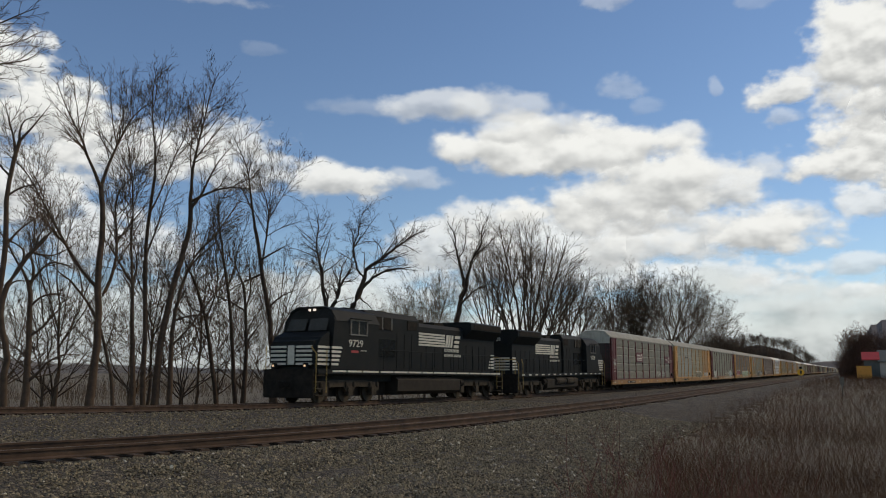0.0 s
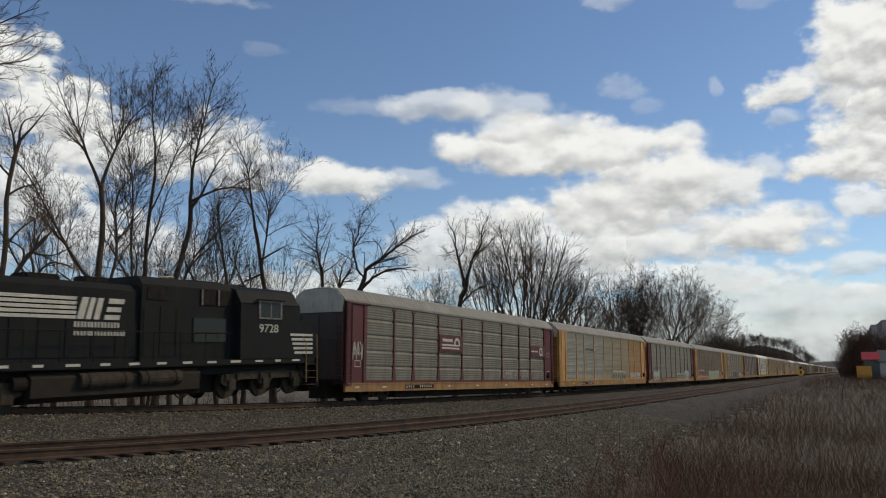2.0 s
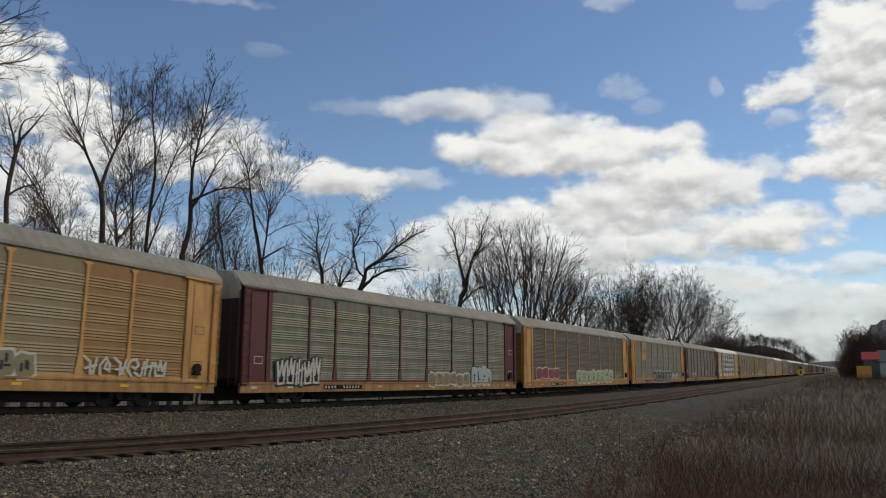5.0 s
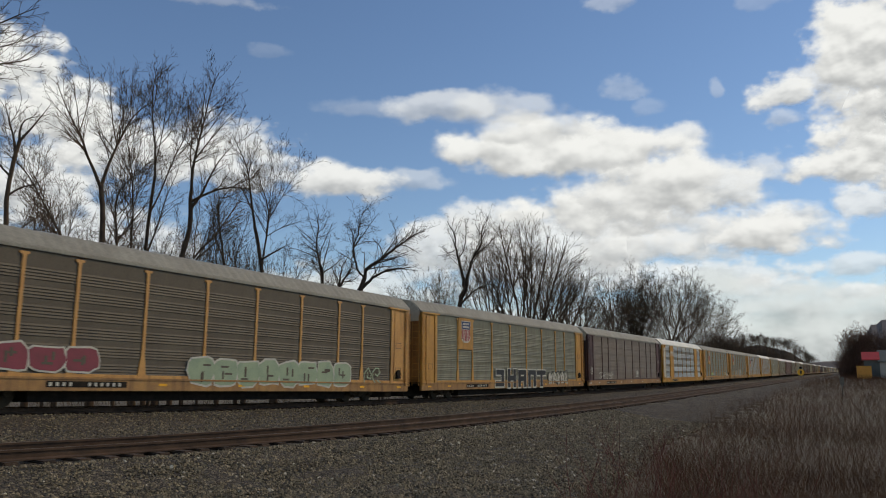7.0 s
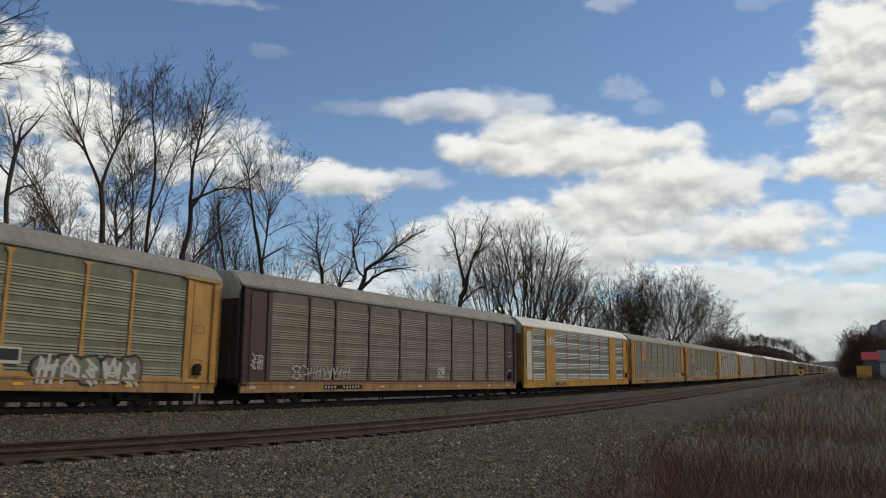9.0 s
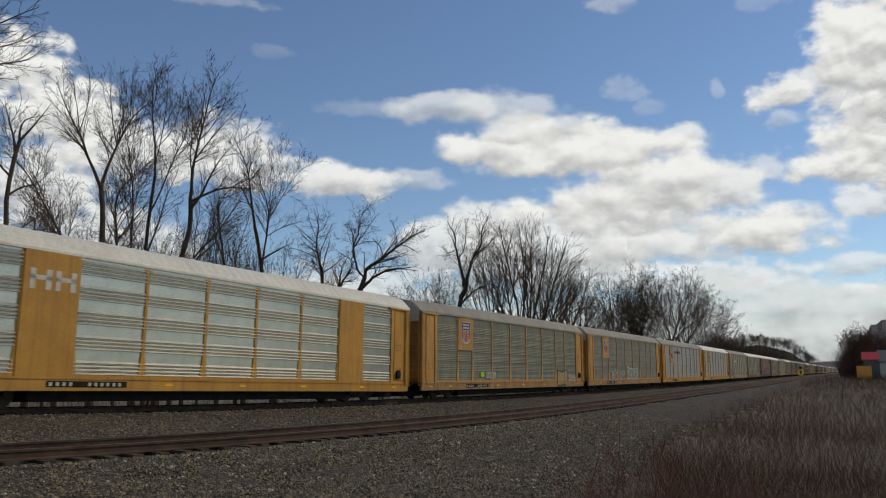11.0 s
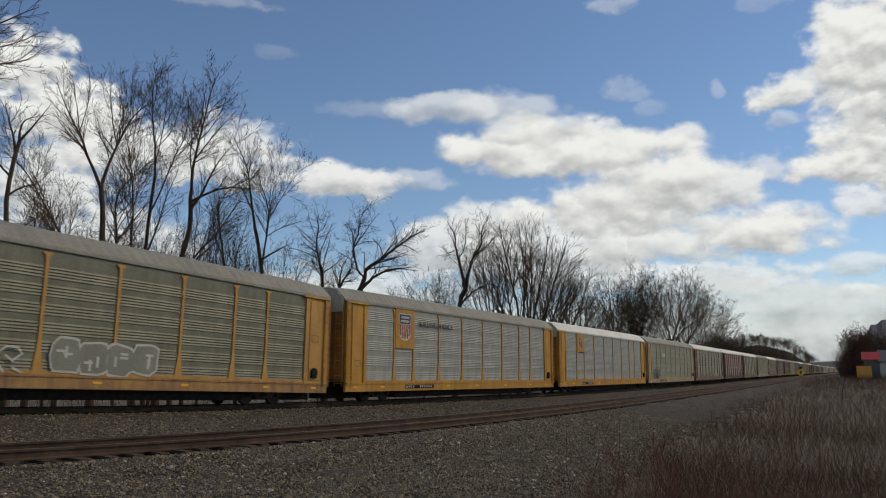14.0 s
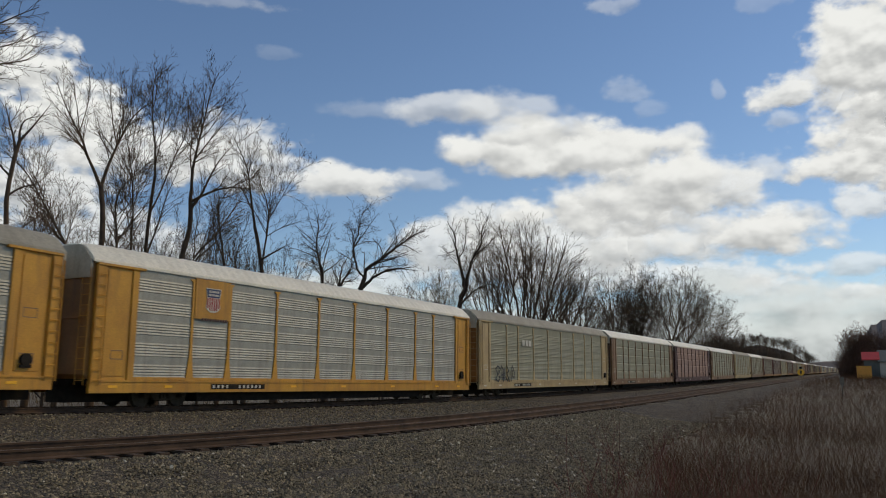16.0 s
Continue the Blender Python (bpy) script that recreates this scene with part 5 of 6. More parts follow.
def autorack(kind, skip=()):
    """A covered car carrier: sill, posts, ribbed panels, end panels, doors, roof, ladders, couplers and two trucks."""
    k = KINDS[kind]
    F, P, R, S = (M[k[c]] for c in ("frame", "panel", "roof", "sill"))
    car = tagged(new("autorack_wagon"), k["label"], "railway wagon", "wagons of the freight train")
    # floor and side sills
    again("underframe", shared("underframe", lambda: box(box(boxed(-13.7, 13.7, -0.5, 0.5, 0.2, 0.95), -13.6, 13.6, -1.5, 1.5, 0.86, 1.0), -8.4, 8.4, -1.2, 1.2, 0.17, 0.88), M["under"]), car)
    for s in (-1, 1):
        turn = pose(0, 0, 0, 0, 0, 0 if s < 0 else 180)
        again("side_sill", shared("side_sill", lambda: box(boxed(-13.62, 13.62, -1.64, -1.5, 0.52, 0.95, bevel=0.015), -13.6, 13.6, -1.67, -1.6, 0.90, 0.965), S), car, turn)
        again("roof_rail", shared("roof_rail", lambda: boxed(-13.65, 13.65, -1.64, -1.5, 4.92, 5.03, bevel=0.012), R), car, turn)
        again("lower_rail", shared("lower_rail", lambda: boxed(-11.95, 11.95, -1.625, -1.55, 0.966, 1.08, bevel=0.01), F), car, turn)
        for a, b in zip(POSTS, POSTS[1:]):
            w = round(b - a - 0.08, 2)
            again("side_panel", shared(("side_panel", w, k["style"]), lambda: corrugated(w, k["style"]), P), car, turn @ pose((a + b) / 2, SIDE, 0))
        pm = shared("post", post_shape, F)
        for x in POSTS[1:-1]:
            again("post", pm, car, turn @ pose(x, SIDE + 0.0, 0))

        flip = Matrix.Diagonal((-1, 1, 1, 1))
        for nm, dims in END_PIECES:
            pm2 = shared(("end_panel",) + dims if nm == "end_panel" else (nm,) + dims, lambda: boxed(*dims, bevel=0.012), F)
            again(nm, pm2, car, turn)
            again(nm, pm2, car, turn @ flip)
        lm = shared("ladder", ladder_shape, F)
        again("ladder", lm, car, turn)
        again("ladder", lm, car, turn @ Matrix.Diagonal((-1, 1, 1, 1)))

    def end_door():
        bm = bmesh.new()
        prism(bm, [(-13.62, 1.0), (-13.74, 1.15), (-13.74, 4.85), (-13.62, 5.0), (-13.5, 5.0), (-13.5, 1.0)], -1.5, 1.5)
        box(bm, -13.78, -13.72, -0.06, 0.06, 1.1, 4.9)
        box(bm, -13.80, -13.70, -1.3, -0.2, 3.05, 3.25)
        return bm
    dm = shared("end_door", end_door, M["end_tan_shaded"] if k["frame"].startswith("yellow") else M["end_soot"])
    again("end_door", dm, car)
    again("end_door", dm, car, Matrix.Diagonal((-1, 1, 1, 1)))
    again("roof", shared("roof", roof_shape, R), car)
    gm = shared("gable", lambda: sweep_x(bmesh.new(), [(-1.52, 4.42), (-1.55, 5.02), (-1.2, 5.42), (-1.04, 5.54), (-0.85, 5.6), (0.85, 5.6), (1.04, 5.54), (1.2, 5.42), (1.55, 5.02), (1.52, 4.42)], -13.82, -13.74), M["gable"])
    again("gable", gm, car)
    again("gable", gm, car, Matrix.Diagonal((-1, 1, 1, 1)))
    cm = shared("coupler", coupler_shape, M["under"])
    again("coupler", cm, car, pose(-13.75, 0, 0))
    again("coupler", cm, car, pose(13.75, 0, 0, 0, 0, 180))
    for x in (-9.9, 9.9):
        tk = new("truck")
        tk.parent = car
        tk.matrix_basis = pose(x, 0, 0)
        fm = shared("side_frame", lambda: truck_frame(1.75), M["dusty"])
        again("side_frame", fm, tk, pose(0, -1.0, 0))
        again("side_frame", fm, tk, pose(0, 1.0, 0, 0, 0, 180))
        wm = shared("wheel", lambda: wheel_shape(0.42), M["dusty"])
        for q in (-0.875, 0.875):
            again("wheel", wm, tk, pose(q, -0.78, 0.425))
            again("wheel", wm, tk, pose(q, 0.78, 0.425, 0, 0, 180))
    # reporting marks too small to read, as bars on the sill
    rng = random.Random(kind)
    bm = bmesh.new()
    box(bm, -8.1, -5.0, -1.648, -1.64, 0.64, 0.84)
    part("mark_panel", bm, M["under"], car)
    bm = bmesh.new()
    for i in range(12):
        if i not in (4, 5):
            box(bm, -8.0 + i * 0.24, -7.9 + i * 0.24, -1.654, -1.648, 0.68, 0.80)
    tagged(part("reporting_mark", bm, M["spray_white"], car), kind="stuff")
    return car


def emblem(car, x, z, w, h, bay, small=False):
    """A painted plate with a blue, red and white shield, as plain shapes."""
    bm = bmesh.new()
    box(bm, bay[0], bay[1], -1.655, -1.60, z - h * 0.8, 4.9)
    part("emblem_plate", bm, M["yellow_new"] if "silver" in car["label"] else M["yellow"], car)
    part("shield", plate(bmesh.new(), [(x + a, z + b) for a, b in shield_shape(w, h, 0.0, 1.0)], -1.655), M["white"], car, "white shield of the emblem")
    part("shield_top", plate(bmesh.new(), [(x + a * 0.93, z + b) for a, b in shield_shape(w, h, 0.62, 0.97)], -1.667, 0.008), M["blue"], car, "blue field of the emblem")
    for i in range(6):
        q = x - w * 0.375 + i * w * 0.15
        foot = min((t / 100 for t in range(4, 60) if shield_half(w, t / 100) > abs(q - x) + w * 0.07), default=0.3)
        part("shield_stripe", plate(bmesh.new(), [(q - w * 0.042, z + h * (foot - 0.47)), (q + w * 0.042, z + h * (foot - 0.47)), (q + w * 0.042, z + h * 0.1), (q - w * 0.042, z + h * 0.1)], -1.667, 0.008), M["red"], car)
    for r in (0.22, 0.36):
        bm = bmesh.new()
        for i in range(6):
            a = x - w * 0.33 + i * w * 0.115
            plate(bm, [(a, z + h * (r - 0.04)), (a + w * 0.08, z + h * (r - 0.04)), (a + w * 0.08, z + h * (r + 0.045)), (a, z + h * (r + 0.045))], -1.675, 0.005)
        tagged(part("shield_word", bm, M["white"], car), kind="stuff")


def tag_paint(car, x0, x1, z0, z1, letters, seed, fill=None, line="spray_white", width=0.12, edge=None):
    """Sprayed graffiti: plump filled letters with an outline and inner strokes, or strokes alone; it spells nothing."""
    if fill:
        rng = random.Random(seed + 1)
        w = (x1 - x0) / letters
        rim, body, inner = bmesh.new(), bmesh.new(), bmesh.new()
        for i in range(letters):
            cx, cz = x0 + (i + 0.5) * w, (z0 + z1) / 2 + rng.uniform(-0.05, 0.05)
            rx, rz = w * 0.53, (z1 - z0) / 2 * rng.uniform(0.92, 1.08)
            shape = []
            for k in range(14):
                a = math.tau * k / 14
                q = rng.uniform(0.86, 1.1)
                c, d = math.cos(a), math.sin(a)
                shape.append((math.copysign(abs(c) ** 0.6, c) * q, math.copysign(abs(d) ** 0.6, d) * q))
            lift = 0.0008 * (i % 2)
            prism(rim, [(cx + u * (rx + width * 0.55), cz + v * (rz + width * 0.55)) for u, v in shape], -1.646 - lift, -1.63)
            prism(body, [(cx + u * (rx - width * 0.15), cz + v * (rz - width * 0.3)) for u, v in shape], -1.652 - lift, -1.645)
            for k in range(3):
                u, v = rng.uniform(-0.4, 0.4), rng.uniform(-0.5, 0.45)
                if rng.random() < 0.5:
                    box(inner, cx + u * rx - 0.05, cx + u * rx + 0.05, -1.657 - 0.001 * k, -1.652, cz + v * rz - rz * 0.32, cz + v * rz + rz * 0.32)
                else:
                    box(inner, cx + u * rx - rx * 0.3, cx + u * rx + rx * 0.3, -1.657 - 0.001 * k, -1.652, cz + v * rz - 0.04, cz + v * rz + 0.04)
        for name, bm, m in (("graffiti_outline", rim, line), ("graffiti_fill", body, fill), ("graffiti_strokes", inner, edge or line)):
            tagged(part(name, bm, M[m], car), kind="stuff")
        return
    tagged(part("graffiti", scrawl(bmesh.new(), x0, x1, z0, z1, -1.66, letters, seed, width), M[line], car, "spray-painted graffiti strokes"), kind="stuff")
    if edge:
        tagged(part("graffiti_edge", scrawl(bmesh.new(), x0 + 0.05, x1, z0, z1, -1.666, letters, seed, width * 0.4), M[edge], car), kind="stuff")


BLOCKS = {
    "J": [[(0.1, 0.94), (0.72, 0.94), (0.72, 0.08), (0.0, 0.08)]],
    "H": [[(0.14, 0.0), (0.14, 1.0)], [(0.86, 0.0), (0.86, 1.0)], [(0.14, 0.5), (0.86, 0.5)]],
    "A": [[(0.12, 0.0), (0.12, 0.94), (0.88, 0.94), (0.88, 0.0)], [(0.12, 0.45), (0.88, 0.45)]],
    "N": [[(0.12, 0.0), (0.12, 0.94), (0.88, 0.94), (0.88, 0.0)]],
    "T": [[(0.0, 0.94), (1.0, 0.94)], [(0.5, 0.94), (0.5, 0.0)]]}


def block_letters(car, word, x0, x1, z0, z1, width):
    """Sprayed block capitals: dark strokes on a wider white outline."""
    w = (x1 - x0) / len(word)
    for name, wide, y, material, drop in (("graffiti_edge", width + 0.17, -1.655, M["spray_white"], 0.04), ("graffiti", width, -1.664, M["spray_black"], 0.0)):
        bm = bmesh.new()
        n = 0
        for k, ch in enumerate(word):
            for line in BLOCKS[ch]:
                pts = [(x0 + k * w + w * (0.12 + 0.72 * a), z0 + (z1 - z0) * b) for a, b in line]
                for p, q in zip(pts, pts[1:]):
                    n += 1
                    h = wide / 2
                    box(bm, min(p[0], q[0]) - h, max(p[0], q[0]) + h, y - 0.004 - 0.0003 * n, y, min(p[1], q[1]) - h * 0.8 - drop, max(p[1], q[1]) + h * 0.8)
        part(name, bm, material, car)["kind"] = "stuff"


def bars_text(car, x0, x1, z, h, material, n, y=-1.66):
    bm = bmesh.new()
    w = (x1 - x0) / n
    for i in range(n):
        box(bm, x0 + i * w, x0 + i * w + w * 0.72, y - 0.006, y, z, z + h)
    tagged(part("painted_word", bm, material, car), kind="stuff")


CARS = []
PLAN = ("maroon_rows", "yellow_faded", "maroon_grey", "yellow_dark", "yellow_grey", "brown_old", "yellow_silver", "yellow_grey", "yellow_grey", "yellow_bright", "yellow_white_roof",
        "pale_dusty", "grey_white_roof", "pink", "grey_white_roof", "pale_dusty", "grey_white_roof", "maroon_grey", "brown_old", "pale_dusty", "maroon_grey", "grey_white_roof", "pale_dusty",
        "yellow_faded", "pink", "brown_old", "pale_dusty", "maroon_grey", "grey_white_roof", "pale_dusty", "maroon_grey", "yellow_dark")
for kind in PLAN:
    CARS.append(autorack(kind))



def far_autorack(kind):
    """A wagon that stays far down the line: the same outline with its sides, roof and ends in fewer pieces."""
    k = KINDS[kind]
    F, P, R, S = (M[k[c]] for c in ("frame", "panel", "roof", "sill"))
    car = tagged(new("autorack_wagon"), k["label"], "railway wagon", "wagons of the freight train")
    again("underframe", MESHES[("underframe", "under")], car)
    again("roof", shared("plain_roof", lambda: roof_shape(ribs=False), R), car)
    for s in (0, 180):
        turn = pose(0, 0, 0, 0, 0, s)
        again("side_sill", shared("side_sill", lambda: None, S), car, turn)
        again("side_wall", shared(("side_wall", k["style"]), lambda: corrugated(23.9, k["style"]), P), car, turn @ pose(0, SIDE, 0))
        pm = shared("post", post_shape, F)
        for x in POSTS[1:-1:2]:
            again("post", pm, car, turn @ pose(x, SIDE + 0.0, 0))
        em = shared(("end_panel",) + END_PIECES[0][1], lambda: None, F)
        again("end_panel", em, car, turn)
        again("end_panel", em, car, turn @ Matrix.Diagonal((-1, 1, 1, 1)))
    dm = shared("end_door", lambda: None, M["end_tan_shaded"] if k["frame"].startswith("yellow") else M["end_soot"])
    again("end_door", dm, car)
    again("end_door", dm, car, Matrix.Diagonal((-1, 1, 1, 1)))
    wm = MESHES[("wheel", "dusty")]
    for x in (-10.8, -9.0, 9.0, 10.8):
        again("wheel", wm, car, pose(x, -0.78, 0.425))
        again("wheel", wm, car, pose(x, 0.78, 0.425, 0, 0, 180))
    return car


for i in range(30):
    CARS.append(far_autorack(("pale_dusty", "brown_old", "grey_white_roof", "maroon_grey", "pale_dusty", "pink", "yellow_faded")[i * 3 % 7]))

M["galv_cool"] = mat("galv_cool", (0.29, 0.295, 0.265), 0.6, 0.15, col2=(0.22, 0.22, 0.19), scale=0.7, fine=14, streak=(0.2, 0.17, 0.11), streak_amt=0.4)
M["stain_light"] = mat("stain_light", (0.26, 0.255, 0.2), 0.65, 0.1, col2=(0.24, 0.21, 0.14), scale=0.5, fine=14, streak=(0.28, 0.2, 0.1), streak_amt=0.5)
M["stain_mid"] = mat("stain_mid", (0.28, 0.255, 0.17), 0.65, 0.1, col2=(0.26, 0.19, 0.1), scale=0.5, fine=14, streak=(0.3, 0.17, 0.065), streak_amt=0.5)
M["stain_deep"] = mat("stain_deep", (0.32, 0.22, 0.1), 0.7, 0.05, col2=(0.29, 0.15, 0.055), scale=0.5, fine=14, streak=(0.3, 0.15, 0.05), streak_amt=0.6)


def rusty(car, kind):
    """The near side's panels, more and more rust-stained towards the wagon's rear."""
    bays = list(zip(POSTS, POSTS[1:]))
    near = [o for o in car.children if o.name.startswith("side_panel") and o.matrix_basis.translation.y < 0]
    kinds = ("galv_cool", "galv_cool", "galv_cool", "galv_cool", "stain_light", "stain_light", "stain_mid", "stain_deep", "stain_deep")
    for (a, b), o, m in zip(bays, near, kinds):
        w = round(b - a - 0.08, 2)
        o.data = shared(("side_panel", w, KINDS[kind]["style"]), lambda: corrugated(w, KINDS[kind]["style"]), M[m])


rusty(CARS[1], "yellow_faded")


def placard_shape():
    """A thin welded frame that holds cards."""
    bm = boxed(-0.26, 0.26, -1.632, -1.62, -0.16, -0.13)
    box(bm, -0.26, 0.26, -1.632, -1.62, 0.13, 0.16)
    box(bm, -0.26, -0.235, -1.632, -1.62, -0.13, 0.13)
    return box(bm, 0.235, 0.26, -1.632, -1.62, -0.13, 0.13)


rng = random.Random(11)
for car in CARS[:16]:
    yellowish = "yellow" in car["label"]
    mk = shared("reflector", lambda: boxed(-0.18, 0.18, -1.652, -1.64, 0.70, 0.79), M["marker"] if yellowish else M["white"])
    for x in (-12.6, -10.2, -3.4, 0.6, 4.9, 9.4, 12.4):
        again("reflector", mk, car, pose(x + rng.uniform(-0.3, 0.3), 0, 0))
    pk = shared("placard", placard_shape, M["rust_frame"] if yellowish else M["spray_white"])
    for x, z in ((-12.6, 1.9), (12.6, 1.55), (12.6, 2.9)):
        again("placard", pk, car, pose(x, 0, z + rng.uniform(-0.1, 0.1)))
    rk = shared("brake_wheel", lambda: rod(boxed(12.35, 12.75, -1.72, -1.62, 1.2, 1.3), (12.55, -1.74, 1.45), (12.55, -1.64, 1.45), 0.2, 14), M["under"])
    again("brake_wheel", rk, car)

# emblems and graffiti, wagon by wagon
c = CARS[0]
part("logo_panel", boxed(-4.32, -1.49, -1.66, -1.6, 2.75, 3.75), M["maroon"], c, "maroon panel with a plain white emblem")
bm = bmesh.new()
for z in (2.92, 3.1):
    box(bm, -4.1, -1.9, -1.668, -1.66, z, z + 0.1)
box(bm, -4.0, -2.75, -1.668, -1.66, 3.35, 3.52)
for i in range(8):
    a = math.pi * i / 7
    box(bm, -2.2 + 0.3 * math.cos(a) - 0.08, -2.2 + 0.3 * math.cos(a) + 0.08, -1.669, -1.66, 3.22 + 0.32 * math.sin(a) - 0.08, 3.22 + 0.32 * math.sin(a) + 0.08)
part("logo", bm, M["white"], c, "plain white emblem")
part("logo_panel", boxed(9.28, 11.85, -1.66, -1.6, 2.75, 3.55), M["maroon"], c)
bm = bmesh.new()
box(bm, 9.3, 10.5, -1.668, -1.66, 3.1, 3.2)
for i in range(12):
    a = math.tau * i / 12
    box(bm, 11.1 + 0.24 * math.cos(a) - 0.07, 11.1 + 0.24 * math.cos(a) + 0.07, -1.669, -1.66, 3.15 + 0.26 * math.sin(a) - 0.07, 3.15 + 0.26 * math.sin(a) + 0.07)
box(bm, 11.15, 11.45, -1.67, -1.66, 2.85, 2.95)
part("logo", bm, M["white"], c)
tag_paint(c, -13.1, -12.2, 2.1, 3.1, 3, 3, width=0.05)
tag_paint(c, 4.3, 6.6, 1.2, 1.75, 5, 31, width=0.025)
tag_paint(c, 7.2, 8.8, 1.3, 1.8, 3, 32, width=0.025)
c = CARS[1]
tag_paint(c, 1.2, 5.6, 0.95, 1.75, 6, 5, fill="stain_light", width=0.1, edge="spray_black")
tag_paint(c, 7.3, 11.0, 1.1, 1.7, 6, 6, width=0.09)
bars_text(c, -7.0, -4.5, 3.55, 0.2, M["galv_dark"], 8)
c = CARS[2]
tag_paint(c, 1.6, 6.6, 0.75, 1.5, 6, 7, fill="stain_light", line="spray_white", width=0.1, edge="galv_brown")
tag_paint(c, 6.9, 9.6, 0.7, 1.85, 4, 37, fill="spray_blue", line="spray_white", width=0.1, edge="spray_black")
tag_paint(c, -11.5, -8.4, 0.85, 2.1, 5, 8, line="spray_black", width=0.24, edge="spray_white")
c = CARS[3]
tag_paint(c, -11.3, -6.2, 1.1, 1.95, 4, 9, fill="spray_red", line="spray_white", width=0.08, edge="galv_dark")
tag_paint(c, -2.2, 8.2, 0.75, 1.85, 8, 10, fill="spray_green", line="spray_white", width=0.09, edge="galv_dark")
tag_paint(c, 9.3, 10.9, 0.95, 1.8, 2, 34, line="spray_green", width=0.07)
c = CARS[4]
emblem(c, -8.23, 4.05, 1.25, 1.35, (-9.16, -7.29))
block_letters(c, "JHANT", -3.95, 5.05, 0.76, 1.66, 0.42)
tag_paint(c, 5.5, 9.8, 0.8, 1.7, 5, 27, fill="galv_dull", line="spray_black", width=0.1, edge="spray_white")
tag_paint(c, 5.6, 9.8, 0.8, 1.7, 5, 29, line="spray_white", width=0.12)
c = CARS[5]
tag_paint(c, -10.5, -6.0, 1.1, 1.8, 6, 13, width=0.04)
tag_paint(c, 2.5, 3.4, 1.2, 1.9, 2, 14, width=0.06)
tag_paint(c, -13.1, -12.3, 1.5, 2.2, 2, 15, width=0.05)
c = CARS[6]
part("yellow_panel", boxed(-9.22, -7.23, -1.67, -1.6, 0.96, 4.93), M["yellow_new"], c)
part("yellow_panel", boxed(7.23, 9.22, -1.67, -1.6, 0.96, 4.93), M["yellow_new"], c)
part("white_strip", boxed(-13.2, -12.2, -1.68, -1.6, 1.1, 4.6), M["white"], c)
bm = bmesh.new()
for x in (-9.0, -8.1):
    box(bm, x, x + 0.75, -1.677, -1.67, 4.0, 4.15)
    box(bm, x, x + 0.18, -1.677, -1.67, 3.7, 4.35)
    box(bm, x + 0.55, x + 0.75, -1.677, -1.67, 3.7, 4.35)
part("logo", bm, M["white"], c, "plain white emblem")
c = CARS[7]
emblem(c, -8.23, 4.0, 1.2, 1.35, (-9.16, -7.29))
part("lime_patch", boxed(-6.15, -5.65, -1.66, -1.61, 1.3, 1.6), M["lime"], c)
tag_paint(c, 7.5, 9.6, 0.62, 1.75, 4, 16, fill="yellow_pale", line="spray_black", width=0.13, edge="yellow")
tag_paint(c, 10.0, 11.6, 0.95, 1.5, 4, 20, width=0.05)
tag_paint(c, -5.4, -3.9, 1.2, 1.7, 3, 21, width=0.05)
c = CARS[8]
emblem(c, -8.23, 4.0, 1.1, 1.25, (-9.16, -7.29))
tag_paint(c, -6.7, -1.9, 1.0, 1.95, 5, 17, line="spray_white", width=0.07)
tag_paint(c, -1.0, 3.3, 1.0, 2.1, 4, 22, fill="galv_cool", line="spray_white", width=0.1)
c = CARS[9]
emblem(c, -8.23, 3.95, 1.25, 1.45, (-9.16, -7.29))
lettering("BUILDING AMERICA", 0.45, M["spray_black"], c, pose(-6.75, -1.648, 4.05, 90), "black painted words")
c = CARS[10]
emblem(c, -8.23, 4.1, 0.8, 0.95, (-9.16, -7.29))
bars_text(c, -8.8, -7.4, 3.28, 0.1, M["brown"], 10, y=-1.66)
c = CARS[11]
bars_text(c, -6.6, -4.8, 3.5, 0.4, M["spray_white"], 3)
tag_paint(c, -11.2, -8.0, 1.0, 2.2, 4, 18, line="spray_black", width=0.1)
c = CARS[12]
tag_paint(c, 3.0, 7.0, 1.0, 1.6, 4, 19, line="spray_white", width=0.06)


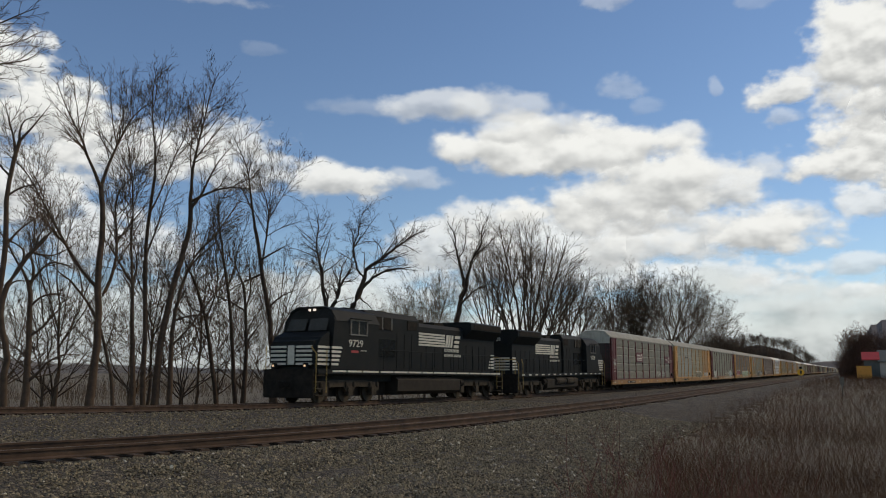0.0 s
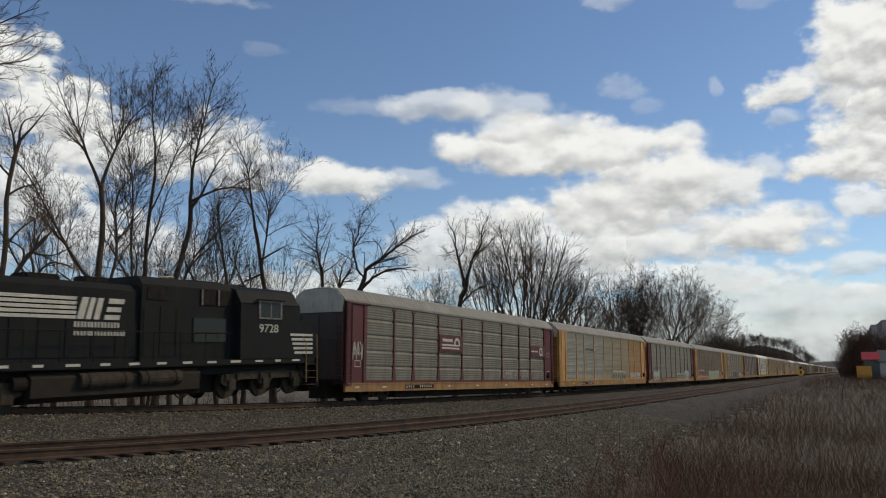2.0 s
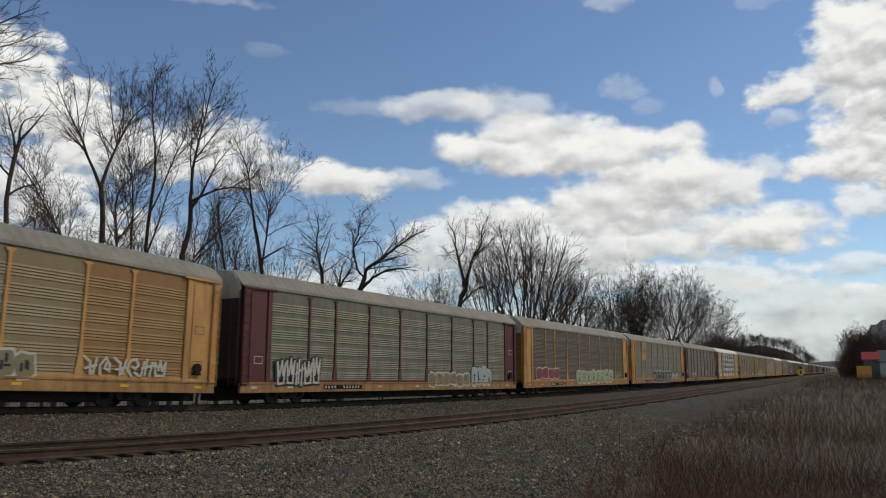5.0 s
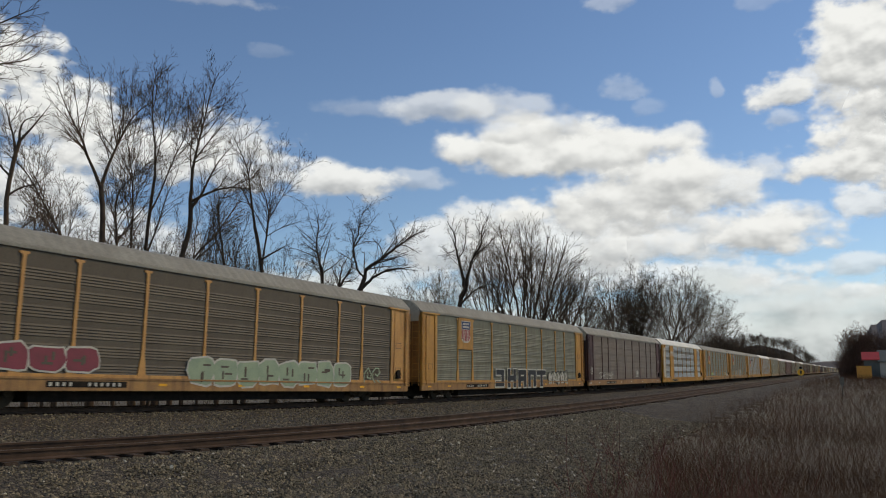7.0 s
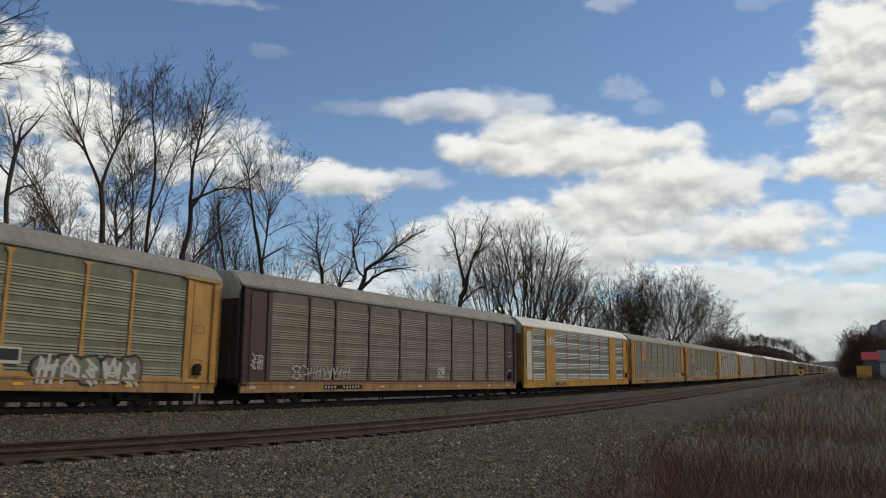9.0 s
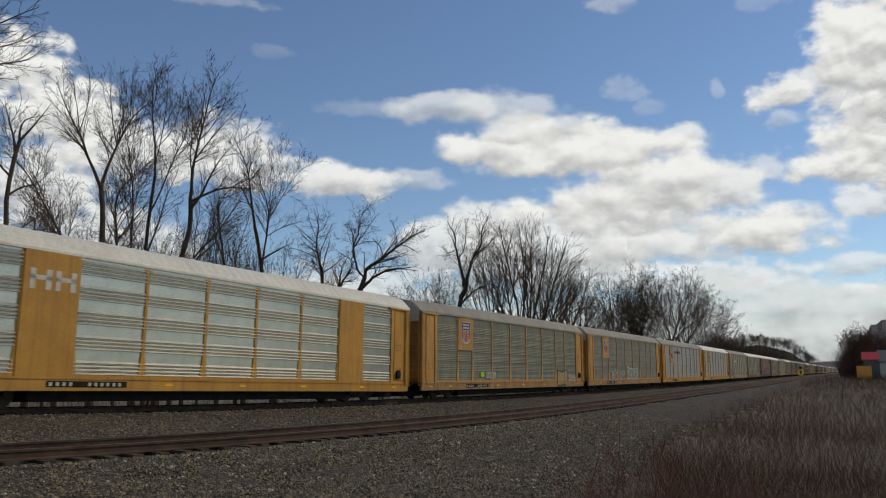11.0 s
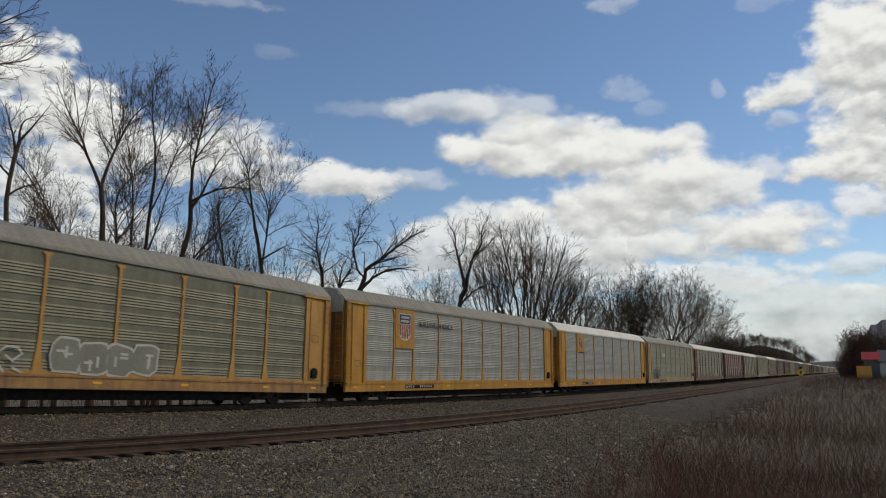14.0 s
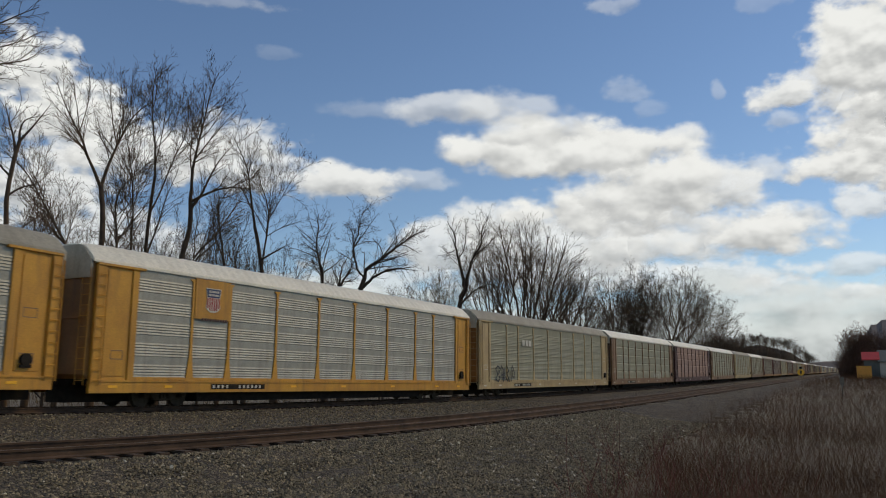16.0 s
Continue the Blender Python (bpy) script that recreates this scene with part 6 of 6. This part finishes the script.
def locomotive(number, label):
    """A six-axle road diesel: nose and wide cab at -x, long hood, radiator wings, tank, trucks, railings."""
    K, U, W = M["black"], M["under"], M["white"]
    e = tagged(new("locomotive"), label, "locomotive", "engines of the freight train")
    part("frame", box(boxed(-9.95, 10.1, -1.52, 1.52, 1.36, 1.6, bevel=0.02), -9.7, 9.9, -1.0, 1.0, 1.0, 1.4), K, e)
    for s in (-1, 1):
        x = -8.75
        rng = random.Random(number)
        while x < 9.6:
            w = rng.uniform(0.35, 0.6) if number == "9728" else rng.uniform(1.1, 1.6)
            part("sill_stripe", boxed(x, min(9.95, x + w), s * 1.53 - 0.006, s * 1.53 + 0.006, 1.46, 1.55), W, e)
            x += w + (0.8 if w < 0.7 else 0.12)
    part("underframe", boxed(-9.9, 9.8, -0.62, 0.62, 0.28, 1.02), U, e)
    # nose and cab
    bm = bmesh.new()
    prism(bm, [(-10.0, 1.6), (-10.0, 2.75), (-9.75, 3.05), (-8.95, 3.4), (-8.9, 1.6)], -1.43, 1.43)
    bmesh.ops.bevel(bm, geom=[d for d in bm.edges if abs(d.verts[0].co.x + d.verts[1].co.x) / 2 > 9.4], offset=0.18, segments=3, affect="EDGES")
    part("nose", bm, K, e)
    bm = bmesh.new()
    sweep_x(bm, [(-1.55, 1.6), (-1.55, 3.95), (-1.25, 4.45), (-0.8, 4.62), (0.8, 4.62), (1.25, 4.45), (1.55, 3.95), (1.55, 1.6)], -8.95, -4.9)
    for v in bm.verts:
        if v.co.x < -8 and v.co.z > 3.3:
            v.co.x += 0.5 * (v.co.z - 3.3) / 1.3
    part("cab", bm, K, e)
    part("cab_roof_edge", sweep_x(bmesh.new(), [(-1.58, 3.93), (-1.27, 4.47), (-0.8, 4.66), (0.8, 4.66), (1.27, 4.47), (1.58, 3.93), (1.5, 3.93), (1.2, 4.4), (0.8, 4.58), (-0.8, 4.58), (-1.2, 4.4), (-1.5, 3.93)], -8.6, -4.85), K, e)
    for y0, y1 in ((-1.22, -0.1), (0.1, 1.22)):
        bm = bmesh.new()
        a = [bm.verts.new(p) for p in ((-8.93, y0, 3.46), (-8.93, y1, 3.46), (-8.69, y1 * 0.97, 4.05), (-8.69, y0 * 0.97, 4.05))]
        bm.faces.new(a[::-1])
        bmesh.ops.solidify(bm, geom=bm.faces[:], thickness=0.03)
        part("windscreen", bm, M["glass"], e)
    for s in (-1, 1):
        for x0, x1 in ((-7.35, -6.75), (-6.68, -6.05)):
            part("side_window", boxed(x0, x1, s * 1.56 - 0.01, s * 1.56 + 0.01, 3.35, 4.0), M["side_glass"], e)
        bm = bmesh.new()
        for b in ((-7.45, -5.95, 3.28, 3.35), (-7.45, -5.95, 4.0, 4.06), (-7.45, -7.35, 3.28, 4.06), (-6.05, -5.95, 3.28, 4.06), (-6.75, -6.68, 3.3, 4.0)):
            box(bm, b[0], b[1], s * 1.57 - 0.02, s * 1.57 + 0.02, b[2], b[3])
        part("window_frame", bm, M["steel"], e, "bare metal window frame")
        part("awning", boxed(-7.5, -5.8, s * 1.56 - 0.0 if s > 0 else -1.75, 1.75 if s > 0 else -1.56, 4.08, 4.12), K, e)
        lettering(number, 0.5, W, e, (pose(-7.55, -1.56, 2.72, 90) if s < 0 else pose(-6.0, 1.56, 2.72, 90, 0, 180)) @ Matrix.Diagonal((1.25, 1, 1, 1)), "white unit number")
        if s < 0:
            part("red_plate", boxed(-7.3, -6.7, -1.566, -1.556, 2.42, 2.54), M["red"], e, "small red plate under the number")
            part("builder_mark", boxed(-6.5, -6.0, -1.566, -1.556, 2.52, 2.56), W, e)
        bm = bmesh.new()
        for i in range(5):
            box(bm, -9.8, -8.9, s * 1.436 - 0.004, s * 1.436 + 0.004, 1.78 + 0.2 * i, 1.89 + 0.2 * i)
        part("nose_stripes", bm, W, e, "white stripes on the nose")
        bm = bmesh.new()
        for i in range(5):
            box(bm, -8.9, -8.35 + 0.07 * i, s * 1.556 - 0.004, s * 1.556 + 0.004, 1.78 + 0.2 * i, 1.89 + 0.2 * i)
        part("cab_stripes", bm, W, e)
    bm = bmesh.new()
    for i in range(5):
        for y0, y1 in ((-1.25, -0.3), (0.3, 1.25)):
            box(bm, -10.016, -10.0, y0, y1, 1.78 + 0.2 * i, 1.89 + 0.2 * i)
    prism(bm, [(-10.012, 1.8), (-10.012, 2.7), (-10.0, 2.7), (-10.0, 1.8)], -0.2, 0.2)
    part("nose_stripes", bm, W, e)
    # hood, blower housing, radiator
    bm = bmesh.new()
    sweep_x(bm, [(-0.98, 1.6), (-0.98, 4.14), (-0.8, 4.36), (0.8, 4.36), (0.98, 4.14), (0.98, 1.6)], -0.3, 9.9)
    part("long_hood", bm, K, e)
    bm = bmesh.new()
    sweep_x(bm, [(-1.12, 1.6), (-1.12, 4.42), (-0.9, 4.72), (0.9, 4.72), (1.12, 4.42), (1.12, 1.6)], -5.5, -0.25)
    part("blower_housing", bm, K, e)
    for s in (-1, 1):
        part("intake_grille", boxed(-4.55, -2.75, s * 1.13 - 0.03, s * 1.13 + 0.03, 2.3, 3.25, bevel=0.02), M["side_glass"], e, "dark open air intake")
        part("filter_grille", boxed(-1.5, -0.5, s * 1.13 - 0.02, s * 1.13 + 0.02, 3.85, 4.35), U, e)
        for x0 in (-4.85, -3.95):
            vent = part("vent_box", boxed(x0, x0 + 0.8, s * 1.13 - 0.04, s * 1.13 + 0.04, 3.75, 4.4, bevel=0.02), U, e)
            part("vent_rim", boxed(x0 + 0.72, x0 + 0.8, s * 1.18 - 0.01, s * 1.18 + 0.01, 3.75, 4.4), M["steel"], vent)
        for i in range(3):
            part("hood_door", boxed(-2.6 + i * 0.78, -1.9 + i * 0.78, s * 1.13 - 0.012, s * 1.13 + 0.012, 1.75, 3.6, bevel=0.008), K, e)
        for i in range(6):
            part("hood_door", boxed(-0.2 + i * 1.0, 0.75 + i * 1.0, s * 0.995 - 0.014, s * 0.995 + 0.014, 1.75, 3.05, bevel=0.008), K, e)
        for i in range(4):
            part("hood_door", boxed(5.8 + i * 0.9, 6.62 + i * 0.9, s * 0.995 - 0.014, s * 0.995 + 0.014, 1.75, 3.25, bevel=0.008), K, e)
        part("radiator_grille", boxed(5.9, 9.7, s * 1.53 - 0.015, s * 1.53 + 0.015, 4.3, 4.62), U, e)
        y0, y1 = s * 1.0 - 0.016, s * 1.0 + 0.016
        x_of = (lambda v: v - 0.05) if s < 0 else (lambda v: 5.45 - v)

        def slab(shape, lift=0.0):
            prism(bm, [(x_of(a), b - 0.22) for a, b in shape], y0 - lift, y1 + lift)
        bm = bmesh.new()
        for i in range(5):
            slab([(0.0, 3.28 + 0.16 * i), (3.05, 3.28 + 0.16 * i), (3.08, 3.39 + 0.16 * i), (0.0, 3.39 + 0.16 * i)])
        part("logo_stripes", bm, W, e, "five white stripes of the emblem")
        bm = bmesh.new()
        for k, shape in enumerate(([(3.1, 3.28), (3.36, 3.28), (3.56, 4.03), (3.3, 4.03)], [(3.44, 3.28), (3.64, 3.28), (3.84, 4.03), (3.64, 4.03)], [(3.76, 3.28), (3.98, 3.28), (4.16, 4.03), (3.94, 4.03)],
                                   [(4.2, 3.28), (4.82, 3.28), (4.86, 3.45), (4.24, 3.45)], [(4.28, 3.56), (4.88, 3.56), (4.92, 3.73), (4.32, 3.73)], [(4.36, 3.85), (5.0, 3.85), (5.05, 4.03), (4.4, 4.03)])):
            slab(shape, 0.002 * (k % 2))
        part("logo", bm, W, e, "slanted white emblem")
        bm = bmesh.new()
        for r, n in ((3.0, 7), (2.72, 8)):
            for i in range(n):
                q = 3.0 + i * 0.27
                slab([(q, r), (q + 0.07, r), (q + 0.07, r + 0.19), (q, r + 0.19)], 0.012)
                slab([(q + 0.13, r), (q + 0.2, r), (q + 0.2, r + 0.19), (q + 0.13, r + 0.19)], 0.012)
        tagged(part("painted_name", bm, W, e), kind="stuff")
    bm = bmesh.new()
    sweep_x(bm, [(-0.99, 3.7), (-1.52, 4.24), (-1.52, 4.64), (-1.35, 4.74), (1.35, 4.74), (1.52, 4.64), (1.52, 4.24), (0.99, 3.7)], 5.5, 9.95)
    part("radiator", bm, K, e)
    part("exhaust_stack", boxed(0.6, 1.6, -0.35, 0.35, 4.3, 4.62, bevel=0.05), U, e)
    part("exhaust_silencer", boxed(2.6, 3.9, -0.45, 0.45, 4.3, 4.58, bevel=0.06), U, e)
    part("roof_hatch", boxed(-4.6, -3.0, -0.7, 0.7, 4.7, 4.78, bevel=0.03), K, e)
    bm = bmesh.new()
    for y in (-0.15, 0.0, 0.15):
        rod(bm, (-2.1, y, 4.86), (-2.55, y, 4.86), 0.03, 8, 0.08)
    box(bm, -2.25, -2.15, -0.25, 0.25, 4.7, 4.86)
    part("horn", bm, M["steel"], e)
    part("roof_unit", boxed(-6.4, -5.4, -0.5, 0.5, 4.6, 4.78, bevel=0.05), K, e)
    # lights
    bm = bmesh.new()
    for y in (-0.15, 0.15):
        rod(bm, (-8.55, y, 4.5), (-8.3, y, 4.5), 0.062, 12)
    part("headlight", bm, M["lamp"], e, "lit headlight above the windscreen")
    for y in (-0.95, 0.95):
        h = part("ditch_light_box", boxed(-10.15, -9.9, y - 0.13, y + 0.13, 1.6, 1.88, bevel=0.03), K, e)
        part("ditch_light", rod(bmesh.new(), (-10.17, y, 1.75), (-10.13, y, 1.75), 0.05, 12), M["ditch_lamp"], h, "lit ditch light")
    # ends: plates, steps, rails
    for s in (-1, 1):
        part("pilot" if s < 0 else "end_plate", box(boxed(s * 10.15 - 0.06, s * 10.15 + 0.06, -1.5, 1.5, 0.35, 1.58, bevel=0.03), s * 10.12 - 0.1, s * 10.12 + 0.1, -1.5, 1.5, 0.25, 0.6, bevel=0.04), U, e)
        cp = part("coupler", coupler_shape(), U, e)
        cp.matrix_basis = pose(s * 10.15, 0, 0.02, 0, 0, 0 if s < 0 else 180)
        for y in (-1, 1):
            st = bmesh.new()
            box(st, s * 9.62 - 0.4, s * 9.62 + 0.4, y * 1.3 - 0.24, y * 1.3 - 0.2, 0.34, 1.4) if y > 0 else box(st, s * 9.62 - 0.4, s * 9.62 + 0.4, y * 1.3 + 0.2, y * 1.3 + 0.24, 0.34, 1.4)
            well = part("step_well", st, U, e)
            for i in range(4):
                part("tread", boxed(s * 9.62 - 0.35, s * 9.62 + 0.35, y * 1.3 - 0.2, y * 1.3 + 0.2, 0.36 + 0.31 * i, 0.40 + 0.31 * i), M["dusty"], well)
            for q in (-0.4, 0.4):
                bm = bmesh.new()
                rod(bm, (s * 9.62 + q, y * 1.53, 0.5), (s * 9.62 + q, y * 1.53, 2.3), 0.022, 6)
                rod(bm, (s * 9.62 + q, y * 1.53, 2.3), (s * 9.62 + q * 1.5, y * 1.35, 2.65), 0.022, 6)
                part("grab_iron", bm, M["gold"], e, "dull yellow grab iron")
    for s in (-1, 1):
        for i in range(11):
            part("stanchion", rod(bmesh.new(), (-4.4 + i * 1.28, s * 1.48, 1.58), (-4.4 + i * 1.28, s * 1.48, 2.65), 0.02, 6), K, e)
        part("handrail", rod(bmesh.new(), (-4.6, s * 1.48, 2.65), (9.4, s * 1.48, 2.65), 0.02, 6), K, e)
    bm = bmesh.new()
    for i in range(5):
        box(bm, 9.9, 9.912, -0.8, 0.8, 1.85 + 0.2 * i, 1.96 + 0.2 * i)
    part("end_stripes", bm, W, e)
    for s in (-1, 1):
        for i in range(5):
            part("side_stripe", boxed(9.0 + 0.08 * i, 9.88, s * 1.01 - 0.012, s * 1.01 + 0.012, 1.85 + 0.2 * i, 1.96 + 0.2 * i), W, e)
    lettering(number, 0.34, W, e, pose(9.955, -0.55, 3.95, 90, 0, 90), "white unit number on the hood's end")
    for y in (-1.3, -0.45, 0.45, 1.3):
        part("end_stanchion", rod(bmesh.new(), (10.1, y, 1.58), (10.1, y, 2.6), 0.022, 6), M["gold"], e)
    for y0, y1 in ((-1.3, -0.45), (0.45, 1.3)):
        part("end_rail", rod(bmesh.new(), (10.1, y0, 2.6), (10.1, y1, 2.6), 0.022, 6), M["gold"], e)
    # tank and reservoirs
    part("fuel_tank", sweep_x(bmesh.new(), [(-1.1, 0.32), (-1.42, 0.5), (-1.45, 1.1), (-1.2, 1.3), (1.2, 1.3), (1.45, 1.1), (1.42, 0.5), (1.1, 0.32)], -2.9, 4.2), M["tank"], e, "dusty grey fuel tank")
    for x0, x1 in ((0.45, 2.5), (-1.85, 0.05)):
        part("air_tank", rod(bmesh.new(), (x0, 1.38, 0.98), (x1, 1.38, 0.98), 0.27, 16), M["dusty"], e, "round air reservoir")
        for q in (x0 + 0.3, x1 - 0.3):
            part("strap", rod(bmesh.new(), (q - 0.03, 1.38, 0.98), (q + 0.03, 1.38, 0.98), 0.285, 16), U, e)
    for x0, x1 in ((4.3, 4.75),):
        for y in (-1.2, 1.2):
            part("air_tank", rod(bmesh.new(), (x0, y, 0.95), (x1, y, 0.95), 0.24, 14), U, e)
    for x in (-6.95, 6.9):
        tk = new("truck")
        tk.parent = e
        tk.matrix_basis = pose(x, 0, 0)

        def big_frame():
            bm = bmesh.new()
            prism(bm, [(-2.6, 0.62), (-2.2, 0.45), (-1.6, 0.75), (-0.5, 0.75), (-0.25, 0.5), (0.25, 0.5), (0.5, 0.75), (1.6, 0.75), (2.2, 0.45), (2.6, 0.62), (2.6, 0.95), (1.3, 1.08), (-1.3, 1.08), (-2.6, 0.95)], -0.09, 0.09)
            for q in (-2.05, 0.0, 2.05):
                box(bm, q - 0.22, q + 0.22, -0.17, 0.05, 0.32, 0.8, bevel=0.03)
                rod(bm, (q - 0.32, -0.1, 0.72), (q - 0.32, -0.1, 1.0), 0.09, 8)
                rod(bm, (q + 0.32, -0.1, 0.72), (q + 0.32, -0.1, 1.0), 0.09, 8)
            return bm
        fm = shared("truck_frame", big_frame, M["dusty"])
        again("side_frame", fm, tk, pose(0, -1.08, 0))
        again("side_frame", fm, tk, pose(0, 1.08, 0, 0, 0, 180))
        wm = shared("engine_wheel", lambda: wheel_shape(0.52), M["dusty"])
        for q in (-2.05, 0.0, 2.05):
            again("wheel", wm, tk, pose(q, -0.8, 0.525))
            again("wheel", wm, tk, pose(q, 0.8, 0.525, 0, 0, 180))
    # the cab and nose stand a little ahead of the hood
    for o in e.children:
        if o.type == "MESH" and max(o.matrix_basis.translation.x + c[0] for c in o.bound_box) < -4.8:
            o.matrix_basis = Matrix.Translation((-0.1, 0, 0)) @ o.matrix_basis
    return e


lead = locomotive("9729", "black diesel locomotive with white stripes and lit headlights, leading the train")
second = locomotive("9728", "black diesel locomotive coupled back to front behind the leading one")

# ---- trackside house and signs ----
wall_m = mat("grey_wall", (0.42, 0.43, 0.44), 0.8, col2=(0.34, 0.35, 0.36), scale=0.6, fine=8)
roof_m = mat("red_roof", (0.6, 0.06, 0.065), 0.6, col2=(0.48, 0.06, 0.06), scale=0.8, fine=8)
bin_m = mat("orange_bin", (0.72, 0.34, 0.06), 0.6, col2=(0.6, 0.28, 0.05), scale=0.8, fine=8)
shed_m = mat("dark_shed", (0.12, 0.14, 0.15), 0.8)


def house(x, y):
    """A house of two storeys, its long side to the line, with a porch."""
    h = tagged(new("trackside_house"), "light grey house with a red porch roof beyond the brush", "house")
    h.matrix_basis = pose(x, y, float(ground_z(x, y)) - 0.1)
    part("wall", boxed(0, 12, -16, -6.5, 0, 5.6), wall_m, h)
    bm = bmesh.new()
    prism(bm, [(-0.6, 5.4), (12.6, 5.4), (12.6, 5.7), (6.0, 9.4), (-0.6, 5.7)], -16.5, -6.0)
    part("roof", bm, shed_m, h)
    part("porch_wall", boxed(0.5, 6.0, -6.5, -2.0, 0, 6.2), shed_m, h)
    bm = bmesh.new()
    prism(bm, [(0.0, 6.1), (6.5, 6.1), (6.5, 6.4), (3.2, 8.8), (0.0, 6.4)], -6.6, -1.4)
    part("porch_roof", bm, roof_m, h, "red porch roof")
    for y in (-9.0, -12.0, -14.5):
        w = part("window", boxed(-0.04, 0.04, y - 0.6, y + 0.6, 2.0, 3.6), M["glass"], h)
        part("frame", boxed(-0.07, -0.04, y - 0.7, y + 0.7, 1.9, 2.0), M["white"], w)
    return h


house(300, -0.8)
b = tagged(new("skip_container"), "orange-yellow container standing by the house", "container")
b.matrix_basis = pose(295, -2.6, float(ground_z(295, -2.6)))
part("body", prism(bmesh.new(), [(-3.0, 0.0), (3.0, 0.0), (3.2, 4.0), (-3.2, 4.0)], -2.1, 2.1), bin_m, b)
part("rim", boxed(-3.3, 3.3, -2.2, 2.2, 4.0, 4.15), bin_m, b)
s = tagged(new("track_sign"), "yellow marker sign with a dark lamp on a short post", "sign")
s.matrix_basis = pose(169.7, 9.2, float(ground_z(169.7, 9.2)))
part("post", rod(bmesh.new(), (0, 0, -0.1), (0, 0, 2.5), 0.06, 8), M["steel"], s)
part("board", rod(bmesh.new(), (-0.02, 0, 1.45), (0.02, 0, 1.45), 0.62, 20), M["marker"], s, "round yellow sign board")
part("symbol", boxed(-0.028, -0.02, -0.16, 0.16, 1.2, 1.7), M["under"], s)
part("lamp", boxed(-0.12, 0.14, -0.22, 0.22, 2.15, 2.5, bevel=0.03), M["under"], s)
p = tagged(new("marker_post"), "weathered pale wooden post with a small white board", "post")
p.matrix_basis = pose(80, 1.1, float(ground_z(80, 1.1)))
part("post", rod(bmesh.new(), (0, 0, -0.1), (0, 0, 1.7), 0.05, 8), M["steel"], p)
part("board", boxed(-0.03, 0.03, -0.16, 0.16, 1.0, 1.65), M["steel"], p)

# ---- what moves ----
SPEED, PITCH = 21.45, 28.6
FIRST = 75.86  # where the first wagon's front coupling stands on the far track at the start


def stand(middle, reach, turned=False):
    """The pose of a vehicle whose bogies stand on the track a reach before and behind its middle."""
    s = np.array([middle - reach, middle + reach])
    x, y, z, _ = on_line(FAR_LINE, s)
    a, b = Vector((x[0], y[0], z[0])), Vector((x[1], y[1], z[1]))
    d = (b - a).normalized()
    m = (a + b) / 2
    return Matrix.Translation(m) @ pose(0, 0, 0, 0, 0, math.degrees(math.atan2(d.y, d.x))) @ pose(0, 0, 0, 0, -math.degrees(math.asin(d.z)), 180 if turned else 0)


def motions():
    times = [0.5 * i for i in range(33)]
    for i, car in enumerate(CARS):
        walk(car, [(t, stand(FIRST + PITCH * (i + 0.5) - SPEED * t, 9.9)) for t in times])
    walk(second, [(t, stand(FIRST - 0.2 - 11.2 - SPEED * t, 6.9, True)) for t in times])
    walk(lead, [(t, stand(FIRST - 0.2 - 34.02 - SPEED * t, 6.9)) for t in times])
    for ob, place, across, down in CLOUDS:
        far = (place - EYE).length
        rows = []
        for t in (0.0, 8.0, 16.0):
            q = place + (RIGHT * across - UP * down) * far * (t - 8.0)
            rows.append((t, look(q, EYE) @ pose(0, 0, 0, 0, 180, 0)))
        walk(ob, rows)


motions()
